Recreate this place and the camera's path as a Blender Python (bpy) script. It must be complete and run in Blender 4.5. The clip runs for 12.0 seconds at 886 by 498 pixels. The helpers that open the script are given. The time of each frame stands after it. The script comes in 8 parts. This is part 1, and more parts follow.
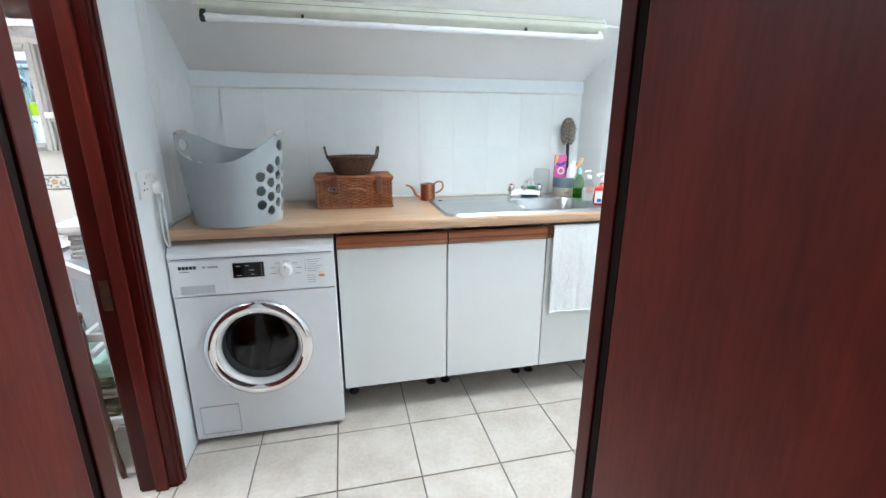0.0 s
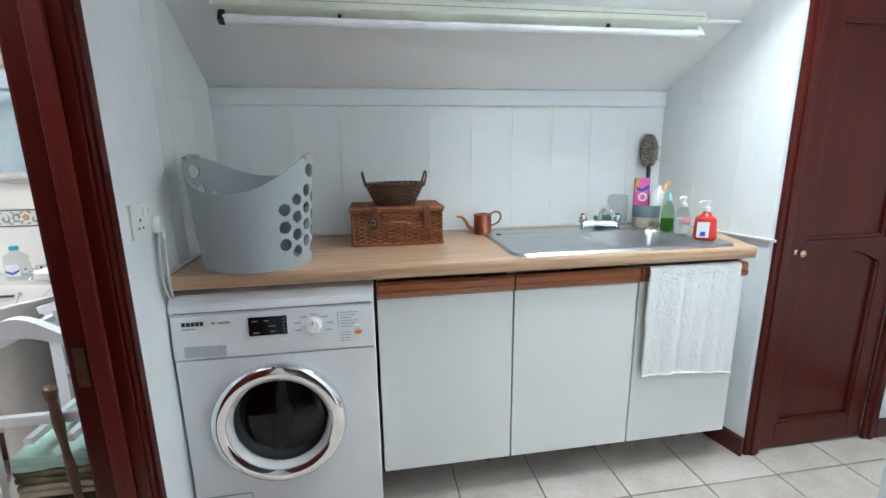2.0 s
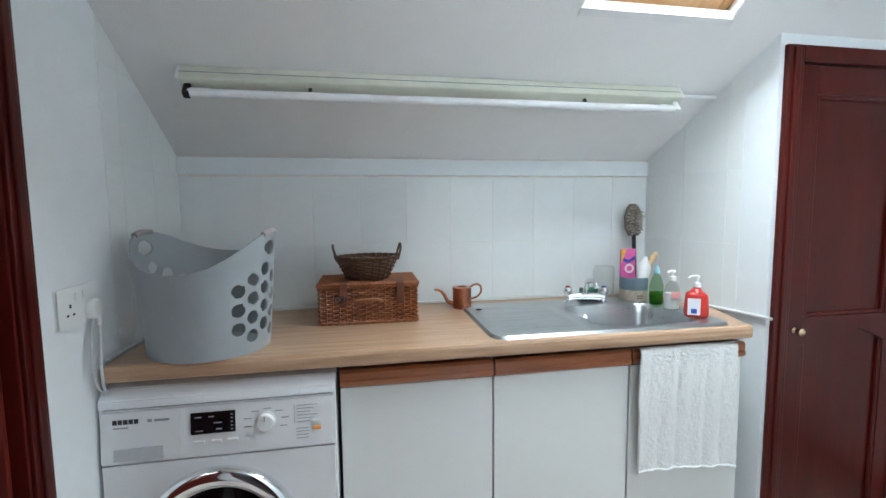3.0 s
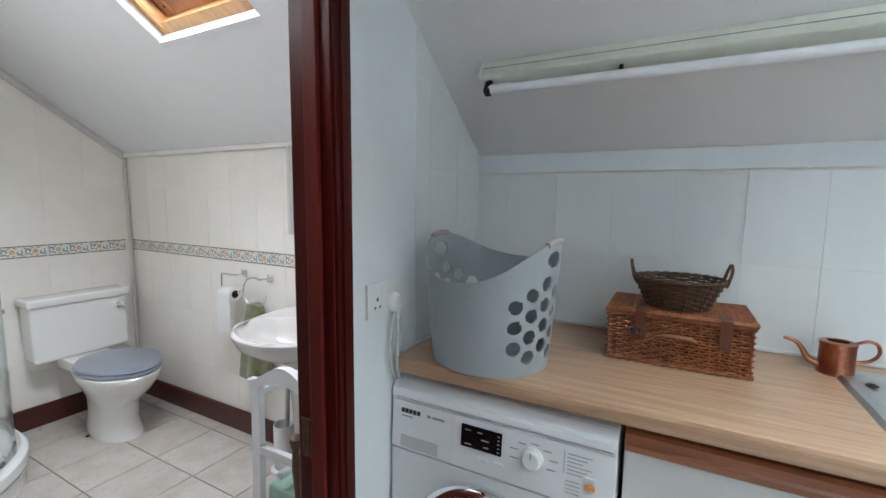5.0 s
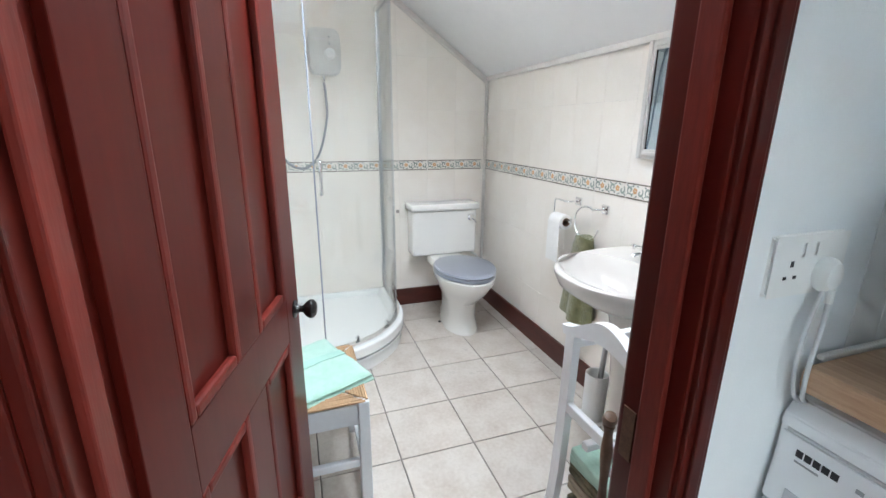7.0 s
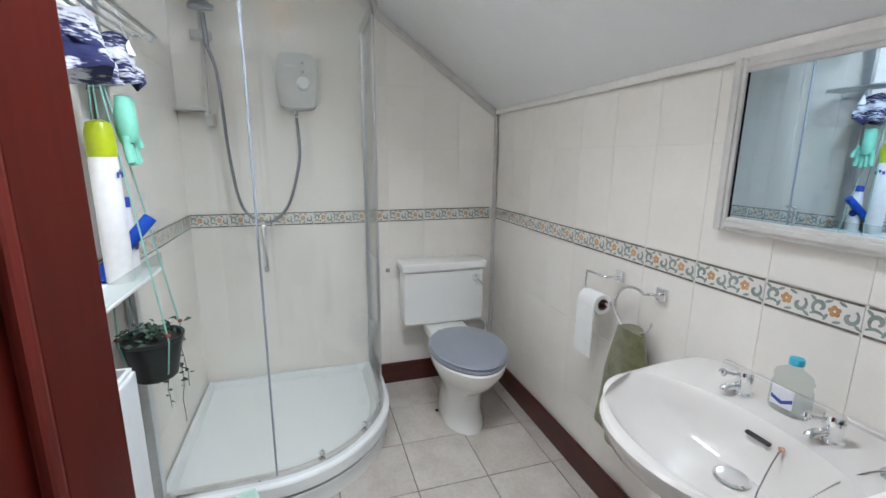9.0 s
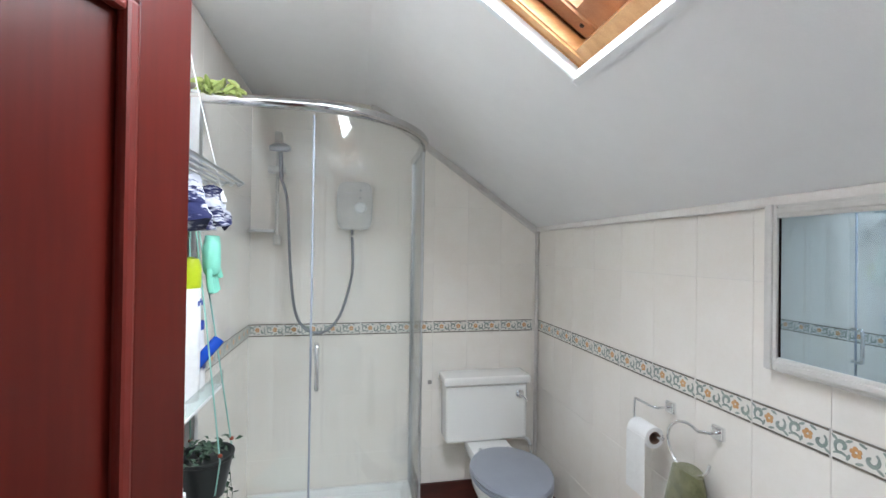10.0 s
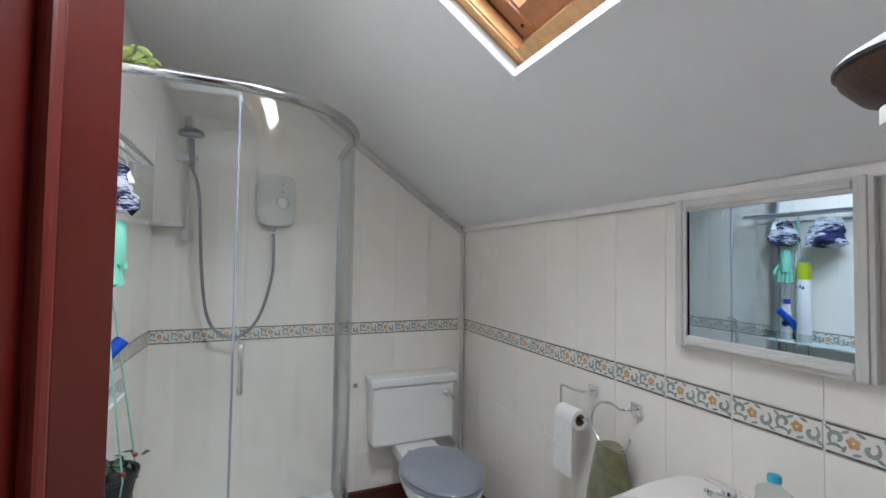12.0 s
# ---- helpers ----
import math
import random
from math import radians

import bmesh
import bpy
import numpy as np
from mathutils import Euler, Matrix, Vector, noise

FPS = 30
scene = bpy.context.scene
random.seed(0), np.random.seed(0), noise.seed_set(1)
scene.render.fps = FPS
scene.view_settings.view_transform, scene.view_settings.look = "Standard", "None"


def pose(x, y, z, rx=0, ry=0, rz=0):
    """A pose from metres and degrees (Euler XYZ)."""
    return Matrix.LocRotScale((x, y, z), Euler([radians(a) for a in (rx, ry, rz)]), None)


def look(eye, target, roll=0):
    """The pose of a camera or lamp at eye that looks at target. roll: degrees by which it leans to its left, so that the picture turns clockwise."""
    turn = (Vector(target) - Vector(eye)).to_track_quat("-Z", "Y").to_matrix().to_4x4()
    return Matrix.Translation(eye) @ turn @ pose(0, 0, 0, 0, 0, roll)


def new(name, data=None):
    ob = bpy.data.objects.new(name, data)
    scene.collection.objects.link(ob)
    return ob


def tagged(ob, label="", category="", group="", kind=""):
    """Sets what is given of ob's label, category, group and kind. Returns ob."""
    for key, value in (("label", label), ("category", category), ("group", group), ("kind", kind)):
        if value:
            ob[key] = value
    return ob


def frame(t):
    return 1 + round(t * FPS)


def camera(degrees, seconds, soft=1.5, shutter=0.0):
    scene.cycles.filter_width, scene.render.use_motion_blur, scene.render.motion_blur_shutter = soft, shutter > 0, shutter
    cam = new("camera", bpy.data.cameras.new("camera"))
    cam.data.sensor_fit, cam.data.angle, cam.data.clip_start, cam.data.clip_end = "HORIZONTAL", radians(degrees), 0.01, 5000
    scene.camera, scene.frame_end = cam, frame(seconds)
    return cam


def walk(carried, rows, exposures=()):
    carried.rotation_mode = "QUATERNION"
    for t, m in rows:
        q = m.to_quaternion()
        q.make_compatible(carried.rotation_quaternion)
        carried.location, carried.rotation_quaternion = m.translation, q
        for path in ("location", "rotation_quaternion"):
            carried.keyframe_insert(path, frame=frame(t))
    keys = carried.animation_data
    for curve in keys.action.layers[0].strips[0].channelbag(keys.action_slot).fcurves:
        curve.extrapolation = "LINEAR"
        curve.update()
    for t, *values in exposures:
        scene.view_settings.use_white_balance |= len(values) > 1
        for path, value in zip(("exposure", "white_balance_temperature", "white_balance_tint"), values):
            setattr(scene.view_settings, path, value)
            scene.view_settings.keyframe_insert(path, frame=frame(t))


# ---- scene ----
cam = camera(91.6, 12.0)
PATH = [
    (0, (0.049, 0.072, 1.257), (0.48, 1.95, 0.718), 0.2),
    (0.5, (0.051, 0.214, 1.232), (0.332, 2.126, 0.715), -0.4),
    (1, (0.016, 0.346, 1.222), (0.265, 2.265, 0.715), -0.6),
    (1.5, (0.008, 0.436, 1.225), (0.281, 2.355, 0.731), -0.7),
    (2, (0.01, 0.46, 1.232), (0.317, 2.391, 0.809), -0.8),
    (2.5, (0.054, 0.49, 1.255), (0.393, 2.437, 0.953), -0.7),
    (2.7, (0.073, 0.521, 1.268), (0.423, 2.476, 1.029), -0.5),
    (4.3, (0.115, 0.666, 1.367), (0.159, 2.663, 1.27), 1.0),
    (4.5, (0.104, 0.704, 1.333), (-0.124, 2.686, 1.199), 0.4),
    (4.8, (0.109, 0.786, 1.333), (-0.585, 2.651, 1.133), 0.0),
    (5, (0.071, 0.8, 1.337), (-0.866, 2.552, 1.111), 0.7),
    (5.5, (-0.024, 0.943, 1.289), (-1.523, 2.225, 0.954), 1.0),
    (6, (-0.079, 1.0, 1.264), (-1.833, 1.849, 0.814), 0.9),
    (6.5, (-0.077, 0.999, 1.265), (-1.885, 1.683, 0.749), 0.6),
    (6.7, (-0.106, 1.003, 1.265), (-1.926, 1.638, 0.731), 0.5),
    (8.3, (-0.614, 1.145, 1.259), (-2.432, 1.776, 0.714), 0.6),
    (8.5, (-0.638, 1.201, 1.276), (-2.468, 1.825, 0.765), 0.5),
    (9, (-0.723, 1.268, 1.34), (-2.59, 1.853, 0.927), 0.5),
    (9.5, (-0.721, 1.266, 1.418), (-2.646, 1.755, 1.179), 1.1),
    (10, (-0.662, 1.249, 1.454), (-2.621, 1.65, 1.468), 0.8),
    (10.5, (-0.629, 1.224, 1.5), (-2.552, 1.691, 1.789), 1.1),
    (11, (-0.649, 1.225, 1.501), (-2.512, 1.827, 1.91), 0.5),
    (11.5, (-0.697, 1.205, 1.451), (-2.534, 1.924, 1.782), 0.1),
    (12, (-0.701, 1.17, 1.392), (-2.539, 1.955, 1.458), 0.9),
]
walk(cam, [(t, look(eye, target, roll)) for t, eye, target, roll in PATH],
     exposures=[(0, 0.92), (0.5, 0.82), (1.5, 0.66), (2.5, 0.55), (4.5, 0.22), (5.0, 0.36), (5.5, 0.38), (6.0, 0.74), (6.5, 0.78), (8.5, 0.45), (9.0, 0.20), (9.5, 0.27), (10.0, 0.33), (10.5, 0.04), (11.0, -0.8), (11.5, -1.25), (12.0, -0.17)])

# ---- world and light ----
world = bpy.data.worlds.new("sky")
scene.world = world
world.use_nodes = True
wn = world.node_tree.nodes
sky = wn.new("ShaderNodeTexSky")
sky.sky_type, sky.sun_disc = "NISHITA", False
sky.sun_elevation, sky.sun_rotation = radians(48), radians(200)
wn["Background"].inputs["Strength"].default_value = 0.12
world.node_tree.links.new(sky.outputs[0], wn["Background"].inputs["Color"])


def area_lamp(name, m, sx, sy, watts, colour):
    data = bpy.data.lights.new(name, "AREA")
    data.shape, data.size, data.size_y, data.energy, data.color = "RECTANGLE", sx, sy, watts, colour
    ob = new(name, data)
    ob.matrix_basis = m
    return ob


SLOPE = math.degrees(math.atan(0.69))
sun = bpy.data.lights.new("sun", "SUN")
sun.energy, sun.angle, sun.color = 2.5, radians(0.6), (1.0, 0.95, 0.87)
new("sun", sun).matrix_basis = pose(0, 0, 6, 42, 0, -110)
# daylight standing in the two roof windows, facing down square to the slope
area_lamp("bath_window_daylight", pose(-1.486, 1.50, 2.36, -SLOPE, 0, 0), 0.44, 0.72, 34, (0.775, 0.865, 1.0))
area_lamp("laundry_window_daylight", pose(0.99, 1.44, 2.32, -SLOPE, 0, 0), 0.36, 0.72, 32, (0.80, 0.92, 1.0))


# ---- materials ----
def material(name, colour, rough=0.5, metal=0.0, second=None, scale=8.0, stretch=(1, 1, 1), vary=0.0, grain=0.0, bump=0.0, bump_scale=60.0,
             rough_vary=0.0, spec=0.5, coat=0.0, sheen=0.0, crisp=False):
    """A principled surface: a base colour mottled with a second one at two scales, a little change from piece to piece, fine relief."""
    m = bpy.data.materials.new(name)
    m.use_nodes = True
    nt = m.node_tree
    n, l = nt.nodes, nt.links
    b = n["Principled BSDF"]
    b.inputs["Roughness"].default_value, b.inputs["Metallic"].default_value = rough, metal
    b.inputs["Specular IOR Level"].default_value, b.inputs["Coat Weight"].default_value = spec, coat
    b.inputs["Coat Roughness"].default_value = 0.12
    b.inputs["Sheen Weight"].default_value = sheen
    tc = n.new("ShaderNodeTexCoord")
    mp = n.new("ShaderNodeMapping")
    mp.inputs["Scale"].default_value = stretch
    l.new(tc.outputs["Object"], mp.inputs["Vector"])
    colour = (*colour, 1)
    second = (*second, 1) if second else tuple(c * 0.82 for c in colour[:3]) + (1,)
    broad, fine = n.new("ShaderNodeTexNoise"), n.new("ShaderNodeTexNoise")
    broad.inputs["Scale"].default_value, broad.inputs["Detail"].default_value = scale, 4
    fine.inputs["Scale"].default_value, fine.inputs["Detail"].default_value = scale * 9, 5
    info = n.new("ShaderNodeObjectInfo")
    shift = n.new("ShaderNodeVectorMath")
    shift.operation = "MULTIPLY_ADD"
    shift.inputs[1].default_value = (1, 1, 1)
    l.new(mp.outputs[0], shift.inputs[0])
    spread = n.new("ShaderNodeMath")
    spread.operation = "MULTIPLY"
    spread.inputs[1].default_value = 37.0
    l.new(info.outputs["Random"], spread.inputs[0])
    l.new(spread.outputs[0], shift.inputs[2])
    for t in (broad, fine):
        l.new(shift.outputs[0], t.inputs["Vector"])
    ramp = n.new("ShaderNodeMapRange")
    ramp.inputs["From Min"].default_value, ramp.inputs["From Max"].default_value = (0.47, 0.53) if crisp else (0.35, 0.68)
    add = n.new("ShaderNodeMath")
    add.operation = "MULTIPLY_ADD"
    add.inputs[1].default_value = 0.35
    l.new(fine.outputs[0], add.inputs[0])
    scaled = n.new("ShaderNodeMath")
    scaled.operation = "MULTIPLY"
    scaled.inputs[1].default_value = 0.65
    l.new(broad.outputs[0], scaled.inputs[0])
    l.new(scaled.outputs[0], add.inputs[2])
    l.new(add.outputs[0], ramp.inputs["Value"])
    mix = n.new("ShaderNodeMix")
    mix.data_type = "RGBA"
    mix.inputs["A"].default_value, mix.inputs["B"].default_value = colour, second
    l.new(ramp.outputs[0], mix.inputs["Factor"])
    hsv = n.new("ShaderNodeHueSaturation")
    l.new(mix.outputs["Result"], hsv.inputs["Color"])
    vr = n.new("ShaderNodeMapRange")
    vr.inputs["To Min"].default_value, vr.inputs["To Max"].default_value = 1 - vary, 1 + vary
    l.new(info.outputs["Random"], vr.inputs["Value"])
    l.new(vr.outputs[0], hsv.inputs["Value"])
    l.new(hsv.outputs[0], b.inputs["Base Color"])
    if rough_vary:
        rr = n.new("ShaderNodeMapRange")
        rr.inputs["To Min"].default_value, rr.inputs["To Max"].default_value = max(0.02, rough - rough_vary), rough + rough_vary
        l.new(add.outputs[0], rr.inputs["Value"])
        l.new(rr.outputs[0], b.inputs["Roughness"])
    if bump:
        bn = n.new("ShaderNodeTexNoise")
        bn.inputs["Scale"].default_value, bn.inputs["Detail"].default_value = bump_scale, 3
        l.new(mp.outputs[0], bn.inputs["Vector"])
        bp = n.new("ShaderNodeBump")
        bp.inputs["Strength"].default_value, bp.inputs["Distance"].default_value = bump, 0.004
        l.new(bn.outputs[0], bp.inputs["Height"])
        l.new(bp.outputs[0], b.inputs["Normal"])
    return m


def clear_glass(name, tint, ior=1.45, rough=0.0, gloss=1.0):
    m = bpy.data.materials.new(name)
    m.use_nodes = True
    n, l = m.node_tree.nodes, m.node_tree.links
    n.remove(n["Principled BSDF"])
    t, g, f, x, p, q = (n.new("ShaderNode" + k) for k in ("BsdfTransparent", "BsdfGlossy", "LayerWeight", "MixShader", "Math", "Math"))
    t.inputs[0].default_value = (*tint, 1)
    g.inputs["Roughness"].default_value = rough
    f.inputs["Blend"].default_value = 0.5
    p.operation, q.operation = "POWER", "MULTIPLY_ADD"
    p.inputs[1].default_value, q.inputs[1].default_value, q.inputs[2].default_value = 4.0, 0.45 * gloss, ((ior - 1) / (ior + 1)) ** 2 * gloss
    l.new(f.outputs["Facing"], p.inputs[0]), l.new(p.outputs[0], q.inputs[0])
    l.new(q.outputs[0], x.inputs[0]), l.new(t.outputs[0], x.inputs[1]), l.new(g.outputs[0], x.inputs[2])
    l.new(x.outputs[0], n["Material Output"].inputs["Surface"])
    return m


MAHOGANY = material("mahogany", (0.084, 0.0082, 0.0050), 0.30, second=(0.054, 0.0052, 0.0034), scale=1.8, stretch=(5, 5, 0.4), vary=0.06, rough_vary=0.04, spec=0.24)
MAHOGANY_DARK = material("dark_mahogany", (0.170, 0.022, 0.015), 0.40, second=(0.082, 0.011, 0.008), scale=3, stretch=(4, 4, 0.6), vary=0.05, bump=0.06, rough_vary=0.08, spec=0.22)
SKIRTING = material("stained_skirting", (0.085, 0.016, 0.011), 0.34, second=(0.045, 0.009, 0.006), scale=4, stretch=(1, 1, 6), bump=0.06)
# black painted in for the shade inside narrow gaps
GAP_BLACK = material("gap_black", (0.014, 0.006, 0.005), 0.85, spec=0.15)
WALL_PAINT = material("white_wall_paint", (0.78, 0.82, 0.84), 0.62, second=(0.73, 0.77, 0.79), scale=2.2, bump=0.10, bump_scale=220)
CEILING_PAINT = material("ceiling_paint", (0.83, 0.825, 0.82), 0.85, second=(0.79, 0.785, 0.78), scale=1.6, bump=0.16, bump_scale=140)
LAUNDRY_TILE = material("white_glazed_tile", (0.80, 0.83, 0.83), 0.16, second=(0.76, 0.79, 0.79), scale=3, vary=0.02, bump=0.05, bump_scale=14, rough_vary=0.04)
BATH_TILE = material("cream_glazed_tile", (0.87, 0.825, 0.765), 0.15, second=(0.84, 0.785, 0.715), scale=5, stretch=(2, 2, 0.6), vary=0.02, bump=0.05, bump_scale=14, rough_vary=0.04)
GROUT = material("pale_grout", (0.83, 0.79, 0.74), 0.9, scale=20)
FLOOR_TILE = material("mottled_floor_tile", (0.61, 0.565, 0.515), 0.30, second=(0.46, 0.395, 0.34), scale=7.5, vary=0.04, bump=0.05, bump_scale=30, rough_vary=0.10)
FLOOR_GROUT = material("grey_floor_grout", (0.20, 0.18, 0.16), 0.95, scale=30)
HALL_FLOOR = material("hall_carpet", (0.30, 0.22, 0.16), 0.95, scale=40, bump=0.4)
WHITE_ENAMEL = material("white_enamel", (0.82, 0.84, 0.86), 0.22, second=(0.80, 0.82, 0.84), scale=3)
WHITE_PLASTIC = material("white_plastic", (0.80, 0.81, 0.80), 0.35, scale=4, second=(0.77, 0.78, 0.77))
GREY_PRINT = material("grey_print", (0.30, 0.32, 0.34), 0.5)
DARK_PRINT = material("dark_print", (0.03, 0.03, 0.035), 0.5)
CABINET_WHITE = material("white_laminate", (0.78, 0.80, 0.79), 0.32, second=(0.755, 0.775, 0.76), scale=3, bump=0.03, bump_scale=300)
CABINET_EDGE = material("cabinet_edge", (0.62, 0.64, 0.63), 0.5)
WORKTOP = material("beech_block_worktop", (0.58, 0.385, 0.25), 0.34, second=(0.38, 0.225, 0.135), scale=6, stretch=(0.7, 15, 15), bump=0.04, rough_vary=0.06)
RAIL_WOOD = material("reddish_wood_rail", (0.36, 0.115, 0.042), 0.30, second=(0.24, 0.07, 0.025), scale=6, stretch=(1, 10, 10), coat=0.3)
STEEL = material("brushed_steel", (0.52, 0.54, 0.55), 0.30, 1.0, second=(0.44, 0.46, 0.47), scale=6, stretch=(1, 18, 1), rough_vary=0.08)
CHROME = material("chrome", (0.86, 0.87, 0.88), 0.06, 1.0, second=(0.82, 0.83, 0.84))
SATIN_METAL = material("satin_aluminium", (0.66, 0.68, 0.70), 0.28, 1.0)
BLACK_PLASTIC = material("black_plastic", (0.012, 0.012, 0.014), 0.28)
BLACK_KNOB = material("black_knob", (0.010, 0.009, 0.009), 0.18)
SCREEN = material("dark_display", (0.008, 0.008, 0.010), 0.08)
DRUM_GLASS = clear_glass("drum_glass", (0.22, 0.25, 0.28), 1.5)
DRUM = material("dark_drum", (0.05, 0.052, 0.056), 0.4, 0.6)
GLASS = clear_glass("shower_glass", (0.98, 0.99, 0.985), 1.40, gloss=1.5)
CLEAR_PLASTIC = clear_glass("clear_plastic", (0.88, 0.91, 0.90), 1.40, 0.05)
MIRROR = material("mirror_silver", (0.60, 0.73, 0.83), 0.015, 1.0, second=(0.60, 0.73, 0.83))
CERAMIC = material("cream_ceramic", (0.66, 0.625, 0.585), 0.12, second=(0.64, 0.605, 0.565), scale=3, coat=0.3)
WHITE_CERAMIC = material("white_ceramic", (0.84, 0.83, 0.80), 0.10, second=(0.82, 0.81, 0.78), scale=3, coat=0.3)
ACRYLIC = material("white_acrylic", (0.84, 0.85, 0.83), 0.16, scale=3, second=(0.81, 0.82, 0.80))
SEAT_GREY = material("grey_seat_paint", (0.27, 0.29, 0.335), 0.28, second=(0.245, 0.265, 0.31), scale=3, coat=0.2)
WHITE_PAINT = material("white_gloss_paint", (0.80, 0.80, 0.80), 0.34, second=(0.74, 0.745, 0.75), scale=6, bump=0.05)
FRAME_PAINT = material("grey_white_frame", (0.66, 0.635, 0.60), 0.45, second=(0.58, 0.555, 0.52), scale=9, bump=0.08)
PINE = material("varnished_pine", (0.70, 0.41, 0.19), 0.30, second=(0.54, 0.28, 0.11), scale=5, stretch=(8, 1, 8), coat=0.3)
PINE_SASH = material("weathered_pine_sash", (0.40, 0.20, 0.11), 0.38, second=(0.30, 0.14, 0.07), scale=5, stretch=(8, 1, 8))


# ---- building helpers ----
def part(name, bm, mat, parent=None, label="", smooth=False):
    me = bpy.data.meshes.new(name)
    bmesh.ops.recalc_face_normals(bm, faces=bm.faces)
    if smooth:
        for f in bm.faces:
            f.smooth = True
    bm.to_mesh(me)
    bm.free()
    if smooth:
        me.set_sharp_from_angle(angle=radians(38))
    me.materials.append(mat)
    ob = new(name, me)
    ob.parent = parent
    if label:
        ob["label"] = label
    return ob


def thing(name, at, label, category, group="", turn=0.0):
    ob = new(name)
    ob.matrix_basis = pose(*at, 0, 0, turn)
    ob.empty_display_size = 0.05
    return tagged(ob, label, category, group)


def structure(ob, label="", category=""):
    return tagged(ob, label, category, kind="structure")


def solid(bm, x0, y0, z0, x1, y1, z1, bevel=0.0, m=None, segments=2):
    r = bmesh.ops.create_cube(bm, size=1.0)
    vs = r["verts"]
    for v in vs:
        v.co = Vector(((x0 + x1) / 2 + v.co.x * (x1 - x0), (y0 + y1) / 2 + v.co.y * (y1 - y0), (z0 + z1) / 2 + v.co.z * (z1 - z0)))
    if m is not None:
        for v in vs:
            v.co = m @ v.co
    if bevel:
        es = list({e for v in vs for e in v.link_edges})
        bmesh.ops.bevel(bm, geom=es, offset=bevel, segments=segments, profile=0.6, affect="EDGES")
    return bm


def block(x0, y0, z0, x1, y1, z1, bevel=0.0, m=None, segments=2):
    return solid(bmesh.new(), x0, y0, z0, x1, y1, z1, bevel, m, segments)


def lathe(profile, steps=28, bm=None, m=None, squash=(1, 1)):
    """Turns (radius, height) pairs about z."""
    bm = bm or bmesh.new()
    rings = []
    for r, z in profile:
        if r < 1e-5:
            rings.append([bm.verts.new((0, 0, z))])
        else:
            rings.append([bm.verts.new((r * math.cos(a) * squash[0], r * math.sin(a) * squash[1], z)) for a in (2 * math.pi * i / steps for i in range(steps))])
    for a, b in zip(rings, rings[1:]):
        for i in range(steps):
            j = (i + 1) % steps
            if len(a) > 1 and len(b) > 1:
                bm.faces.new((a[i], a[j], b[j], b[i]))
            elif len(b) > 1:
                bm.faces.new((a[0], b[j], b[i]))
            elif len(a) > 1:
                bm.faces.new((a[i], a[j], b[0]))
    if m is not None:
        for ring in rings:
            for v in ring:
                v.co = m @ v.co
    return bm


def smooth_path(points, per=8, closed=False):
    ps = [Vector(p) for p in points]
    out, n = [], len(ps)
    for i in range(n if closed else n - 1):
        p0, p1, p2, p3 = (ps[(i + k) % n] if closed else ps[min(max(i + k, 0), n - 1)] for k in (-1, 0, 1, 2))
        for s in range(per):
            t = s / per
            out.append(0.5 * (2 * p1 + (p2 - p0) * t + (2 * p0 - 5 * p1 + 4 * p2 - p3) * t * t + (3 * p1 - p0 - 3 * p2 + p3) * t ** 3))
    if not closed:
        out.append(ps[-1])
    return out


def sweep(points, radius, steps=10, bm=None, closed=False, taper=None):
    """A round rod along points."""
    bm = bm or bmesh.new()
    ps = [Vector(p) for p in points]
    n, rings, side = len(ps), [], None
    for i, p in enumerate(ps):
        d = (ps[(i + 1) % n] - ps[i - 1]) if closed else (ps[min(i + 1, n - 1)] - ps[max(i - 1, 0)])
        d.normalize()
        if side is None:
            side = d.orthogonal().normalized()
        side = (side - d * side.dot(d)).normalized()
        up = d.cross(side)
        r = taper(i / max(n - 1, 1)) if taper else radius
        rings.append([bm.verts.new(p + r * (math.cos(a) * side + math.sin(a) * up)) for a in (2 * math.pi * k / steps for k in range(steps))])
    for i in range(n if closed else n - 1):
        a, b = rings[i], rings[(i + 1) % n]
        for k in range(steps):
            j = (k + 1) % steps
            bm.faces.new((a[k], a[j], b[j], b[k]))
    if not closed:
        bm.faces.new(rings[0][::-1]), bm.faces.new(rings[-1])
    return bm


def plate(outline, z0, z1, bm=None, m=None):
    """A flat outline in x, y raised from z0 to z1."""
    bm = bm or bmesh.new()
    lo = [bm.verts.new((x, y, z0)) for x, y in outline]
    hi = [bm.verts.new((x, y, z1)) for x, y in outline]
    bm.faces.new(lo[::-1]), bm.faces.new(hi)
    for i in range(len(lo)):
        j = (i + 1) % len(lo)
        bm.faces.new((lo[i], lo[j], hi[j], hi[i]))
    if m is not None:
        for v in lo + hi:
            v.co = m @ v.co
    return bm


def clip(poly, a, b, c):
    """Keeps the side of a flat polygon where a*u + b*v <= c."""
    out = []
    for i, p in enumerate(poly):
        q = poly[(i + 1) % len(poly)]
        dp, dq = a * p[0] + b * p[1] - c, a * q[0] + b * q[1] - c
        if dp <= 0:
            out.append(p)
        if (dp < 0 < dq) or (dq < 0 < dp):
            t = dp / (dp - dq)
            out.append((p[0] + t * (q[0] - p[0]), p[1] + t * (q[1] - p[1])))
    return out


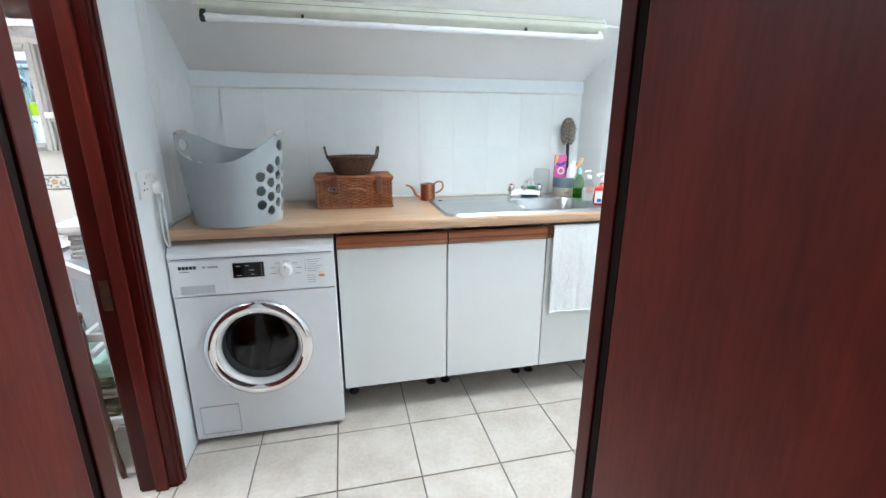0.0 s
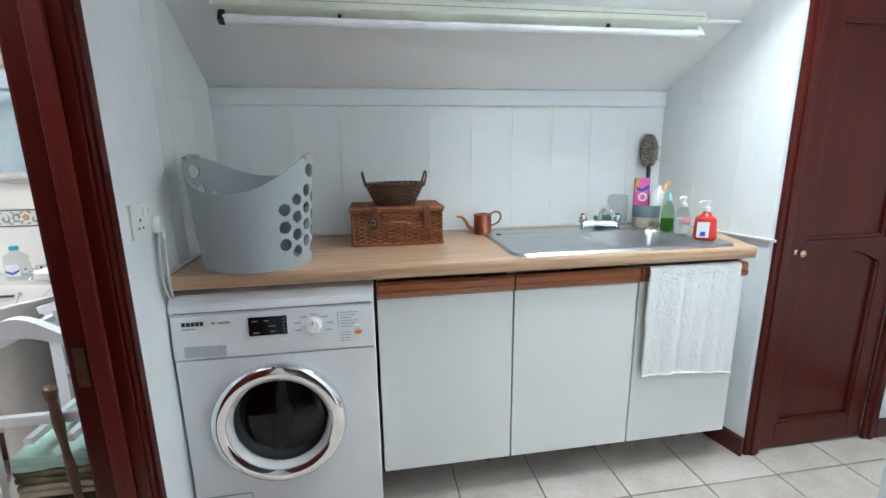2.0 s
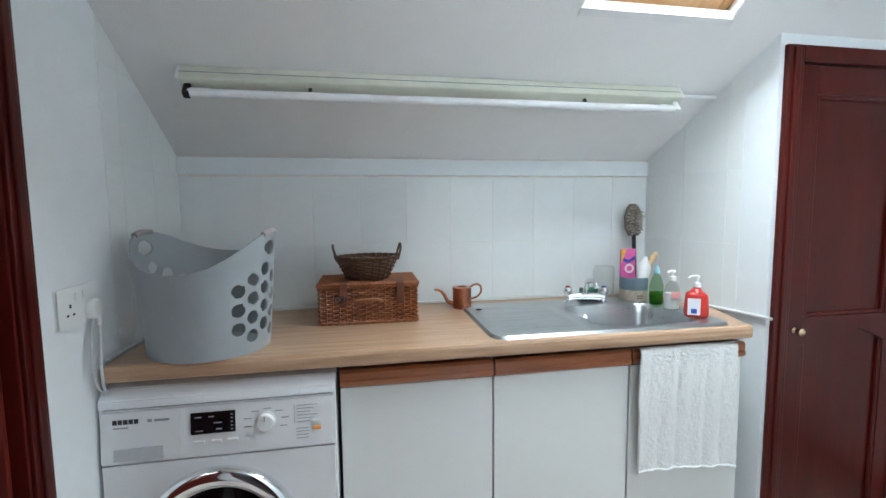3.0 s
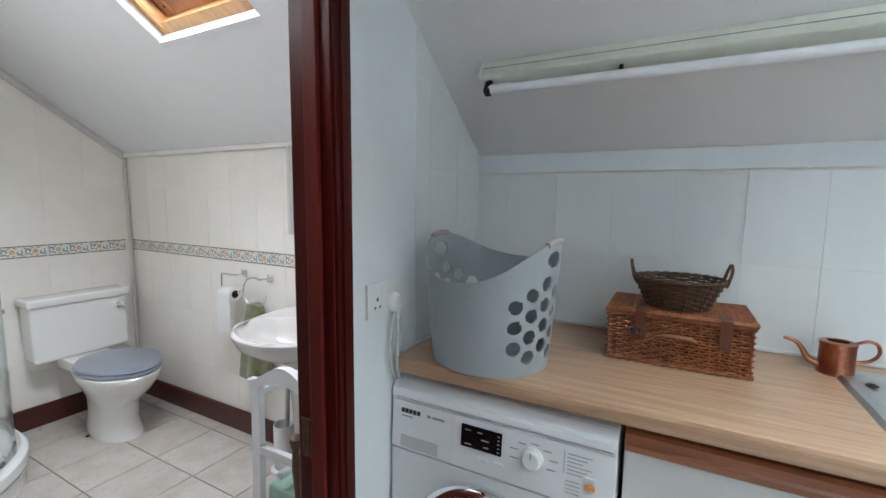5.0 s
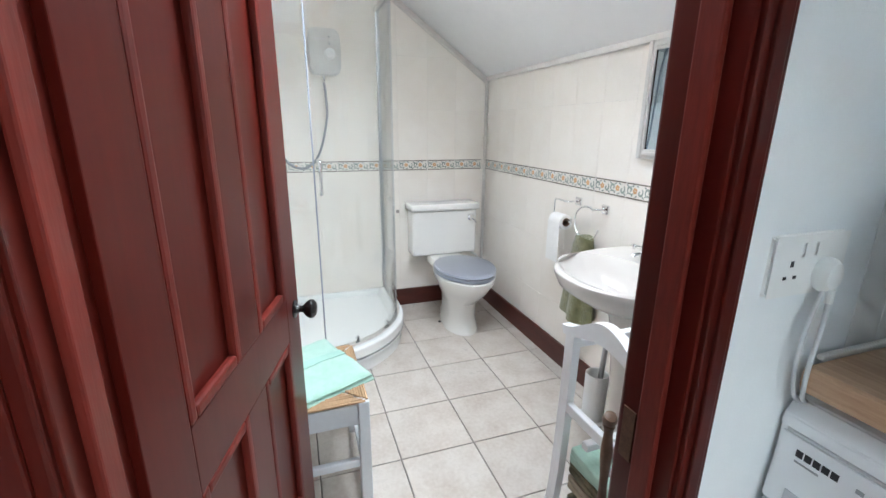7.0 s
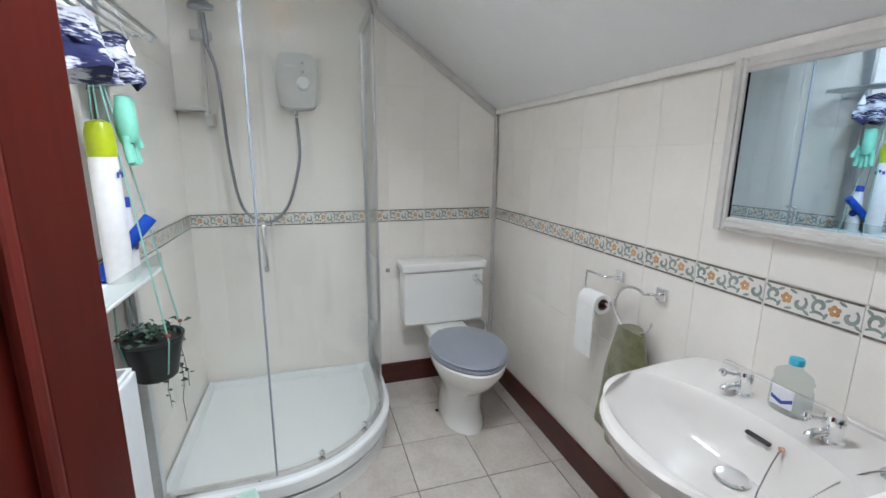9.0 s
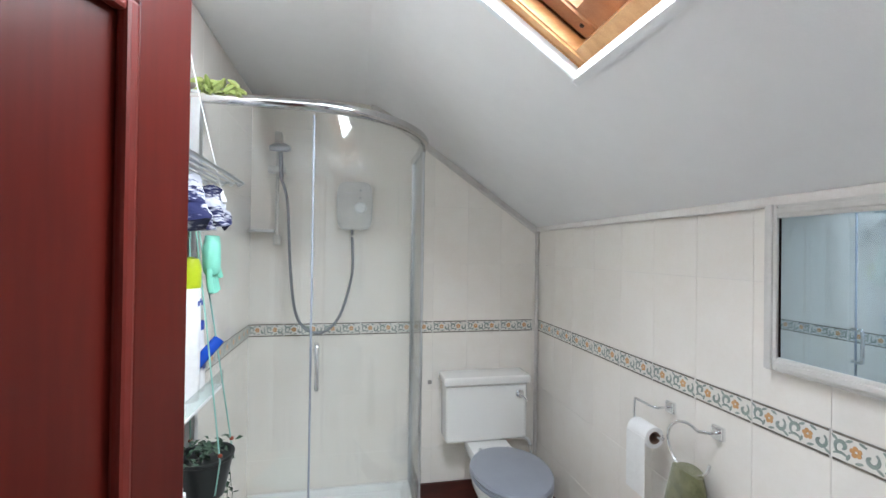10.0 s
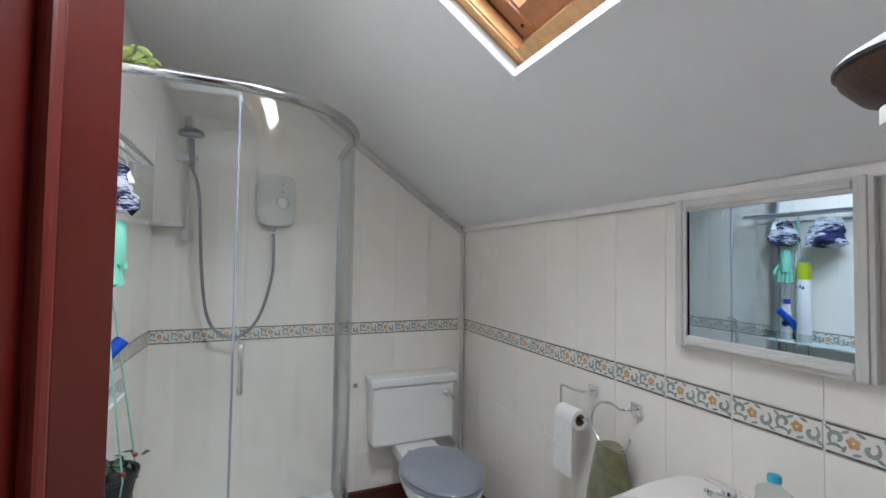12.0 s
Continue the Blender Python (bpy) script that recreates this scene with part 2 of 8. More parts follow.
def tiles(parent, m, us, vs, mat, limits=(), gap=0.003, thick=0.006, name="tile", skip=None):
    """Tiles between the lines us and vs on the plane of the pose m, each an object; alike ones share a mesh."""
    made, shared = [], {}
    for u0, u1 in zip(us, us[1:]):
        for v0, v1 in zip(vs, vs[1:]):
            poly = [(u0, v0), (u1, v0), (u1, v1), (u0, v1)]
            for lim in limits:
                poly = clip(poly, *lim)
            if len(poly) < 3:
                continue
            cx, cy = (u0 + u1) / 2, (v0 + v1) / 2
            if skip and skip(cx, cy):
                continue
            g = gap / 2
            area = abs(sum(p[0] * q[1] - q[0] * p[1] for p, q in zip(poly, poly[1:] + poly[:1]))) / 2
            if area < 2e-4:
                continue
            kx, ky = sum(p[0] for p in poly) / len(poly), sum(p[1] for p in poly) / len(poly)
            shape = tuple((round(x - kx, 4), round(y - ky, 4)) for x, y in poly)
            if shape not in shared:
                e = min(0.0012, thick * 0.22)
                ext = [max(abs(x), abs(y)) for x, y in shape]
                low, top = bmesh.new(), None
                rim0, rim1, rim2 = [], [], []
                for x, y in shape:
                    fx, fy = (abs(x) - g) / abs(x) if abs(x) > g else 1, (abs(y) - g) / abs(y) if abs(y) > g else 1
                    hx, hy = (abs(x) - g - e) / abs(x) if abs(x) > g + e else 1, (abs(y) - g - e) / abs(y) if abs(y) > g + e else 1
                    rim0.append(low.verts.new((x * fx, y * fy, 0)))
                    rim1.append(low.verts.new((x * fx, y * fy, thick - e)))
                    rim2.append(low.verts.new((x * hx, y * hy, thick)))
                for i in range(len(shape)):
                    j = (i + 1) % len(shape)
                    low.faces.new((rim0[i], rim0[j], rim1[j], rim1[i])), low.faces.new((rim1[i], rim1[j], rim2[j], rim2[i]))
                low.faces.new(rim2)
                me = bpy.data.meshes.new(name)
                low.to_mesh(me), low.free()
                me.materials.append(mat)
                shared[shape] = me
            ob = new(name, shared[shape])
            ob.parent = parent
            ob.matrix_basis = m @ Matrix.Translation((kx, ky, 0))
            made.append(ob)
    return made


def steps(a, b, d, start):
    """Lines at start + k*d within a..b, with both ends."""
    k0 = math.ceil((a - start) / d - 1e-6)
    xs = [a]
    while start + k0 * d < b - 1e-6:
        if start + k0 * d > a + 1e-6:
            xs.append(start + k0 * d)
        k0 += 1
    return xs + [b]


def words(text, size, m, mat, parent, name="lettering", thick=0.0004, stretch=1.0):
    cu = bpy.data.curves.new(name, "FONT")
    cu.body, cu.size, cu.extrude, cu.align_x, cu.align_y = text, size, thick, "LEFT", "CENTER"
    tmp = new(name, cu)
    me = bpy.data.meshes.new_from_object(tmp.evaluated_get(bpy.context.evaluated_depsgraph_get()))
    bpy.data.objects.remove(tmp)
    me.materials.clear()
    me.materials.append(mat)
    ob = new(name, me)
    ob.parent = parent
    ob.matrix_basis = m @ Matrix.Diagonal((stretch, 1, 1, 1))
    return ob

# ---- plan (metres) ----
BACK = 2.346          # knee wall behind worktop and basin
PART_L, PART_B = -0.603, -0.715   # partition: laundry face, bathroom face
FAR = -3.121          # wall behind the toilet
NEAR = 0.70           # bathroom wall behind the open door and shower
ENTRY0, ENTRY1 = 0.47, 0.62       # wall of the entrance door
RISE = 0.69
BATH_KNEE, LAUN_KNEE = 1.600, 1.507
BATH_FLAT, LAUN_FLAT = 2.285, 2.42
EAST = 2.36
TOP = 2.75

# floors
floor_slab = structure(part("floor", block(-3.30, -1.6, -0.15, 2.5, 2.55, -0.006), FLOOR_GROUT), "pale mottled ceramic tile floor with dark grey joints", "floor")


def wall(name, bm, mat, label):
    return structure(part(name, bm, mat), label, "wall")


# knee wall along the eaves, one stretch for each room
wall_bath_back = wall("wall_north_bath", block(FAR, BACK, 0, PART_B, BACK + 0.12, TOP), GROUT, "cream tiled bathroom wall with a floral border")
wall_laundry_back = wall("wall_north_laundry", block(PART_B, BACK, 0, EAST + 0.12, BACK + 0.12, TOP), GROUT, "white tiled laundry wall behind the worktop")
wall_bath_far = wall("wall_west", block(FAR - 0.12, NEAR - 0.12, 0, FAR, BACK + 0.12, TOP), GROUT, "cream tiled wall behind toilet and shower")
wall_bath_near = wall("wall_south_bath", block(FAR, NEAR - 0.12, 0, PART_B, NEAR, TOP), GROUT, "cream tiled wall behind shower and open door")

# partition between the rooms with the bathroom doorway
DOOR_LO, DOOR_HI, DOOR_TOP = 0.80, 1.53, 1.93
bm = bmesh.new()
solid(bm, PART_B, ENTRY1, 0, PART_L, DOOR_LO - 0.03, TOP)
solid(bm, PART_B, DOOR_HI + 0.03, 0, PART_L, BACK, TOP)
solid(bm, PART_B, DOOR_LO - 0.03, DOOR_TOP + 0.03, PART_L, DOOR_HI + 0.03, TOP)
wall_partition = wall("wall_partition", bm, WALL_PAINT, "white painted partition wall with a doorway")

# entrance wall with its doorway
IN_L, IN_R, IN_TOP = -0.269, 0.415, 1.98
bm = bmesh.new()
solid(bm, PART_B, ENTRY0, 0, IN_L - 0.03, ENTRY1, TOP)
solid(bm, IN_R + 0.046, ENTRY0, 0, EAST + 0.12, ENTRY1, TOP)
solid(bm, IN_L - 0.03, ENTRY0, IN_TOP + 0.03, IN_R + 0.046, ENTRY1, TOP)
wall_entry = wall("wall_entrance", bm, WALL_PAINT, "white painted wall round the entrance doorway")
wall_east = wall("wall_east", block(EAST, ENTRY1, 0, EAST + 0.12, BACK, TOP), WALL_PAINT, "white painted end wall")

# hall behind the camera
bm = bmesh.new()
solid(bm, -1.3, -1.6, 0, 1.6, -1.5, TOP)
solid(bm, -1.4, -1.6, 0, -1.3, ENTRY0, TOP)
solid(bm, 1.6, -1.6, 0, 1.7, ENTRY0, TOP)
wall_hall = wall("wall_hall", bm, WALL_PAINT, "plain white hall walls")
structure(part("ceiling_hall", block(-1.4, -1.6, 2.4, 1.7, ENTRY0, 2.5), CEILING_PAINT), "plain white hall ceiling", "ceiling")

# alcove side wall, a little splayed, and the wall round the cupboard door
SPLAY = [(1.352, BACK), (1.462, 1.822)]
CUP_Y = 1.822
bm = plate([(1.352, BACK), (1.462, CUP_Y), (1.515, CUP_Y), (1.515, BACK)], 0, TOP)
wall_alcove = wall("wall_alcove", bm, WALL_PAINT, "white pier with tiles at the end of the worktop")
CUP_L, CUP_R, CUP_TOP = 1.545, 2.055, 1.775
bm = bmesh.new()
solid(bm, CUP_R + 0.02, CUP_Y, 0, EAST, CUP_Y + 0.10, TOP)
solid(bm, 1.515, CUP_Y, CUP_TOP + 0.02, CUP_R + 0.02, CUP_Y + 0.10, TOP)
wall_cup = wall("wall_cupboard", bm, WALL_PAINT, "white painted wall round the cupboard door")


def sloped_ceiling(name, x0, x1, knee, flat, y_end, hole, label):
    """Knee to flat with a rounded turn; hole = (x0, x1, y_low, y_high, y_shaft) for the roof window."""
    hx0, hx1, hy0, hy1, shaft = hole
    turn_y = BACK - (flat - knee) / RISE
    ys = sorted({BACK - 0.001, hy0, turn_y + 0.13, turn_y + 0.09, turn_y + 0.05, turn_y + 0.02, turn_y - 0.02, turn_y - 0.06, turn_y - 0.11, shaft, y_end}, reverse=True)

    def height(y):
        z = knee + RISE * (BACK - y)
        d = y - turn_y
        if d <= -0.12:
            return flat
        if d >= 0.12:
            return z
        t = (0.12 - d) / 0.24
        return z - RISE * 0.12 * t * t

    bm = bmesh.new()
    grid = {}
    xs = [x0, hx0, hx1, x1]
    for i, x in enumerate(xs):
        for j, y in enumerate(ys):
            grid[i, j] = bm.verts.new((x, y, height(y)))
    for i in range(3):
        for j in range(len(ys) - 1):
            if i == 1 and ys[j] <= hy0 + 1e-6 and ys[j + 1] >= shaft - 1e-6:
                continue
            bm.faces.new((grid[i, j], grid[i + 1, j], grid[i + 1, j + 1], grid[i, j + 1]))
    up = bmesh.ops.extrude_face_region(bm, geom=list(bm.faces))
    for v in up["geom"]:
        if isinstance(v, bmesh.types.BMVert):
            v.co.z += 0.03
    ob = structure(part(name, bm, CEILING_PAINT), label, "ceiling")
    return ob, height


BATH_HOLE = (-1.775, -1.197, 1.852, 1.05, 0.72)
LAUN_HOLE = (0.735, 1.245, 1.800, 1.08, 0.95)
_, bath_height = sloped_ceiling("ceiling_bath", FAR, PART_B, BATH_KNEE, BATH_FLAT, NEAR, BATH_HOLE, "grey-white sloping plaster ceiling with a roof window")
_, laun_height = sloped_ceiling("ceiling_laundry", PART_B + 0.003, EAST, LAUN_KNEE, LAUN_FLAT, ENTRY1, LAUN_HOLE, "white sloping plaster ceiling with a roof window")
structure(part("roof", block(-3.3, 0.3, TOP + 0.32, 2.5, 0.9, TOP + 0.36), CEILING_PAINT), "plain closing board above the ceiling", "roof")


def roof_window(name, hole, knee, label):
    """Pine roof window in a plaster shaft: cheeks, lining, sash, pane."""
    x0, x1, ylo, yhi, shaft = hole
    root = structure(thing(name, ((x0 + x1) / 2, ylo, knee + RISE * (BACK - ylo)), label, "roof window"))
    base = root.matrix_basis.inverted()
    a = math.atan(RISE)
    length = 1.02
    # frame of the slope: u along x, v up the slope, w square to it
    fr = Matrix.Translation(((x0 + x1) / 2, ylo, knee + RISE * (BACK - ylo))) @ Matrix(((1, 0, 0, 0), (0, -math.cos(a), math.sin(a), 0), (0, math.sin(a), math.cos(a), 0), (0, 0, 0, 1)))
    rel = base @ fr
    w = (x1 - x0) / 2
    # plaster cheeks either side, up to the window, following the shaft
    for s, nm in ((-1, "cheek"), (1, "cheek")):
        bm = bmesh.new()
        xi = (x0 if s < 0 else x1) - s * 0.003
        xo = xi + s * 0.02
        prof = [(ylo + 0.01, knee + RISE * (BACK - ylo) - 0.004), (ylo + 0.1, knee + RISE * (BACK - ylo) + 0.05), (shaft + 0.003, knee + RISE * (BACK - shaft) + 0.2), (shaft + 0.003, (BATH_FLAT if x0 < 0 else LAUN_FLAT) - 0.002)]
        turn_y = BACK - ((BATH_FLAT if x0 < 0 else LAUN_FLAT) - knee) / RISE
        hf = bath_height if x0 < 0 else laun_height
        prof += [(y, hf(y) - 0.002) for y in (turn_y - 0.12, turn_y - 0.06, turn_y, turn_y + 0.06, turn_y + 0.12)]
        va = [bm.verts.new((xi, y, z)) for y, z in prof]
        vb = [bm.verts.new((xo, y, z)) for y, z in prof]
        bm.faces.new(va), bm.faces.new(vb[::-1])
        for i in range(len(va)):
            j = (i + 1) % len(va)
            bm.faces.new((va[i], va[j], vb[j], vb[i]))
        bmesh.ops.transform(bm, matrix=base, verts=bm.verts)
        part(nm, bm, WALL_PAINT, root, "white plaster reveal")
    bm = block(x0 - 0.02, shaft - 0.03, (BATH_FLAT if x0 < 0 else LAUN_FLAT) - 0.002, x1 + 0.02, shaft + 0.003, knee + RISE * (BACK - shaft) + 0.2, m=base)
    part("shaft_back", bm, WALL_PAINT, root, "white plaster reveal")
    # white trim lip round the opening
    bm = bmesh.new()
    solid(bm, -w - 0.004, -0.014, -0.006, w + 0.004, 0.006, 0.060, 0.002, rel)
    part("trim", bm, WHITE_PAINT, root, "white trim")
    # pine lining boards
    for args in ((-w + 0.004, 0.006, 0.040, -w + 0.036, length, 0.13), (w - 0.036, 0.006, 0.040, w - 0.004, length, 0.13), (-w + 0.036, 0.006, 0.040, w - 0.036, 0.050, 0.13)):
        part("lining_board", block(*args, bevel=0.006, m=rel), PINE, root)
    # sash
    q = w - 0.036
    for args in ((-q, 0.050, 0.090, -q + 0.055, length, 0.150), (q - 0.055, 0.050, 0.090, q, length, 0.150), (-q + 0.055, 0.050, 0.090, q - 0.055, 0.118, 0.150)):
        part("sash_rail", block(*args, bevel=0.008, m=rel), PINE_SASH, root, "reddish brown sash rail")
    part("glazing_strip", block(-q + 0.085, 0.118, 0.138, -q + 0.092, length, 0.146, m=rel), GREY_PRINT, root)
    pane = part("pane", block(-q + 0.055, 0.118, 0.132, q - 0.055, length, 0.136, m=rel), CLEAR_PLASTIC, root, "clear glass pane")
    pane.visible_shadow = False
    for s in (-1, 1):
        part("screw_cap", lathe([(0, 0), (0.007, 0), (0.006, 0.002), (0, 0.003)], 12, m=rel @ pose(s * (q - 0.028), 0.085, 0.090, 180)), BLACK_PLASTIC, root)
    return root, rel


SKY_GLOW = bpy.data.materials.new("bright_sky")
SKY_GLOW.use_nodes = True
SKY_GLOW.node_tree.nodes["Principled BSDF"].inputs["Emission Color"].default_value = (0.95, 0.98, 1.0, 1)
SKY_GLOW.node_tree.nodes["Principled BSDF"].inputs["Emission Strength"].default_value = 5.0
for x, z in ((-1.486, 1.60), (0.99, 1.507)):
    bd = structure(part("backdrop", block(-1.1, -0.9, 0, 1.1, 1.6, 0.01, m=Matrix.Translation((x, 1.75, z + 0.45)) @ Matrix(((1, 0, 0, 0), (0, -math.cos(radians(SLOPE)), math.sin(radians(SLOPE)), 0), (0, math.sin(radians(SLOPE)), math.cos(radians(SLOPE)), 0), (0, 0, 0, 1))) @ pose(0, 0, 0.75)), SKY_GLOW), "bright white sky beyond the roof window", "sky")
    bd.visible_shadow = False

roof_window("window_1", BATH_HOLE, BATH_KNEE, "pine roof window in a white plaster shaft")
roof_window("window_2", LAUN_HOLE, LAUN_KNEE, "pine roof window above the laundry worktop")


def architrave(root, base, x, y0, y1, top, face, width, proud):
    """Moulded boards round a doorway in a wall at x; face: which way it looks (+1 or -1)."""
    for args in ((y0 - width, 0, y0, top + width), (y1, 0, y1 + width, top + width)):
        bm = bmesh.new()
        ya, za, yb, zb = args
        xa, xb = sorted((x, x + face * proud))
        solid(bm, xa, ya, za, xb, yb, zb, 0.004, base)
        c = (ya + yb) / 2
        xa, xb = sorted((x + face * proud * 0.9, x + face * (proud + 0.006)))
        solid(bm, xa, c - width * 0.22, za, xb, c + width * 0.22, zb, 0.0028, base)
        part("architrave", bm, MAHOGANY, root)
    xa, xb = sorted((x, x + face * proud))
    part("architrave", block(xa, y0, top, xb, y1, top + width, 0.004, base), MAHOGANY, root)


# bathroom doorway: lining, stops, architraves and latch plate
frame_b = structure(thing("door_frame_1", (PART_L, DOOR_HI, 0), "dark red-brown wooden frame of the bathroom doorway", "door frame"))
fb = frame_b.matrix_basis.inverted()
for y0, y1 in ((DOOR_LO - 0.03, DOOR_LO), (DOOR_HI, DOOR_HI + 0.03)):
    part("lining", block(PART_B - 0.004, y0, 0, PART_L + 0.004, y1, DOOR_TOP + 0.03, 0.002, fb), MAHOGANY, frame_b)
part("lining", block(PART_B - 0.004, DOOR_LO, DOOR_TOP, PART_L + 0.004, DOOR_HI, DOOR_TOP + 0.03, 0.002, fb), MAHOGANY, frame_b)
for y0, y1 in ((DOOR_LO, DOOR_LO + 0.012), (DOOR_HI - 0.012, DOOR_HI)):
    part("stop", block(PART_L - 0.066, y0, 0, PART_L - 0.026, y1, DOOR_TOP, 0.003, fb), MAHOGANY_DARK, frame_b)
architrave(frame_b, fb, PART_L, DOOR_LO - 0.006, DOOR_HI + 0.006, DOOR_TOP + 0.006, 1, 0.052, 0.013)
architrave(frame_b, fb, PART_B, DOOR_LO - 0.006, DOOR_HI + 0.006, DOOR_TOP + 0.006, -1, 0.052, 0.013)
part("side_board", block(PART_L, 0.636, 0, PART_L + 0.011, DOOR_LO - 0.0585, DOOR_TOP + 0.058, 0.003, fb), MAHOGANY, frame_b)
part("latch_plate", block(PART_B + 0.006, DOOR_HI - 0.002, 0.70, PART_B + 0.034, DOOR_HI + 0.001, 0.80, 0.0008, fb), material("worn_brass", (0.16, 0.09, 0.05), 0.45, 0.6, second=(0.05, 0.02, 0.015), scale=30), frame_b, "worn brass latch plate")


def panel_door(name, at, turn, width, height, thick, label, mat, layout, knob=None, sign=1):
    """A framed door: stiles, rails, muntin, and raised panels. The hinge is the object's origin; the leaf runs along +x; faces at y = 0 and y = thick."""
    root = structure(thing(name, at, label, "door", turn=turn))
    st = 0.105
    for x0, x1 in ((0, st), (width - st, width)):
        part("stile", block(x0, 0, 0.008, x1, thick, height, 0.002), mat, root)
    rows, cols, mid = layout
    for z0, z1 in rows:
        part("rail", block(st, 0, z0, width - st, thick, z1, 0.002), mat, root)
    spans = [(a[1], b[0]) for a, b in zip(rows, rows[1:])]
    for z0, z1 in spans:
        xs = [st, width - st] if cols == 1 else [st, width / 2 - 0.05, width / 2 + 0.05, width - st]
        if cols == 2:
            part("muntin", block(width / 2 - 0.05, 0, z0, width / 2 + 0.05, thick, z1, 0.002), mat, root)
        for x0, x1 in zip(xs[::2], xs[1::2]):
            bm = bmesh.new()
            solid(bm, x0, thick * 0.36, z0, x1, thick * 0.64, z1)
            part("panel", bm, mat, root)
            # bolection moulding on both faces
            bm = bmesh.new()
            for ya, yb in ((-0.002, thick * 0.36), (thick * 0.64, thick + 0.002)):
                for a in ((x0, z0, x0 + 0.022, z1), (x1 - 0.022, z0, x1, z1), (x0 + 0.022, z0, x1 - 0.022, z0 + 0.022), (x0 + 0.022, z1 - 0.022, x1 - 0.022, z1)):
                    solid(bm, a[0], ya, a[1], a[2], yb, a[3], 0.006)
            part("moulding", bm, MAHOGANY_DARK, root)
    return root


HINGE = (PART_B - 0.002, DOOR_LO + 0.012, 0)
door_turn = 180 - 15.0
bath_door = panel_door("door_1", HINGE, door_turn, 0.705, 1.895, 0.042, "open dark mahogany panelled bathroom door", MAHOGANY,
                       ([(0.008, 0.22), (0.72, 0.84), (1.775, 1.893)], 2, 0))
KNOB_PROFILE = [(0, 0), (0.024, 0), (0.025, 0.003), (0.013, 0.006), (0.009, 0.016), (0.010, 0.024), (0.020, 0.032), (0.026, 0.042), (0.026, 0.050), (0.018, 0.058), (0, 0.061)]
part("door_knob", lathe(KNOB_PROFILE, 24, m=pose(0.665, 0.0, 0.785, 90)), BLACK_KNOB, bath_door, "black turned door knob", smooth=True)
part("door_knob", lathe(KNOB_PROFILE, 24, m=pose(0.665, 0.042, 0.785, -90)), BLACK_KNOB, bath_door, "black turned door knob", smooth=True)

# entrance doorway: deep lining with a black strip painting the shaded gap near the laundry face, leaf standing open in
# the reveal
frame_e = structure(thing("door_frame_2", (IN_R, ENTRY1, 0), "dark wooden lining of the entrance doorway", "door frame"))
fe = frame_e.matrix_basis.inverted()
for x0, x1, s in ((IN_L - 0.03, IN_L, 1), (IN_R, IN_R + 0.03, -1)):
    if s > 0:
        part("lining", block(x0, ENTRY0 - 0.005, 0, x1, ENTRY1 - 0.040, IN_TOP + 0.03, 0.003, fe), MAHOGANY_DARK, frame_e)
    else:
        x1 += 0.016
    part("seal", block(x0 + 0.004, ENTRY1 - 0.040, 0, x1 - 0.004, ENTRY1 - 0.022, IN_TOP, 0, fe), GAP_BLACK, frame_e, "black strip painting the shaded gap")
    part("edge_board", block(x0, ENTRY1 - 0.022, 0, x1, ENTRY1 + 0.012, IN_TOP + 0.03, 0.003, fe), MAHOGANY, frame_e)
part("lining", block(IN_L, ENTRY0 - 0.005, IN_TOP, IN_R, ENTRY1 + 0.012, IN_TOP + 0.03, 0.003, fe), MAHOGANY_DARK, frame_e)
for x0, x1 in ((IN_L - 0.075, IN_L - 0.032), (IN_R + 0.048, IN_R + 0.090)):
    part("architrave", block(x0, ENTRY1, 0, x1, ENTRY1 + 0.014, IN_TOP + 0.07, 0.004, fe), MAHOGANY_DARK, frame_e)
entry_door = structure(thing("door_2", (IN_R - 0.002, ENTRY1 - 0.044, 0), "plain dark red-brown entrance door standing wide open", "door"))
part("leaf", block(0.003, -0.66, 0.01, 0.043, 0, 1.97, 0.003), MAHOGANY_DARK, entry_door)

# cupboard door with an arched lower panel
frame_c = structure(thing("door_frame_3", (CUP_L, CUP_Y, 0), "mahogany frame of the cupboard door", "door frame"))
fc = frame_c.matrix_basis.inverted()
for x0, x1 in ((CUP_L - 0.068, CUP_L - 0.004), (CUP_R + 0.004, CUP_R + 0.068)):
    bm = bmesh.new()
    solid(bm, x0, CUP_Y - 0.016, 0, x1, CUP_Y, CUP_TOP + 0.055, 0.004, fc)
    solid(bm, x0 + 0.022, CUP_Y - 0.023, 0, x1 - 0.018, CUP_Y - 0.012, CUP_TOP + 0.045, 0.004, fc)
    part("architrave", bm, MAHOGANY, frame_c)
part("architrave", block(CUP_L - 0.004, CUP_Y - 0.016, CUP_TOP, CUP_R + 0.004, CUP_Y, CUP_TOP + 0.055, 0.004, fc), MAHOGANY, frame_c)
part("cupboard_back", block(1.52, CUP_Y + 0.09, 0, CUP_R + 0.02, CUP_Y + 0.10, CUP_TOP + 0.03, 0, fc), MAHOGANY_DARK, frame_c)
cup_door = structure(thing("door_3", (CUP_L, CUP_Y, 0), "closed dark mahogany cupboard door with an arched panel", "door"))
W = CUP_R - CUP_L
for x0, x1 in ((0.001, 0.075), (W - 0.075, W - 0.001)):
    part("stile", block(x0, 0, 0.012, x1, 0.03, CUP_TOP - 0.003, 0.002), MAHOGANY, cup_door)
part("rail", block(0.075, 0, 0.012, W - 0.075, 0.03, 0.12, 0.002), MAHOGANY, cup_door)
part("rail", block(0.075, 0, CUP_TOP - 0.10, W - 0.075, 0.03, CUP_TOP - 0.003, 0.002), MAHOGANY, cup_door)
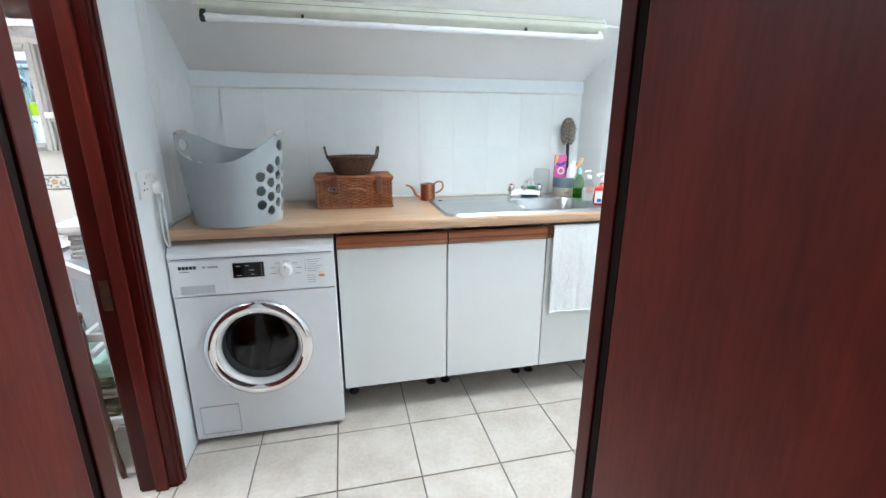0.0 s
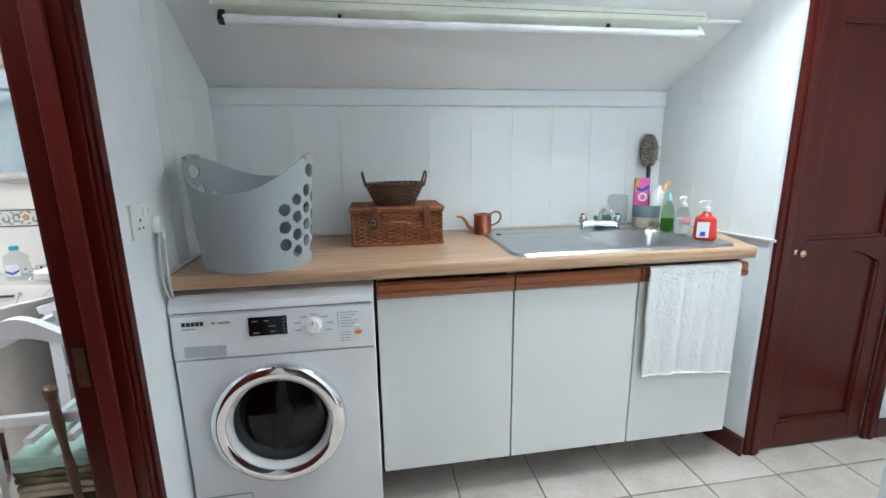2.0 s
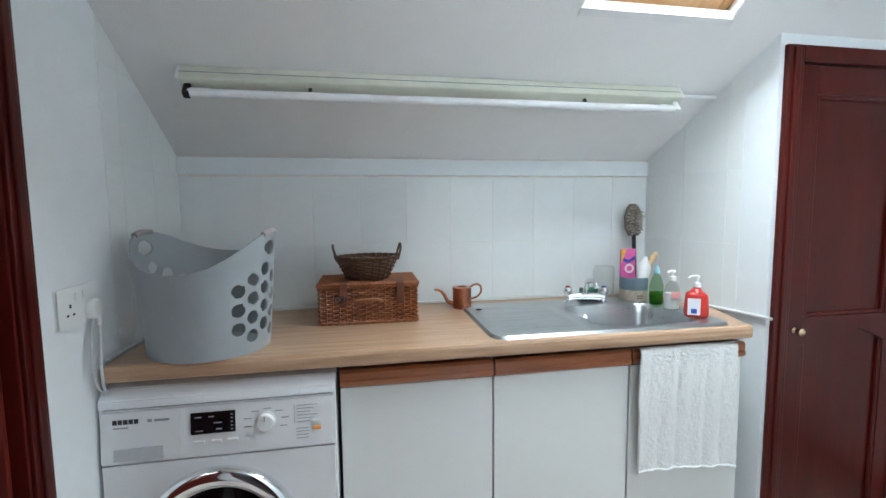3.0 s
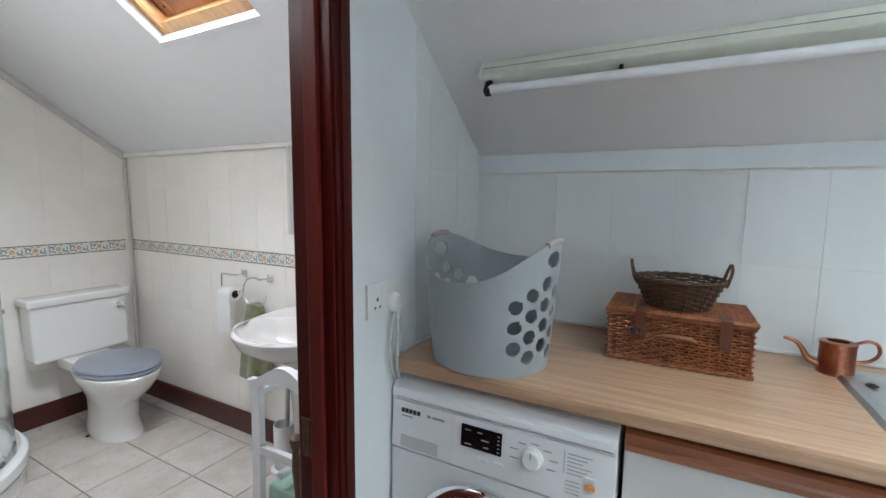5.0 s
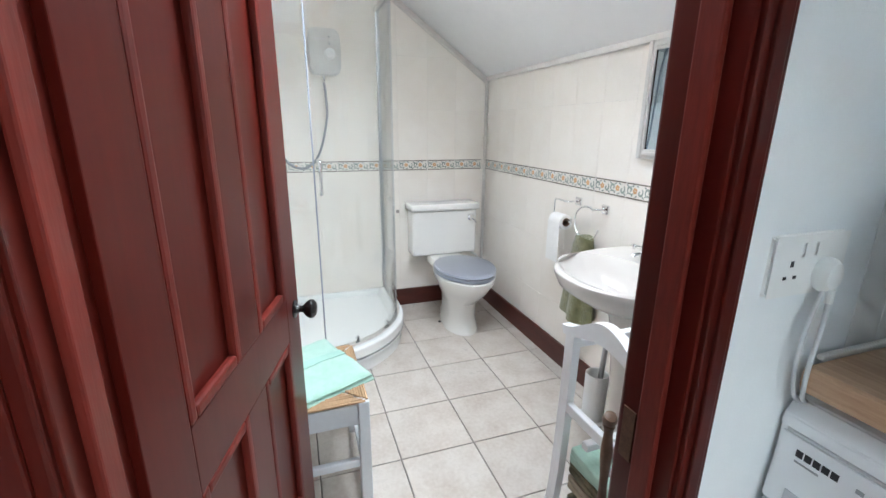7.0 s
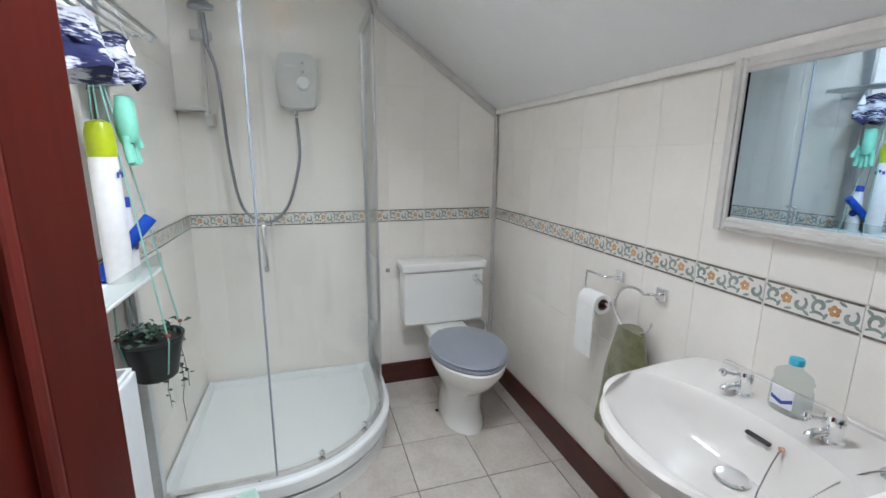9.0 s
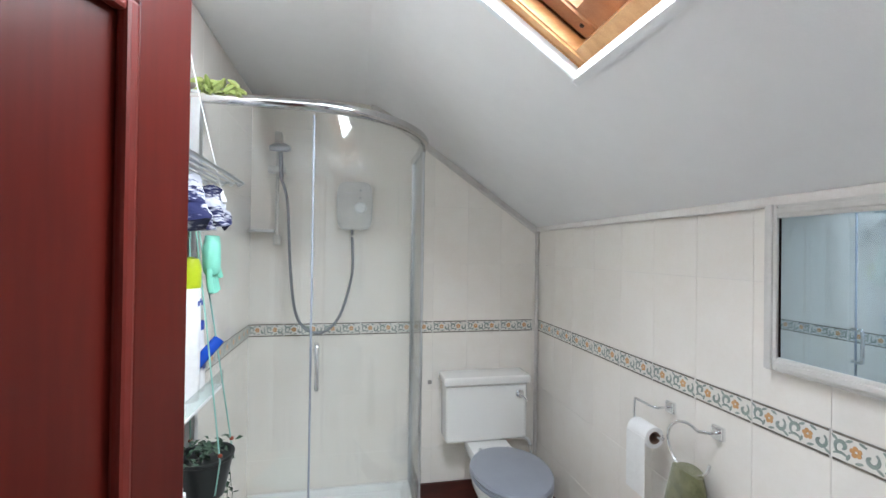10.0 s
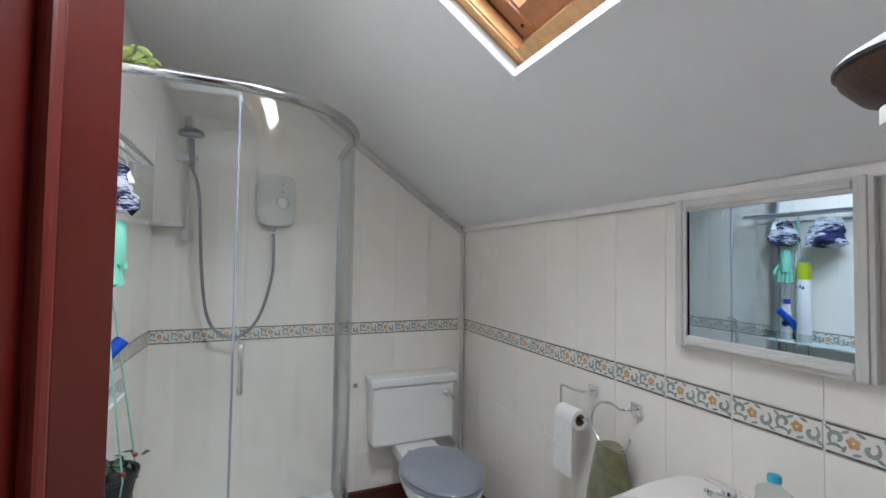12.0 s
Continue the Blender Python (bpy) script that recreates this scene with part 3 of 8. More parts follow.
arch = [(0.075, 0.80), (0.075, 0.90), (W - 0.075, 0.90), (W - 0.075, 0.80)] + [(0.075 + (W - 0.15) * (1 - k / 14), 0.80 + 0.055 * math.sin(math.pi * k / 14)) for k in range(1, 14)]
part("rail", plate(arch, -0.030, 0.0, m=pose(0, 0, 0, 90)), MAHOGANY, cup_door)
part("panel", block(0.075, 0.012, 0.12, W - 0.075, 0.022, CUP_TOP - 0.10), MAHOGANY, cup_door)
bm = bmesh.new()
for a in ((0.075, 0.12, 0.090, 0.80), (W - 0.090, 0.12, W - 0.075, 0.80), (0.090, 0.12, W - 0.090, 0.135), (0.075, 0.90, 0.090, CUP_TOP - 0.10), (W - 0.090, 0.90, W - 0.075, CUP_TOP - 0.10), (0.090, 0.90, W - 0.090, 0.915), (0.090, CUP_TOP - 0.115, W - 0.090, CUP_TOP - 0.10)):
    solid(bm, a[0], 0.002, a[1], a[2], 0.012, a[3], 0.004)
part("moulding", bm, MAHOGANY, cup_door)
part("door_knob", lathe([(0, 0), (0.011, 0), (0.006, 0.006), (0.006, 0.016), (0.013, 0.022), (0.014, 0.028), (0.008, 0.034), (0, 0.036)], 16, m=pose(0.040, 0.0, 0.855, 90)), material("pale_brass", (0.62, 0.45, 0.30), 0.22, 1.0), cup_door, "small brass knob", smooth=True)

# skirtings
sk = structure(part("baseboard", block(FAR + 0.012, BACK - 0.022, 0, -1.02, BACK - 0.006, 0.125, 0.004), SKIRTING), "dark stained wooden skirting", "skirting")
structure(part("baseboard", block(FAR + 0.006, 1.61, 0, FAR + 0.022, BACK - 0.022, 0.125, 0.004), SKIRTING), "dark stained wooden skirting", "skirting")
a, b = Vector((1.352, BACK)), Vector((1.462, CUP_Y))
ang = math.degrees(math.atan2((b - a).y, (b - a).x))
structure(part("baseboard", block(0.25, -0.016, 0, (b - a).length + 0.016, -0.001, 0.085, 0.004, pose(a.x, a.y, 0, 0, 0, ang)), SKIRTING), "dark stained skirting round the pier", "skirting")
structure(part("baseboard", block(CUP_R + 0.07, CUP_Y - 0.016, 0, EAST, CUP_Y, 0.085, 0.004), SKIRTING), "dark stained wooden skirting", "skirting")
structure(part("baseboard", block(EAST - 0.016, ENTRY1, 0, EAST, CUP_Y - 0.016, 0.085, 0.004), SKIRTING), "dark stained wooden skirting", "skirting")

# ---- laundry things ----
COPPER = material("aged_copper", (0.52, 0.21, 0.12), 0.30, 1.0, second=(0.28, 0.10, 0.06), scale=14, rough_vary=0.1)
BASKET_GREY = material("grey_rubber", (0.37, 0.41, 0.43), 0.40, second=(0.34, 0.38, 0.40), scale=5)
BASKET_TAB = material("pinkish_grey_grip", (0.46, 0.41, 0.40), 0.5)
WICKER = material("red_brown_wicker", (0.42, 0.15, 0.058), 0.38, second=(0.15, 0.043, 0.018), scale=40, vary=0.05, bump=0.3, bump_scale=200)
WICKER_DARK = material("dark_brown_wicker", (0.115, 0.055, 0.028), 0.5, second=(0.055, 0.027, 0.015), scale=40, vary=0.05, bump=0.3, bump_scale=200)
LEATHER = material("brown_leather", (0.13, 0.038, 0.018), 0.5, scale=30)
TERRY = material("white_terry", (0.86, 0.87, 0.86), 0.95, second=(0.78, 0.80, 0.80), scale=60, bump=0.9, bump_scale=240, sheen=0.4)
SILICONE = material("white_sealant", (0.76, 0.77, 0.76), 0.35, scale=10)
STONEWARE = material("blue_grey_stoneware", (0.14, 0.20, 0.23), 0.35, second=(0.10, 0.15, 0.18), scale=12)
STONE_BARE = material("speckled_clay", (0.52, 0.44, 0.36), 0.6, second=(0.36, 0.29, 0.23), scale=60)
RED_PLASTIC = material("red_bottle", (0.62, 0.035, 0.025), 0.22, scale=5)
WHITE_SOFT = material("white_bottle", (0.84, 0.83, 0.82), 0.3, scale=5)
PINK = material("pink_print", (0.75, 0.12, 0.38), 0.35)
YELLOW = material("yellow_print", (0.82, 0.50, 0.06), 0.35)
BLUE_PRINT = material("blue_print", (0.03, 0.07, 0.38), 0.35)
PALE_PRINT = material("pale_label", (0.76, 0.74, 0.78), 0.4)
PINK_LABEL = material("pink_label", (0.80, 0.36, 0.36), 0.4)
ORANGE = material("orange_print", (0.85, 0.30, 0.05), 0.35)
GREEN_LIQUID = clear_glass("green_plastic", (0.30, 0.62, 0.16), 1.4, 0.05)
MINT_PLASTIC = clear_glass("pale_green_plastic", (0.66, 0.82, 0.66), 1.4, 0.05)
BRISTLE = material("worn_bristle", (0.52, 0.47, 0.40), 0.9, second=(0.30, 0.27, 0.23), scale=70, bump=0.8, bump_scale=300)
PALE_WOOD = material("pale_handle_wood", (0.62, 0.36, 0.15), 0.4, scale=8)
LAMP_CASE = material("cream_lamp_case", (0.76, 0.77, 0.66), 0.35, scale=3)
TUBE_GLASS = material("white_tube", (0.86, 0.87, 0.90), 0.2, scale=3)
OAK_RED = material("varnished_orange_wood", (0.42, 0.13, 0.04), 0.28, second=(0.30, 0.08, 0.025), scale=6, stretch=(5, 5, 1), coat=0.3)


def washing_machine():
    x0, x1, y0, y1 = -0.598, -0.005, 1.750, 2.30
    root = thing("washing_machine", ((x0 + x1) / 2, y0, 0), "white front-loading washing machine with a chrome door ring under the worktop", "washing machine")
    o = root.matrix_basis.inverted()
    cx, cz = -0.312, 0.418
    # front sheet with a round opening for the door
    ring, outer, n = [], [], 48
    bm = bmesh.new()
    box = [x0 + 0.006, 0.022, x1 - 0.006, 0.643]
    for k in range(n):
        a = 2 * math.pi * k / n
        c, s = math.cos(a), math.sin(a)
        ring.append(bm.verts.new((cx + 0.185 * c, y0, cz + 0.185 * s)))
        t = min(((box[2] - cx) / c if c > 1e-6 else (box[0] - cx) / c if c < -1e-6 else 9), ((box[3] - cz) / s if s > 1e-6 else (box[1] - cz) / s if s < -1e-6 else 9))
        outer.append(bm.verts.new((cx + t * c, y0, cz + t * s)))
    for k in range(n):
        j = (k + 1) % n
        bm.faces.new((ring[k], ring[j], outer[j], outer[k]))
    cor = {}
    for sx in (0, 2):
        for sz in (1, 3):
            v = bm.verts.new((box[sx], y0, box[sz]))
            near = sorted(range(n), key=lambda k: (outer[k].co - v.co).length)[:2]
            bm.faces.new((outer[near[0]], outer[near[1]], v))
    up = bmesh.ops.extrude_face_region(bm, geom=list(bm.faces))
    for g in up["geom"]:
        if isinstance(g, bmesh.types.BMVert):
            g.co.y += 0.012
    bmesh.ops.transform(bm, matrix=o, verts=bm.verts)
    part("front_panel", bm, WHITE_ENAMEL, root)
    for a in ((x0, y0 + 0.012, 0.02, x0 + 0.012, y1, 0.80), (x1 - 0.012, y0 + 0.012, 0.02, x1, y1, 0.80), (x0 + 0.012, y1 - 0.012, 0.02, x1 - 0.012, y1, 0.80), (x0 + 0.012, y0 + 0.04, 0.02, x1 - 0.012, y1 - 0.012, 0.035)):
        part("side_panel", block(*a, 0.003, o), WHITE_ENAMEL, root)
    
    # leaning fascia and lid
    prof = [(y0 - 0.002, 0.646), (y0 + 0.010, 0.786), (y0 + 0.06, 0.786), (y0 + 0.06, 0.646)]
    bm = bmesh.new()
    va, vb = ([bm.verts.new((x, y, z)) for y, z in prof] for x in (x0 + 0.002, x1 - 0.002))
    bm.faces.new(va), bm.faces.new(vb[::-1])
    for i in range(4):
        bm.faces.new((va[i], va[(i + 1) % 4], vb[(i + 1) % 4], vb[i]))
    bmesh.ops.bevel(bm, geom=list(bm.edges), offset=0.004, segments=2, affect="EDGES")
    bmesh.ops.transform(bm, matrix=o, verts=bm.verts)
    part("fascia", bm, WHITE_ENAMEL, root)
    prof = [(y0 + 0.006, 0.791), (y0 + 0.010, 0.812), (y0 + 0.032, 0.838), (y0 + 0.075, 0.846), (y1, 0.846), (y1, 0.791)]
    bm = bmesh.new()
    va, vb = ([bm.verts.new((x, y, z)) for y, z in prof] for x in (x0, x1))
    bm.faces.new(va), bm.faces.new(vb[::-1])
    for i in range(6):
        bm.faces.new((va[i], va[(i + 1) % 6], vb[(i + 1) % 6], vb[i]))
    bmesh.ops.bevel(bm, geom=list(bm.edges), offset=0.003, segments=2, affect="EDGES")
    bmesh.ops.transform(bm, matrix=o, verts=bm.verts)
    part("lid", bm, WHITE_ENAMEL, root)
    # on the fascia: u along x, v up, out of the leaning face
    lean = math.degrees(math.atan2(0.012, 0.140))
    f = o @ pose(0, y0 - 0.002, 0.646, 90 - lean)

    def on_face(name, u0, v0, u1, v1, out, mat, label="", bevel=0.001, base=0.0):
        return part(name, block(u0, v0 - 0.646, base, u1, v1 - 0.646, out, bevel, f), mat, root, label)
    drawer = on_face("detergent_drawer", x0 + 0.008, 0.660, -0.402, 0.782, 0.0015, WHITE_ENAMEL, "", 0.0008)
    # flat grey block: the shade of the grip's hollow is painted, not modelled
    on_face("drawer_grip", -0.563, 0.656, -0.447, 0.688, 0.0032, material("grip_shadow_grey", (0.55, 0.57, 0.60), 0.4), "drawer grip with its recess shade painted grey")
    on_face("display", -0.379, 0.708, -0.268, 0.766, 0.004, SCREEN, "black display panel", 0.002)
    for i, (u, w, v) in enumerate(((-0.368, 0.016, 0.752), (-0.334, 0.014, 0.752), (-0.322, 0.020, 0.735), (-0.367, 0.018, 0.716), (-0.316, 0.014, 0.718))):
        on_face("display_mark", u, v, u + w, v + 0.003, 0.0044, GREY_PRINT, "", 0, 0.003)
    for i in range(5):
        on_face("display_mark", -0.279, 0.715 + i * 0.010, -0.274, 0.718 + i * 0.010, 0.0044, GREY_PRINT, "", 0, 0.003)
    dial = part("dial", lathe([(0.026, 0.0), (0.0265, 0.004), (0.0225, 0.006), (0.022, 0.019), (0.019, 0.022), (0, 0.0225)], 32, m=f @ pose(-0.190, 0.728 - 0.646, 0)), WHITE_PLASTIC, root, "white programme dial", smooth=True)
    part("pointer", block(-0.1912, 0.733 - 0.646, 0.0222, -0.1888, 0.748 - 0.646, 0.0232, 0, f), GREY_PRINT, dial)
    for i in range(7):
        a = math.radians(200 - i * 38)
        cu, cv = -0.190 + 0.050 * math.cos(a), 0.728 + 0.034 * math.sin(a)
        on_face("scale_mark", cu - 0.010, cv - 0.0012, cu + 0.010, cv + 0.0012, 0.0008, GREY_PRINT, "", 0)
    on_face("divider", -0.1175, 0.715, -0.1162, 0.768, 0.0008, GREY_PRINT, "", 0)
    for i in range(6):
        on_face("label_line", -0.110, 0.717 + i * 0.009, -0.075 + 0.010 * (i % 3), 0.7187 + i * 0.009, 0.0008, GREY_PRINT, "", 0)
    for i in range(4):
        on_face("label_line", -0.112, 0.672 + i * 0.009, -0.080, 0.6735 + i * 0.009, 0.0008, GREY_PRINT, "", 0)
    on_face("start_button", -0.068, 0.693, -0.046, 0.703, 0.004, ORANGE, "orange-lit start button", 0.002)
    on_face("push_button", -0.069, 0.712, -0.045, 0.722, 0.004, WHITE_PLASTIC, "", 0.002)
    for u in (-0.372, -0.330, -0.288):
        on_face("push_button", u, 0.683, u + 0.026, 0.691, 0.004, WHITE_PLASTIC, "", 0.002)
    # maker's mark as plain bars
    for i in range(5):
        on_face("maker_mark", -0.564 + i * 0.0125, 0.751, -0.554 + i * 0.0125, 0.763, 0.0024, DARK_PRINT, "black maker's mark", 0, 0.0014)
    on_face("model_mark", -0.563, 0.7405, -0.528, 0.7435, 0.0024, GREY_PRINT, "", 0, 0.0014)
    on_face("model_mark", -0.482, 0.753, -0.472, 0.760, 0.0024, GREY_PRINT, "", 0, 0.0014)
    on_face("model_mark", -0.466, 0.753, -0.430, 0.759, 0.0024, GREY_PRINT, "", 0, 0.0014)
    # door: chrome ring, white inner ring, bowl of glass, drum behind
    d = o @ pose(cx, y0, cz, 90)
    door = part("door_ring", lathe([(0.196, 0.000), (0.203, 0.006), (0.204, 0.018), (0.197, 0.030), (0.183, 0.037), (0.168, 0.036), (0.158, 0.028), (0.157, 0.0), (0.196, 0.0)], 72, m=d), CHROME, root, "chrome door ring", smooth=True)
    part("inner_ring", lathe([(0.157, 0.026), (0.150, 0.020), (0.142, -0.012), (0.140, -0.05), (0.157, -0.05), (0.157, 0.026)], 64, m=d), WHITE_PLASTIC, door, "white inner ring", smooth=True)
    part("door_glass", lathe([(0.142, 0.000), (0.138, -0.006), (0.128, 0.000), (0.10, 0.010), (0.06, 0.016), (0, 0.018)], 48, m=d), DRUM_GLASS, door, "dark domed door glass", smooth=True)
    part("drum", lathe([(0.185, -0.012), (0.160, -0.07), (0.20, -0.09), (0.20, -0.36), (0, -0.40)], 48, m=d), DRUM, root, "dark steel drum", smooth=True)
    rnd = random.Random(4)
    bm = bmesh.new()
    for k in range(7):
        bmesh.ops.create_icosphere(bm, subdivisions=3, radius=0.07, matrix=d @ pose(rnd.uniform(-0.09, 0.09), rnd.uniform(-0.17, -0.09), rnd.uniform(-0.26, -0.14), 0, 0, rnd.uniform(0, 90)) @ Matrix.Diagonal((1.3, 0.55, 1, 1)))
    for v in bm.verts:
        v.co += noise.noise_vector(v.co * 14) * 0.022
    part("laundry", bm, material("dark_cloth", (0.035, 0.037, 0.045), 0.95, second=(0.09, 0.09, 0.10), scale=20), root, "dark washing inside", smooth=True)
    # service flap and plinth line
    g = o @ pose(0, y0, 0, 90)
    bm = bmesh.new()
    solid(bm, -0.567, 0.045, 0.0, -0.424, 0.168, 0.0022, 0.0018, g)
    part("service_flap", bm, WHITE_ENAMEL, root)
    bm = bmesh.new()
    for a in ((-0.5685, 0.0435, -0.567, 0.1695), (-0.424, 0.0435, -0.4225, 0.1695), (-0.567, 0.0435, -0.424, 0.045), (-0.567, 0.168, -0.424, 0.1695)):
        solid(bm, a[0], a[1], 0.0, a[2], a[3], 0.0028, 0, g)
    part("flap_gap", bm, GREY_PRINT, root)
    for x in (x0 + 0.05, x1 - 0.05):
        for y in (y0 + 0.06, y1 - 0.06):
            part("foot", lathe([(0.02, 0), (0.02, 0.012), (0.01, 0.014), (0.01, 0.024), (0, 0.024)], 16, m=o @ pose(x, y, 0)), BLACK_PLASTIC, root)
    return root


washing_machine()

# worktop, its rounded front edge, sealant along the walls, and the hole for the sink
SINK = (0.455, 1.290, 1.768, 2.245)
BOWL = (0.838, 1.220, 1.815, 2.130)
worktop = thing("worktop", (0, 1.755, 0.868), "pale beech block worktop with a rounded front edge", "worktop")
o = worktop.matrix_basis.inverted()


def worktop_strip(x0, x1, y0, y1, name, rounded=False):
    bm = bmesh.new()
    if rounded:
        prof = [(y0 + 0.012, 0.860), (y0 + 0.003, 0.864), (y0, 0.876), (y0, 0.894), (y0 + 0.003, 0.902), (y0 + 0.010, 0.905), (y1, 0.905), (y1, 0.860)]
        va, vb = ([bm.verts.new((x, y, z)) for y, z in prof] for x in (x0, x1))
        bm.faces.new(va), bm.faces.new(vb[::-1])
        for i in range(len(prof)):
            j = (i + 1) % len(prof)
            bm.faces.new((va[i], va[j], vb[j], vb[i]))
        bmesh.ops.transform(bm, matrix=o, verts=bm.verts)
    else:
        solid(bm, x0, y0, 0.860, x1, y1, 0.905, 0, o)
    return part(name, bm, WORKTOP, worktop)


worktop_strip(-0.582, 1.340, 1.752, BOWL[2] - 0.03, "front_board", True)
worktop_strip(-0.582, BOWL[0] - 0.012, BOWL[2] - 0.03, 2.339, "board")
bm = plate([(BOWL[1] + 0.012, BOWL[2] - 0.03), (1.340, BOWL[2] - 0.03), (1.412, 2.00), (1.368, 2.20), (1.346, 2.339), (BOWL[1] + 0.012, 2.339)], 0.860, 0.905, m=o)
part("board", bm, WORKTOP, worktop)
worktop_strip(BOWL[0] - 0.012, BOWL[1] + 0.012, BOWL[3] + 0.02, 2.339, "board")
bm = bmesh.new()
solid(bm, -0.582, 2.326, 0.905, 1.346, 2.339, 0.916, 0.004, o)
solid(bm, -0.595, 1.80, 0.905, -0.583, 2.326, 0.914, 0.004, o)
part("sealant", bm, SILICONE, worktop, "white sealant bead")
bm = block(0.30, -0.012, 0.903, 0.56, -0.001, 0.914, 0.004, o @ pose(1.352, BACK, 0, 0, 0, ang))
part("sealant", bm, SILICONE, worktop, "white sealant bead")


def sink_unit():
    x0, x1, y0, y1 = SINK
    bx0, bx1, by0, by1 = BOWL
    root = thing("sink", ((x0 + x1) / 2, y0, 0.905), "stainless steel inset sink with a ribbed drainer", "sink")
    o = root.matrix_basis.inverted()
    z = 0.9115
    # deck as rows of points; drainer sags a little and carries ribs, the bowl is a rounded pit
    nx, ny = 96, 52
    bm = bmesh.new()
    vs = {}
    for i in range(nx + 1):
        for j in range(ny + 1):
            x, y = x0 + (x1 - x0) * i / nx, y0 + (y1 - y0) * j / ny
            e = min(x - x0, x1 - x, y - y0, y1 - y)
            h = z + 0.004 * math.sin(min(e / 0.012, 1) * math.pi) if e < 0.012 else z
            if e <= 0:
                h = z - 0.006
            dx0, dx1, dy0, dy1 = x0 + 0.035, bx0 - 0.03, y0 + 0.035, y1 - 0.075
            if dx0 < x < dx1 and dy0 < y < dy1:
                m = min(x - dx0, dx1 - x, y - dy0, dy1 - y)
                h -= 0.0035 * min(m / 0.02, 1)
                if m > 0.03:
                    h += 0.0028 * (0.5 + 0.5 * math.cos((y - dy0) * 2 * math.pi / 0.036)) * min((m - 0.03) / 0.03, 1)
            # bowl: distance inside a rounded rectangle
            hx, hy, r = (bx1 - bx0) / 2, (by1 - by0) / 2, 0.075
            qx, qy = abs(x - (bx0 + bx1) / 2) - hx + r, abs(y - (by0 + by1) / 2) - hy + r
            d = math.hypot(max(qx, 0), max(qy, 0)) + min(max(qx, qy), 0) - r
            if d < 0:
                t = min(-d / 0.045, 1)
                h -= 0.145 * (t * t * (3 - 2 * t)) + 0.01 * min(max(-d - 0.045, 0) / 0.1, 1)
            vs[i, j] = bm.verts.new((x, y, h))
    for i in range(nx):
        for j in range(ny):
            c = (vs[i, j], vs[i + 1, j], vs[i + 1, j + 1], vs[i, j + 1])
            bm.faces.new(c)
    # clip the four outer corners to a soft radius
    for v in bm.verts:
        rx, ry = 0.05, 0.05
        ax, ay = (x0 + rx if v.co.x < x0 + rx else x1 - rx if v.co.x > x1 - rx else None), (y0 + ry if v.co.y < y0 + ry else y1 - ry if v.co.y > y1 - ry else None)
        if ax is not None and ay is not None:
            dx, dy = v.co.x - ax, v.co.y - ay
            big, dist = max(abs(dx), abs(dy)), math.hypot(dx, dy)
            if dist > 1e-6:
                v.co.x, v.co.y = ax + dx * big / dist, ay + dy * big / dist
    bmesh.ops.transform(bm, matrix=o, verts=bm.verts)
    part("steel_top", bm, STEEL, root, smooth=True)
    part("overflow", lathe([(0, 0), (0.017, 0), (0.016, 0.003), (0.010, 0.003), (0.006, 0.001), (0, 0.001)], 20, m=o @ pose((bx0 + bx1) / 2 - 0.10, by1 - 0.016, 0.868, 62)), CHROME, root, "round overflow grille", smooth=True)
    part("waste", lathe([(0, 0), (0.038, 0), (0.036, 0.003), (0.024, 0.001), (0, 0.0005)], 24, m=o @ pose((bx0 + bx1) / 2, (by0 + by1) / 2, 0.7515)), CHROME, root, "chrome waste", smooth=True)
    part("stopper_hole", lathe([(0, 0), (0.012, 0), (0.012, 0.002), (0.007, 0.003), (0.006, 0.0), (0, 0)], 16, m=o @ pose(x0 + 0.055, y1 - 0.10, z)), BLACK_PLASTIC, root)
    return root


sink_unit()

tap = thing("mixer_tap", (0.972, 2.178, 0.915), "chrome two-handled mixer tap on the sink", "tap", turn=-12)
tap.matrix_basis = tap.matrix_basis @ Matrix.Scale(0.86, 4)
part("body", sweep(smooth_path([(-0.085, 0, 0.022), (-0.03, 0, 0.026), (0.03, 0, 0.026), (0.085, 0, 0.022)]), 0.017, 14), CHROME, tap, smooth=True)
part("spout", sweep(smooth_path([(0, 0, 0.02), (0, -0.006, 0.065), (0.0, -0.028, 0.100), (0.01, -0.070, 0.112), (0.014, -0.105, 0.104), (0.015, -0.118, 0.086)]), 0.012, 14), CHROME, tap, smooth=True)
for s in (-1, 1):
    part("post", lathe([(0.018, 0), (0.018, 0.006), (0.012, 0.010), (0.012, 0.03), (0, 0.03)], 18, m=pose(s * 0.085, 0, -0.004)), CHROME, tap, smooth=True)
    h = part("handle", lathe([(0.016, 0.030), (0.019, 0.036), (0.020, 0.062), (0.016, 0.070), (0, 0.073)], 18, m=pose(s * 0.085, 0, 0)), CHROME, tap, smooth=True)
    part("cap", lathe([(0.011, 0.0715), (0.010, 0.0755), (0, 0.0765)], 16, m=pose(s * 0.085, 0, 0)), RED_PLASTIC if s < 0 else BLUE_PRINT, h, "coloured hot and cold cap")


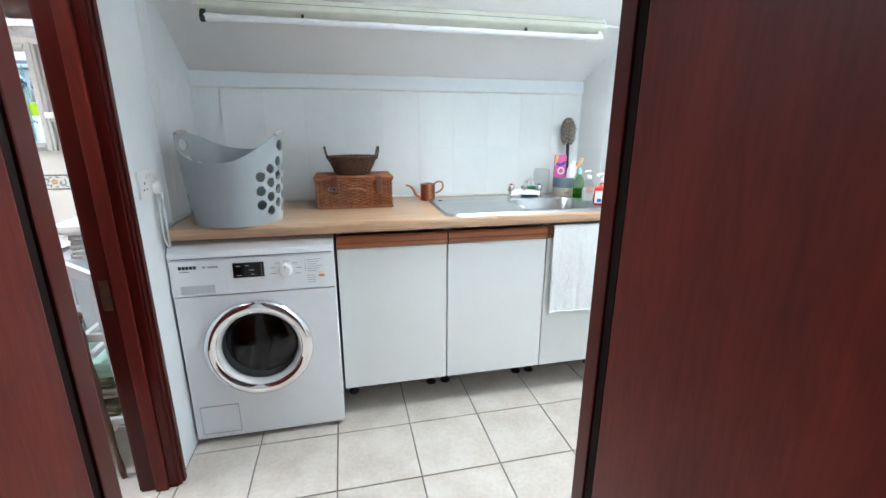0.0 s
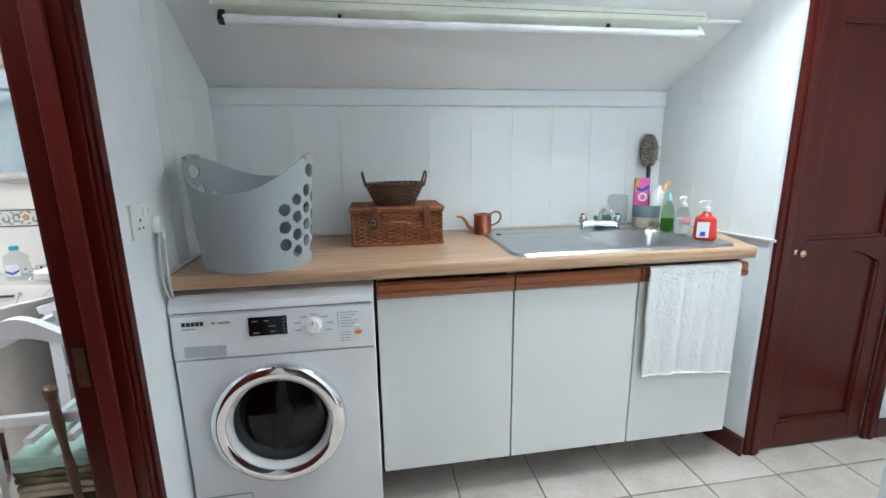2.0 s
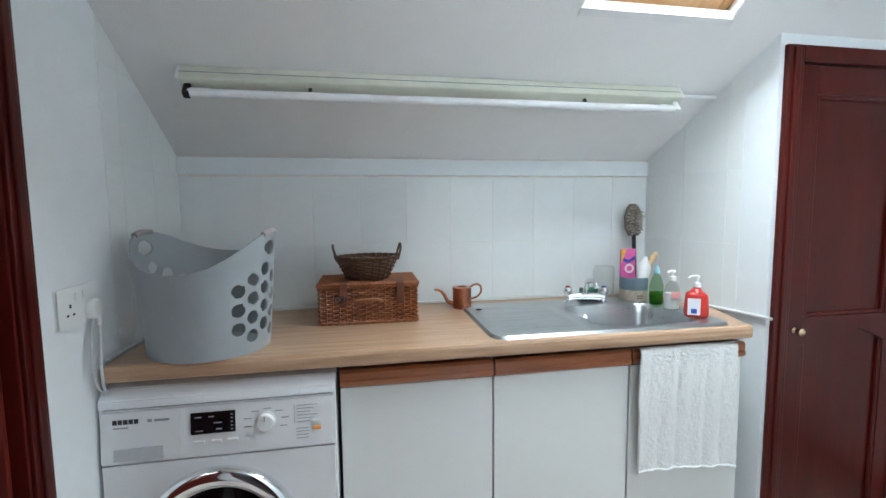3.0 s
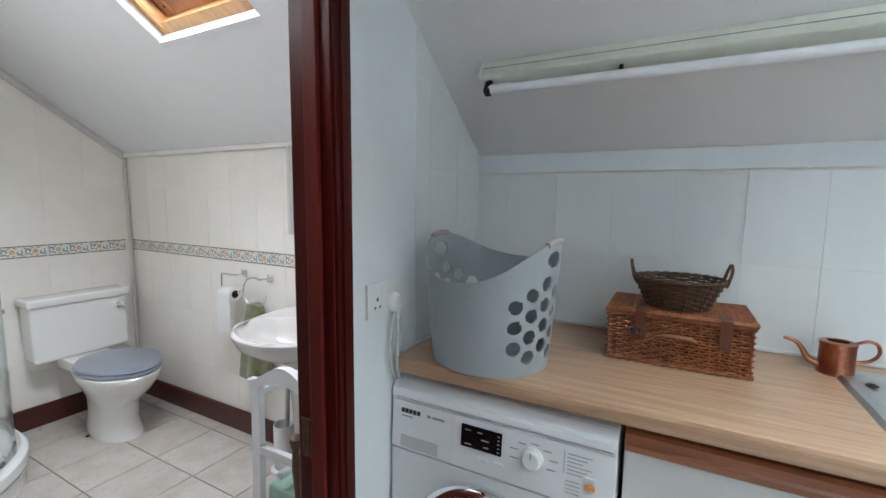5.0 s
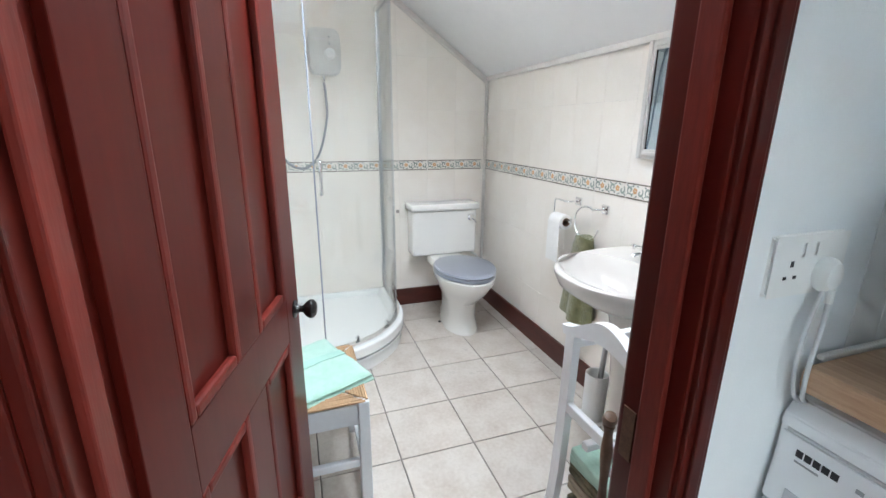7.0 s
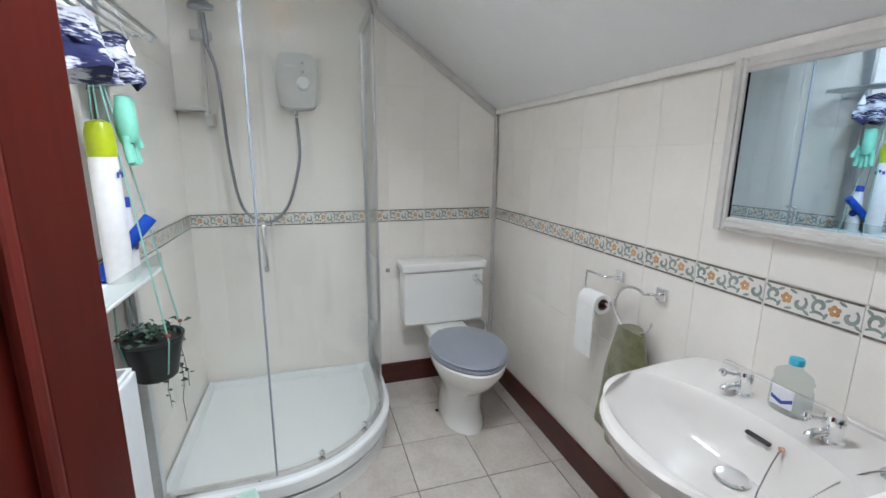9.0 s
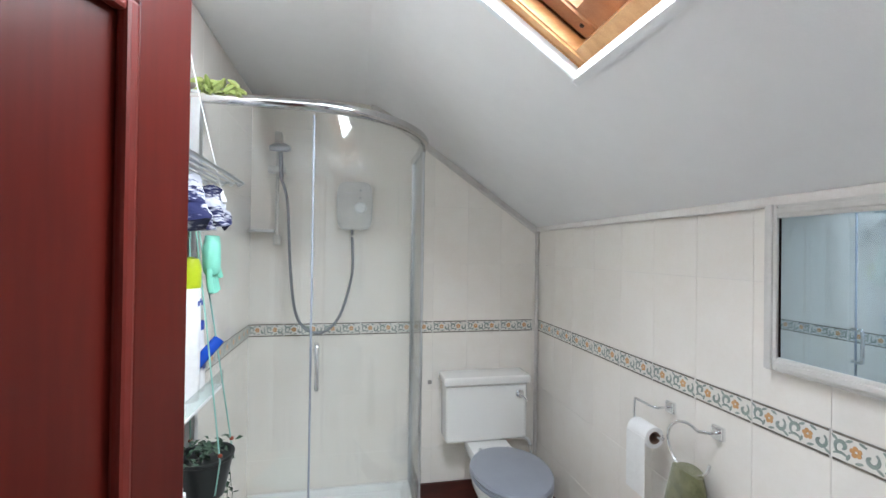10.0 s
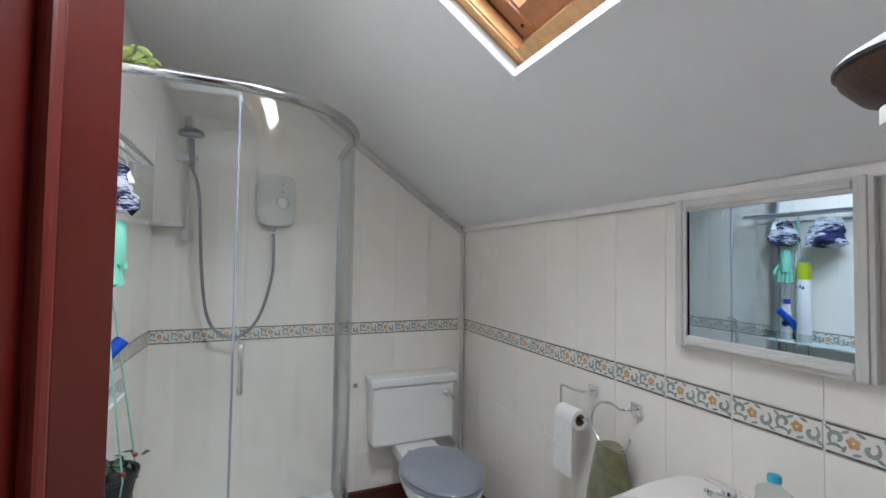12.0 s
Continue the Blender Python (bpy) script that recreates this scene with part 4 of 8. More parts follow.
def cabinet(x0, x1, label):
    root = thing("base_cabinet", ((x0 + x1) / 2, 1.80, 0.10), label, "cabinet", "kitchen units under the worktop")
    o = root.matrix_basis.inverted()
    bm = bmesh.new()
    solid(bm, x0, 1.822, 0.14, x0 + 0.016, 2.30, 0.858, 0, o), solid(bm, x1 - 0.016, 1.822, 0.14, x1, 2.30, 0.858, 0, o)
    solid(bm, x0 + 0.016, 1.822, 0.14, x1 - 0.016, 2.30, 0.156, 0, o), solid(bm, x0 + 0.016, 2.285, 0.156, x1 - 0.016, 2.30, 0.858, 0, o)
    part("carcass", bm, CABINET_EDGE, root)
    door = part("door", block(x0 + 0.002, 1.802, 0.142, x1 - 0.002, 1.820, 0.782, 0.0015, o), CABINET_WHITE, root, "plain white laminate door")
    # reddish grip rail along the top of the door
    prof = [(1.794, 0.786), (1.786, 0.792), (1.784, 0.805), (1.789, 0.811), (1.787, 0.830), (1.794, 0.838), (1.820, 0.838), (1.820, 0.786)]
    bm = bmesh.new()
    va, vb = ([bm.verts.new((x, y, z)) for y, z in prof] for x in (x0 + 0.002, x1 - 0.002))
    bm.faces.new(va), bm.faces.new(vb[::-1])
    for i in range(8):
        bm.faces.new((va[i], va[(i + 1) % 8], vb[(i + 1) % 8], vb[i]))
    bmesh.ops.transform(bm, matrix=o, verts=bm.verts)
    part("grip_rail", bm, RAIL_WOOD, door, "reddish wooden grip rail")
    for x in (x0 + 0.036, x1 - 0.036):
        for y in (1.99, 2.24):
            part("foot", lathe([(0.024, 0), (0.026, 0.006), (0.018, 0.014), (0.018, 0.11), (0.026, 0.118), (0.026, 0.14), (0, 0.14)], 18, m=o @ pose(x, y, 0)), BLACK_PLASTIC, root, "black plastic foot")
    return root


cabinet(0.004, 0.464, "white laminate base cabinet with a reddish wooden grip rail")
cabinet(0.466, 0.926, "white laminate base cabinet with a reddish wooden grip rail")
cabinet(0.928, 1.352, "white laminate sink cabinet with a towel over its rail")


def hung_towel():
    """A thick terry towel folded over the cabinet's grip rail, with tufts and a flat woven band."""
    root = thing("hand_towel", (1.13, 1.79, 0.84), "white terry hand towel hung over the cabinet rail", "towel")
    bm = bmesh.new()
    n, w = 100, 0.355
    path = [(1.790, 0.8440), (1.778, 0.8465), (1.7705, 0.840), (1.769, 0.82), (1.770, 0.78), (1.773, 0.70), (1.776, 0.63), (1.778, 0.56), (1.779, 0.50), (1.780, 0.45), (1.781, 0.425)]
    fine = smooth_path([(0, y, z) for y, z in path], 11)
    rows = []
    for k, p in enumerate(fine):
        s = k / (len(fine) - 1)
        row = []
        for i in range(n + 1):
            u = i / n
            x = 0.946 + w * u + 0.012 * s * (u - 0.5) - 0.006 * math.sin(s * 5) + 0.004 * noise.noise(Vector((p.z * 14, u, 2)))
            wave = 0.008 * s * math.sin(u * 13 + 1.2) + 0.004 * s * math.sin(u * 29 + s * 3)
            tuft = 0.0 if 0.84 < s < 0.885 else 0.0030 * noise.noise(Vector((x * 95, p.z * 130, 3))) + 0.0016 * noise.noise(Vector((x * 240, p.z * 240, 8)))
            curl = 0.004 if s > 0.965 else 0.0
            row.append(bm.verts.new((x, p.y - abs(wave) - tuft - curl, p.z + 0.010 * s * math.sin(u * 3.0 + 0.6) - 0.010 * s * u)))
        rows.append(row)
    for a, b in zip(rows, rows[1:]):
        for i in range(n):
            bm.faces.new((a[i], a[i + 1], b[i + 1], b[i]))
    up = bmesh.ops.extrude_face_region(bm, geom=list(bm.faces))
    for g in up["geom"]:
        if isinstance(g, bmesh.types.BMVert):
            g.co.y -= 0.007
    bmesh.ops.transform(bm, matrix=root.matrix_basis.inverted(), verts=bm.verts)
    part("cloth", bm, TERRY, root, smooth=True)
    return root


hung_towel()


def laundry_basket():
    """Soft tub with a dipping rim, two grip holes and fields of round holes at both ends."""
    root = thing("laundry_basket", (-0.362, 1.890, 0.905), "grey flexible plastic laundry basket with round holes on the worktop", "laundry basket", turn=-12)
    nth, nz = 180, 60
    r0, r1, wall_t = 0.152, 0.176, 0.005

    def rim(a):
        return 0.250 + 0.018 * math.sin(a) + 0.086 * abs(math.cos(a)) ** 2.6

    def radius(h):
        return r0 + (r1 - r0) * min(h / 0.30, 1.15) ** 0.9

    holes = []
    for side in (0.0, math.pi):
        holes.append((side, 0.290, 0.031, 0.021))
        for k, (col, count, base) in enumerate(((-0.66, 3, 0.075), (-0.40, 4, 0.050), (-0.13, 4, 0.075), (0.13, 4, 0.050), (0.40, 4, 0.075), (0.66, 3, 0.050))):
            for q in range(count):
                holes.append((side + col, base + q * 0.052, 0.0185, 0.0185))
    bm = bmesh.new()
    grid = {}
    for i in range(nth):
        a = 2 * math.pi * i / nth
        for j in range(nz + 1):
            h = rim(a) * j / nz
            grid[i, j] = [a, h]
    cell = 2 * math.pi * 0.15 / nth
    for key, (a, h) in grid.items():
        for ca, ch, ra, rb in holes:
            da = (a - ca + math.pi) % (2 * math.pi) - math.pi
            u, v = da * radius(ch), h - ch
            d = math.hypot(u / ra, v / rb)
            if d < 1e-6 or abs(d - 1) * min(ra, rb) > cell * 0.62:
                continue
            u, v = u / d, v / d
            grid[key] = [ca + u / radius(ch), ch + v]
    verts = {}
    for shell, off in ((0, 0.0), (1, -wall_t)):
        for (i, j), (a, h) in grid.items():
            r = radius(h) + off
            verts[shell, i, j] = bm.verts.new((r * math.cos(a) * 1.06, r * math.sin(a) * 0.98, h))
    present = set()
    for i in range(nth):
        for j in range(nz):
            pts = [grid[(i + di) % nth, j + dj] for di, dj in ((0, 0), (1, 0), (1, 1), (0, 1))]
            a0 = pts[0][0]
            ca_ = a0 + sum(((p[0] - a0 + math.pi) % (2 * math.pi) - math.pi) for p in pts) / 4
            ch_ = sum(p[1] for p in pts) / 4
            inside = False
            for ha, hh, ra, rb in holes:
                da = (ca_ - ha + math.pi) % (2 * math.pi) - math.pi
                if math.hypot(da * radius(hh) / ra, (ch_ - hh) / rb) < 0.985:
                    inside = True
                    break
            if not inside:
                present.add((i, j))
    for i, j in present:
        k = (i + 1) % nth
        for s in (0, 1):
            q = (verts[s, i, j], verts[s, k, j], verts[s, k, j + 1], verts[s, i, j + 1])
            try:
                bm.faces.new(q if s == 0 else q[::-1])
            except ValueError:
                pass
        for di, dj, e in ((1, 0, ((k, j), (k, j + 1))), (-1, 0, ((i, j), (i, j + 1))), (0, 1, ((i, j + 1), (k, j + 1))), (0, -1, ((i, j), (k, j)))):
            nb = ((i + di) % nth, j + dj)
            if nb not in present:
                p, q = e
                try:
                    bm.faces.new((verts[0, *p], verts[0, *q], verts[1, *q], verts[1, *p]))
                except ValueError:
                    pass
    bmesh.ops.remove_doubles(bm, verts=bm.verts, dist=0.00005)
    bmesh.ops.delete(bm, geom=[v for v in bm.verts if not v.link_faces], context="VERTS")
    part("tub", bm, BASKET_GREY, root, smooth=True)
    part("base", lathe([(0, 0), (0.120, 0), (0.127, 0.004), (0.124, 0.010), (0, 0.010)], 48, m=Matrix.Diagonal((1.06, 0.98, 1, 1))), BASKET_GREY, root, smooth=True)
    for side in (0, 180):
        pts = []
        for k in range(13):
            a = radians(side) + (k - 6) / 6 * 0.20
            h = rim(a) - 0.001
            pts.append((1.06 * (radius(h) - 0.002) * math.cos(a), 0.98 * (radius(h) - 0.002) * math.sin(a), h))
        part("grip", sweep(pts, 0.008, 10), BASKET_TAB, root, "pinkish grip sleeve", smooth=True)
    return root


laundry_basket()


def weave(bm, start, along, length, z0, z1, out, pitch=0.0075, stake=0.022, r=0.0032):
    """Flat basket work: upright stakes with strands that pass before and behind them."""
    along, out = Vector(along), Vector(out)
    n = max(2, round(length / stake))
    for k in range(n + 1):
        p = Vector(start) + along * (length * k / n)
        sweep([p + Vector((0, 0, z0)), p + Vector((0, 0, z1))], 0.003, 6, bm)
    rows = int((z1 - z0) / pitch)
    for j in range(rows):
        pts = []
        for k in range(2 * n + 1):
            s = math.sin(math.pi * (k / 2 + j + 0.0)) if k % 2 == 0 else 0
            s = (1 if (k // 2 + j) % 2 else -1) if k % 2 == 0 else 0
            pts.append(Vector(start) + along * (length * k / (2 * n)) + out * (0.0045 * s) + Vector((0, 0, z0 + pitch * (j + 0.5))))
        sweep(pts, r, 5, bm)


def wicker_hamper():
    w, d, h = 0.330, 0.205, 0.128
    root = thing("wicker_hamper", (0.094, 2.155, 0.905), "red-brown woven wicker hamper with leather straps and a hinged lid", "hamper")
    for nm, start, along, length, out in (("front_weave", (-w / 2, -d / 2, 0), (1, 0, 0), w, (0, -1, 0)), ("back_weave", (-w / 2, d / 2, 0), (1, 0, 0), w, (0, 1, 0)),
                                          ("side_weave", (-w / 2, -d / 2, 0), (0, 1, 0), d, (-1, 0, 0)), ("side_weave", (w / 2, -d / 2, 0), (0, 1, 0), d, (1, 0, 0))):
        bm = bmesh.new()
        weave(bm, start, along, length, 0.008, h, out)
        part(nm, bm, WICKER, root)
    part("liner", block(-w / 2 + 0.008, -d / 2 + 0.008, 0.002, w / 2 - 0.008, d / 2 - 0.008, h - 0.004), material("hamper_inside", (0.06, 0.022, 0.012), 0.9), root)
    for z in (0.006, h + 0.002):
        bm = bmesh.new()
        for ph in (0, math.pi):
            c = [(-w / 2, -d / 2), (w / 2, -d / 2), (w / 2, d / 2), (-w / 2, d / 2)]
            pts = []
            for k in range(4):
                p, q = Vector((*c[k], 0)), Vector((*c[(k + 1) % 4], 0))
                m = round((q - p).length / 0.006)
                for i in range(m):
                    t = (len(pts)) * 0.9 + ph
                    nrm = (q - p).normalized().cross(Vector((0, 0, 1)))
                    pts.append(p + (q - p) * i / m + nrm * (0.004 + 0.003 * math.cos(t)) + Vector((0, 0, z + 0.003 * math.sin(t))))
            sweep(pts, 0.0032, 5, bm, closed=True)
        part("border_braid", bm, WICKER, root)
    # lid: woven sheet lying flat with its own braid
    lid = bmesh.new()
    n = 14
    for k in range(n + 1):
        y = -d / 2 - 0.004 + (d + 0.008) * k / n
        sweep([(-w / 2 - 0.006, y, h + 0.012), (w / 2 + 0.006, y, h + 0.012)], 0.003, 5, lid)
    for j in range(46):
        x = -w / 2 - 0.004 + (w + 0.008) * j / 45
        sweep([(x, -d / 2 - 0.004 + (d + 0.008) * k / n, h + 0.012 + 0.004 * (1 if (k + j) % 2 else -1)) for k in range(n + 1)], 0.0034, 5, lid)
    lid_ob = part("lid", lid, WICKER, root)
    bm = bmesh.new()
    c = [(-w / 2 - 0.007, -d / 2 - 0.007), (w / 2 + 0.007, -d / 2 - 0.007), (w / 2 + 0.007, d / 2 + 0.007), (-w / 2 - 0.007, d / 2 + 0.007)]
    sweep([(x, y, h + 0.011) for x, y in c], 0.0065, 6, bm, closed=True)
    part("lid_edge", bm, WICKER, lid_ob)
    for x in (-0.085, 0.108):
        strap = part("strap", block(x - 0.013, -d / 2 - 0.0125, 0.068, x + 0.013, -d / 2 - 0.010, h + 0.016, 0.001), LEATHER, root, "brown leather strap")
        part("strap_top", block(x - 0.013, -d / 2 - 0.011, h + 0.017, x + 0.013, -d / 2 + 0.05, h + 0.0195, 0.001), LEATHER, strap)
    bm = bmesh.new()
    for a in ((-0.016, 0.082, -0.0125, 0.100), (0.0125, 0.082, 0.016, 0.100), (-0.0125, 0.0965, 0.0125, 0.100), (-0.0125, 0.082, 0.0125, 0.0855), (-0.0015, 0.082, 0.0015, 0.100)):
        solid(bm, a[0] - 0.097, -d / 2 - 0.016, a[1], a[2] - 0.097, -d / 2 - 0.013, a[3])
    part("buckle", bm, CHROME, root, "steel buckle")
    part("handle", sweep(smooth_path([(-0.045, -d / 2 - 0.008, 0.078), (-0.03, -d / 2 - 0.024, 0.088), (0.0, -d / 2 - 0.030, 0.091), (0.03, -d / 2 - 0.024, 0.088), (0.045, -d / 2 - 0.008, 0.078)]), 0.0055, 8), material("pale_cane", (0.32, 0.14, 0.065), 0.45), root, "pale cane handle")
    return root


wicker_hamper()


def wicker_bowl():
    root = thing("wicker_bowl", (0.092, 2.135, 1.053), "small dark brown wicker bowl basket with two hoop handles", "basket", turn=4)
    bm = bmesh.new()
    n, h = 22, 0.078

    def ring(z):
        t = z / h
        return (0.072 + 0.038 * t, 0.056 + 0.030 * t)

    for k in range(n):
        a = 2 * math.pi * k / n
        sweep([(ring(z)[0] * math.cos(a), ring(z)[1] * math.sin(a), z) for z in (0.0, h * 0.5, h)], 0.0028, 5, bm)
    part("stakes", bm, WICKER_DARK, root)
    bm = bmesh.new()
    for j in range(11):
        z = 0.003 + j * 0.0068
        rx, ry = ring(z)
        pts = []
        for k in range(2 * n):
            a = math.pi * k / n
            s = (1 if (k // 2 + j) % 2 else -1) if k % 2 == 0 else 0
            pts.append(((rx + 0.004 * s) * math.cos(a), (ry + 0.004 * s) * math.sin(a), z))
        sweep(pts, 0.0035, 5, bm, closed=True)
    part("weave", bm, WICKER_DARK, root)
    bm = bmesh.new()
    for ph in (0, math.pi):
        sweep([((0.112 + 0.003 * math.cos(k * 0.9 + ph)) * math.cos(2 * math.pi * k / 90), (0.088 + 0.003 * math.cos(k * 0.9 + ph)) * math.sin(2 * math.pi * k / 90), h + 0.003 * math.sin(k * 0.9 + ph)) for k in range(90)], 0.0034, 5, bm, closed=True)
    part("rim_braid", bm, WICKER_DARK, root)
    part("base", lathe([(0, 0.002), (0.072, 0.002), (0.070, 0.006), (0, 0.006)], 28, squash=(1, 0.78)), WICKER_DARK, root)
    for s in (-1, 1):
        bm = bmesh.new()
        for ph in (0, 2.1, 4.2):
            base = smooth_path([(s * 0.108, -0.030, h - 0.01), (s * 0.118, -0.026, h + 0.028), (s * 0.120, 0, h + 0.044), (s * 0.118, 0.026, h + 0.028), (s * 0.108, 0.030, h - 0.01)], 9)
            sweep([p + Vector((0.002 * math.cos(i + ph), 0, 0.002 * math.sin(i + ph))) for i, p in enumerate(base)], 0.0026, 5, bm)
        part("handle", bm, WICKER_DARK, root)
    return root


wicker_bowl()


def watering_can():
    root = thing("watering_can", (0.462, 2.225, 0.905), "small copper watering can with a thin curved spout", "watering can")
    part("body", lathe([(0, 0), (0.037, 0), (0.039, 0.003), (0.037, 0.006), (0.037, 0.076), (0.0385, 0.079), (0.0385, 0.083), (0.030, 0.085), (0.024, 0.086), (0.022, 0.085), (0.020, 0.06), (0, 0.055)], 36), COPPER, root, smooth=True)
    part("spout", sweep(smooth_path([(-0.034, 0, 0.018), (-0.058, 0, 0.030), (-0.072, 0, 0.055), (-0.088, 0, 0.072), (-0.112, 0, 0.078)]), 0.006, 10, taper=lambda t: 0.0095 - 0.0055 * t), COPPER, root, smooth=True)
    part("handle", sweep(smooth_path([(0.030, 0, 0.080), (0.055, 0, 0.092), (0.075, 0, 0.086), (0.079, 0, 0.062), (0.062, 0, 0.042), (0.036, 0, 0.034)]), 0.0042, 8), COPPER, root, smooth=True)


watering_can()


# sink-side clutter
jar = thing("glass_jar", (1.105, 2.268, 0.906), "upturned clear glass jar beside the tap", "jar")
part("glass", lathe([(0.036, 0), (0.036, 0.015), (0.044, 0.03), (0.045, 0.125), (0.038, 0.142), (0, 0.146), (0, 0.143), (0.036, 0.139), (0.042, 0.123), (0.041, 0.032), (0.033, 0.017), (0.033, 0)], 32), GLASS, jar, smooth=True)
sponge = thing("sponge_dish", (1.015, 2.232, 0.912), "black dish with a green scouring sponge behind the tap", "sponge dish")
part("dish", block(-0.04, -0.022, 0, 0.04, 0.022, 0.030, 0.008), BLACK_PLASTIC, sponge)
part("sponge", block(-0.036, -0.018, 0.030, 0.036, 0.018, 0.050, 0.006), material("green_sponge", (0.05, 0.17, 0.10), 0.95, bump=0.8), sponge, "dark green sponge")
pot = thing("utensil_pot", (1.196, 2.190, 0.912), "blue-grey stoneware pot holding brushes and packets", "pot")
part("base_band", lathe([(0, 0), (0.052, 0), (0.055, 0.004), (0.055, 0.046), (0.0, 0.046)], 36), STONE_BARE, pot, "bare speckled clay base", smooth=True)
part("glazed_body", lathe([(0.0555, 0.046), (0.0565, 0.05), (0.0565, 0.094), (0.054, 0.098), (0.050, 0.096), (0.048, 0.05), (0, 0.048)], 36), STONEWARE, pot, smooth=True)
for k in range(6):
    a = radians(-105 + 9 * (k % 3))
    part("flower_dot", lathe([(0, 0), (0.0035, 0), (0.003, 0.001), (0, 0.001)], 8, m=pose(0.0553 * math.cos(a), 0.0553 * math.sin(a), 0.014 + 0.010 * (k // 3), 90, 0, math.degrees(a) + 90)), DARK_PRINT, pot)
pk = thing("cleaning_packet", (1.180, 2.212, 0.960), "pink and yellow cleaning packet standing in the pot", "packet", turn=-6)
part("wrapper", block(-0.032, -0.007, 0, 0.032, 0.007, 0.165, 0.004), PINK, pk)
part("yellow_corner", plate([(-0.0315, 0.163), (-0.0315, 0.10), (-0.010, 0.163)], 0.0075, 0.0085, m=pose(0, 0, 0, 90)), YELLOW, pk)
part("blue_swoosh", plate([(-0.028, 0.128), (0.0, 0.118), (0.028, 0.136), (0.026, 0.118), (-0.002, 0.104), (-0.028, 0.116)], 0.0075, 0.0085, m=pose(0, 0, 0, 90)), BLUE_PRINT, pk)
part("white_mark", lathe([(0.012, 0), (0.020, 0), (0.020, 0.001), (0.012, 0.001), (0.012, 0)], 20, m=pose(0.004, -0.0072, 0.082, 90)), WHITE_SOFT, pk)
bl = thing("cleaning_bottle", (1.216, 2.168, 0.962), "small white plastic bottle leaning in the pot", "bottle", turn=0)
part("body", lathe([(0, 0), (0.020, 0), (0.022, 0.03), (0.026, 0.085), (0.020, 0.105), (0.011, 0.118), (0.009, 0.132), (0, 0.134)], 20, m=pose(0, 0, 0, 0, 8)), WHITE_SOFT, bl, smooth=True)
wb = thing("washing_up_brush", (1.230, 2.182, 0.962), "orange-handled washing-up brush in the pot", "brush")
part("handle", sweep(smooth_path([(0, 0, 0), (0.012, 0, 0.06), (0.022, -0.004, 0.10)]), 0.006, 8), ORANGE, wb, smooth=True)
part("head", lathe([(0, 0), (0.010, 0.002), (0.013, 0.03), (0.011, 0.055), (0.004, 0.064), (0, 0.065)], 14, m=pose(0.024, -0.004, 0.095, 0, 35)), material("pale_bristle", (0.72, 0.50, 0.28), 0.85, bump=0.6, bump_scale=300), wb, "pale bristle head")
sb = thing("scrubbing_brush", (1.262, 2.275, 0.912), "worn black-handled scrubbing brush upright in the corner", "brush")
part("handle", sweep(smooth_path([(0, 0, 0.0), (0, 0.01, 0.12), (0, 0.022, 0.27)]), 0.009, 10), BLACK_PLASTIC, sb, smooth=True)
head = plate([(-0.022, 0.0), (0.022, 0.0), (0.040, 0.035), (0.041, 0.085), (0.030, 0.122), (0.012, 0.142), (-0.012, 0.142), (-0.030, 0.122), (-0.041, 0.085), (-0.040, 0.035)], -0.010, 0.0, m=pose(0, 0.018, 0.262, 86))
part("head", head, material("brush_back", (0.20, 0.17, 0.14), 0.7), sb)
bm = bmesh.new()
rnd = random.Random(8)
for k in range(170):
    u, v = rnd.uniform(-0.036, 0.036), rnd.uniform(0.004, 0.136)
    if abs(u) > 0.040 * math.sin(min(math.pi * (v + 0.03) / 0.18, math.pi)) or (abs(u) < 0.006 and v < 0.11):
        continue
    p = pose(0, 0.018, 0.262, 86) @ Vector((u, v, 0.0))
    sweep([p, p + Vector((u * 0.25 + rnd.uniform(-0.003, 0.003), -0.016, rnd.uniform(-0.003, 0.003)))], 0.0024, 4, bm)
part("bristles", bm, BRISTLE, sb, "frayed grey bristles")
gb = thing("washing_up_liquid", (1.226, 2.085, 0.912), "half-full green washing-up liquid bottle", "bottle")
part("bottle", lathe([(0, 0), (0.026, 0), (0.029, 0.01), (0.029, 0.075), (0.020, 0.105), (0.011, 0.118), (0.011, 0.126), (0, 0.126)], 24, squash=(1, 0.7)), MINT_PLASTIC, gb, smooth=True)
part("liquid", lathe([(0, 0.003), (0.024, 0.003), (0.027, 0.012), (0.027, 0.050), (0, 0.050)], 24, squash=(1, 0.7)), GREEN_LIQUID, gb, "green liquid", smooth=True)
part("cap", lathe([(0.011, 0.124), (0.012, 0.128), (0.009, 0.145), (0.005, 0.15), (0.004, 0.158), (0, 0.158)], 16), material("cap_blue", (0.30, 0.55, 0.62), 0.3), gb, "pale blue cap", smooth=True)


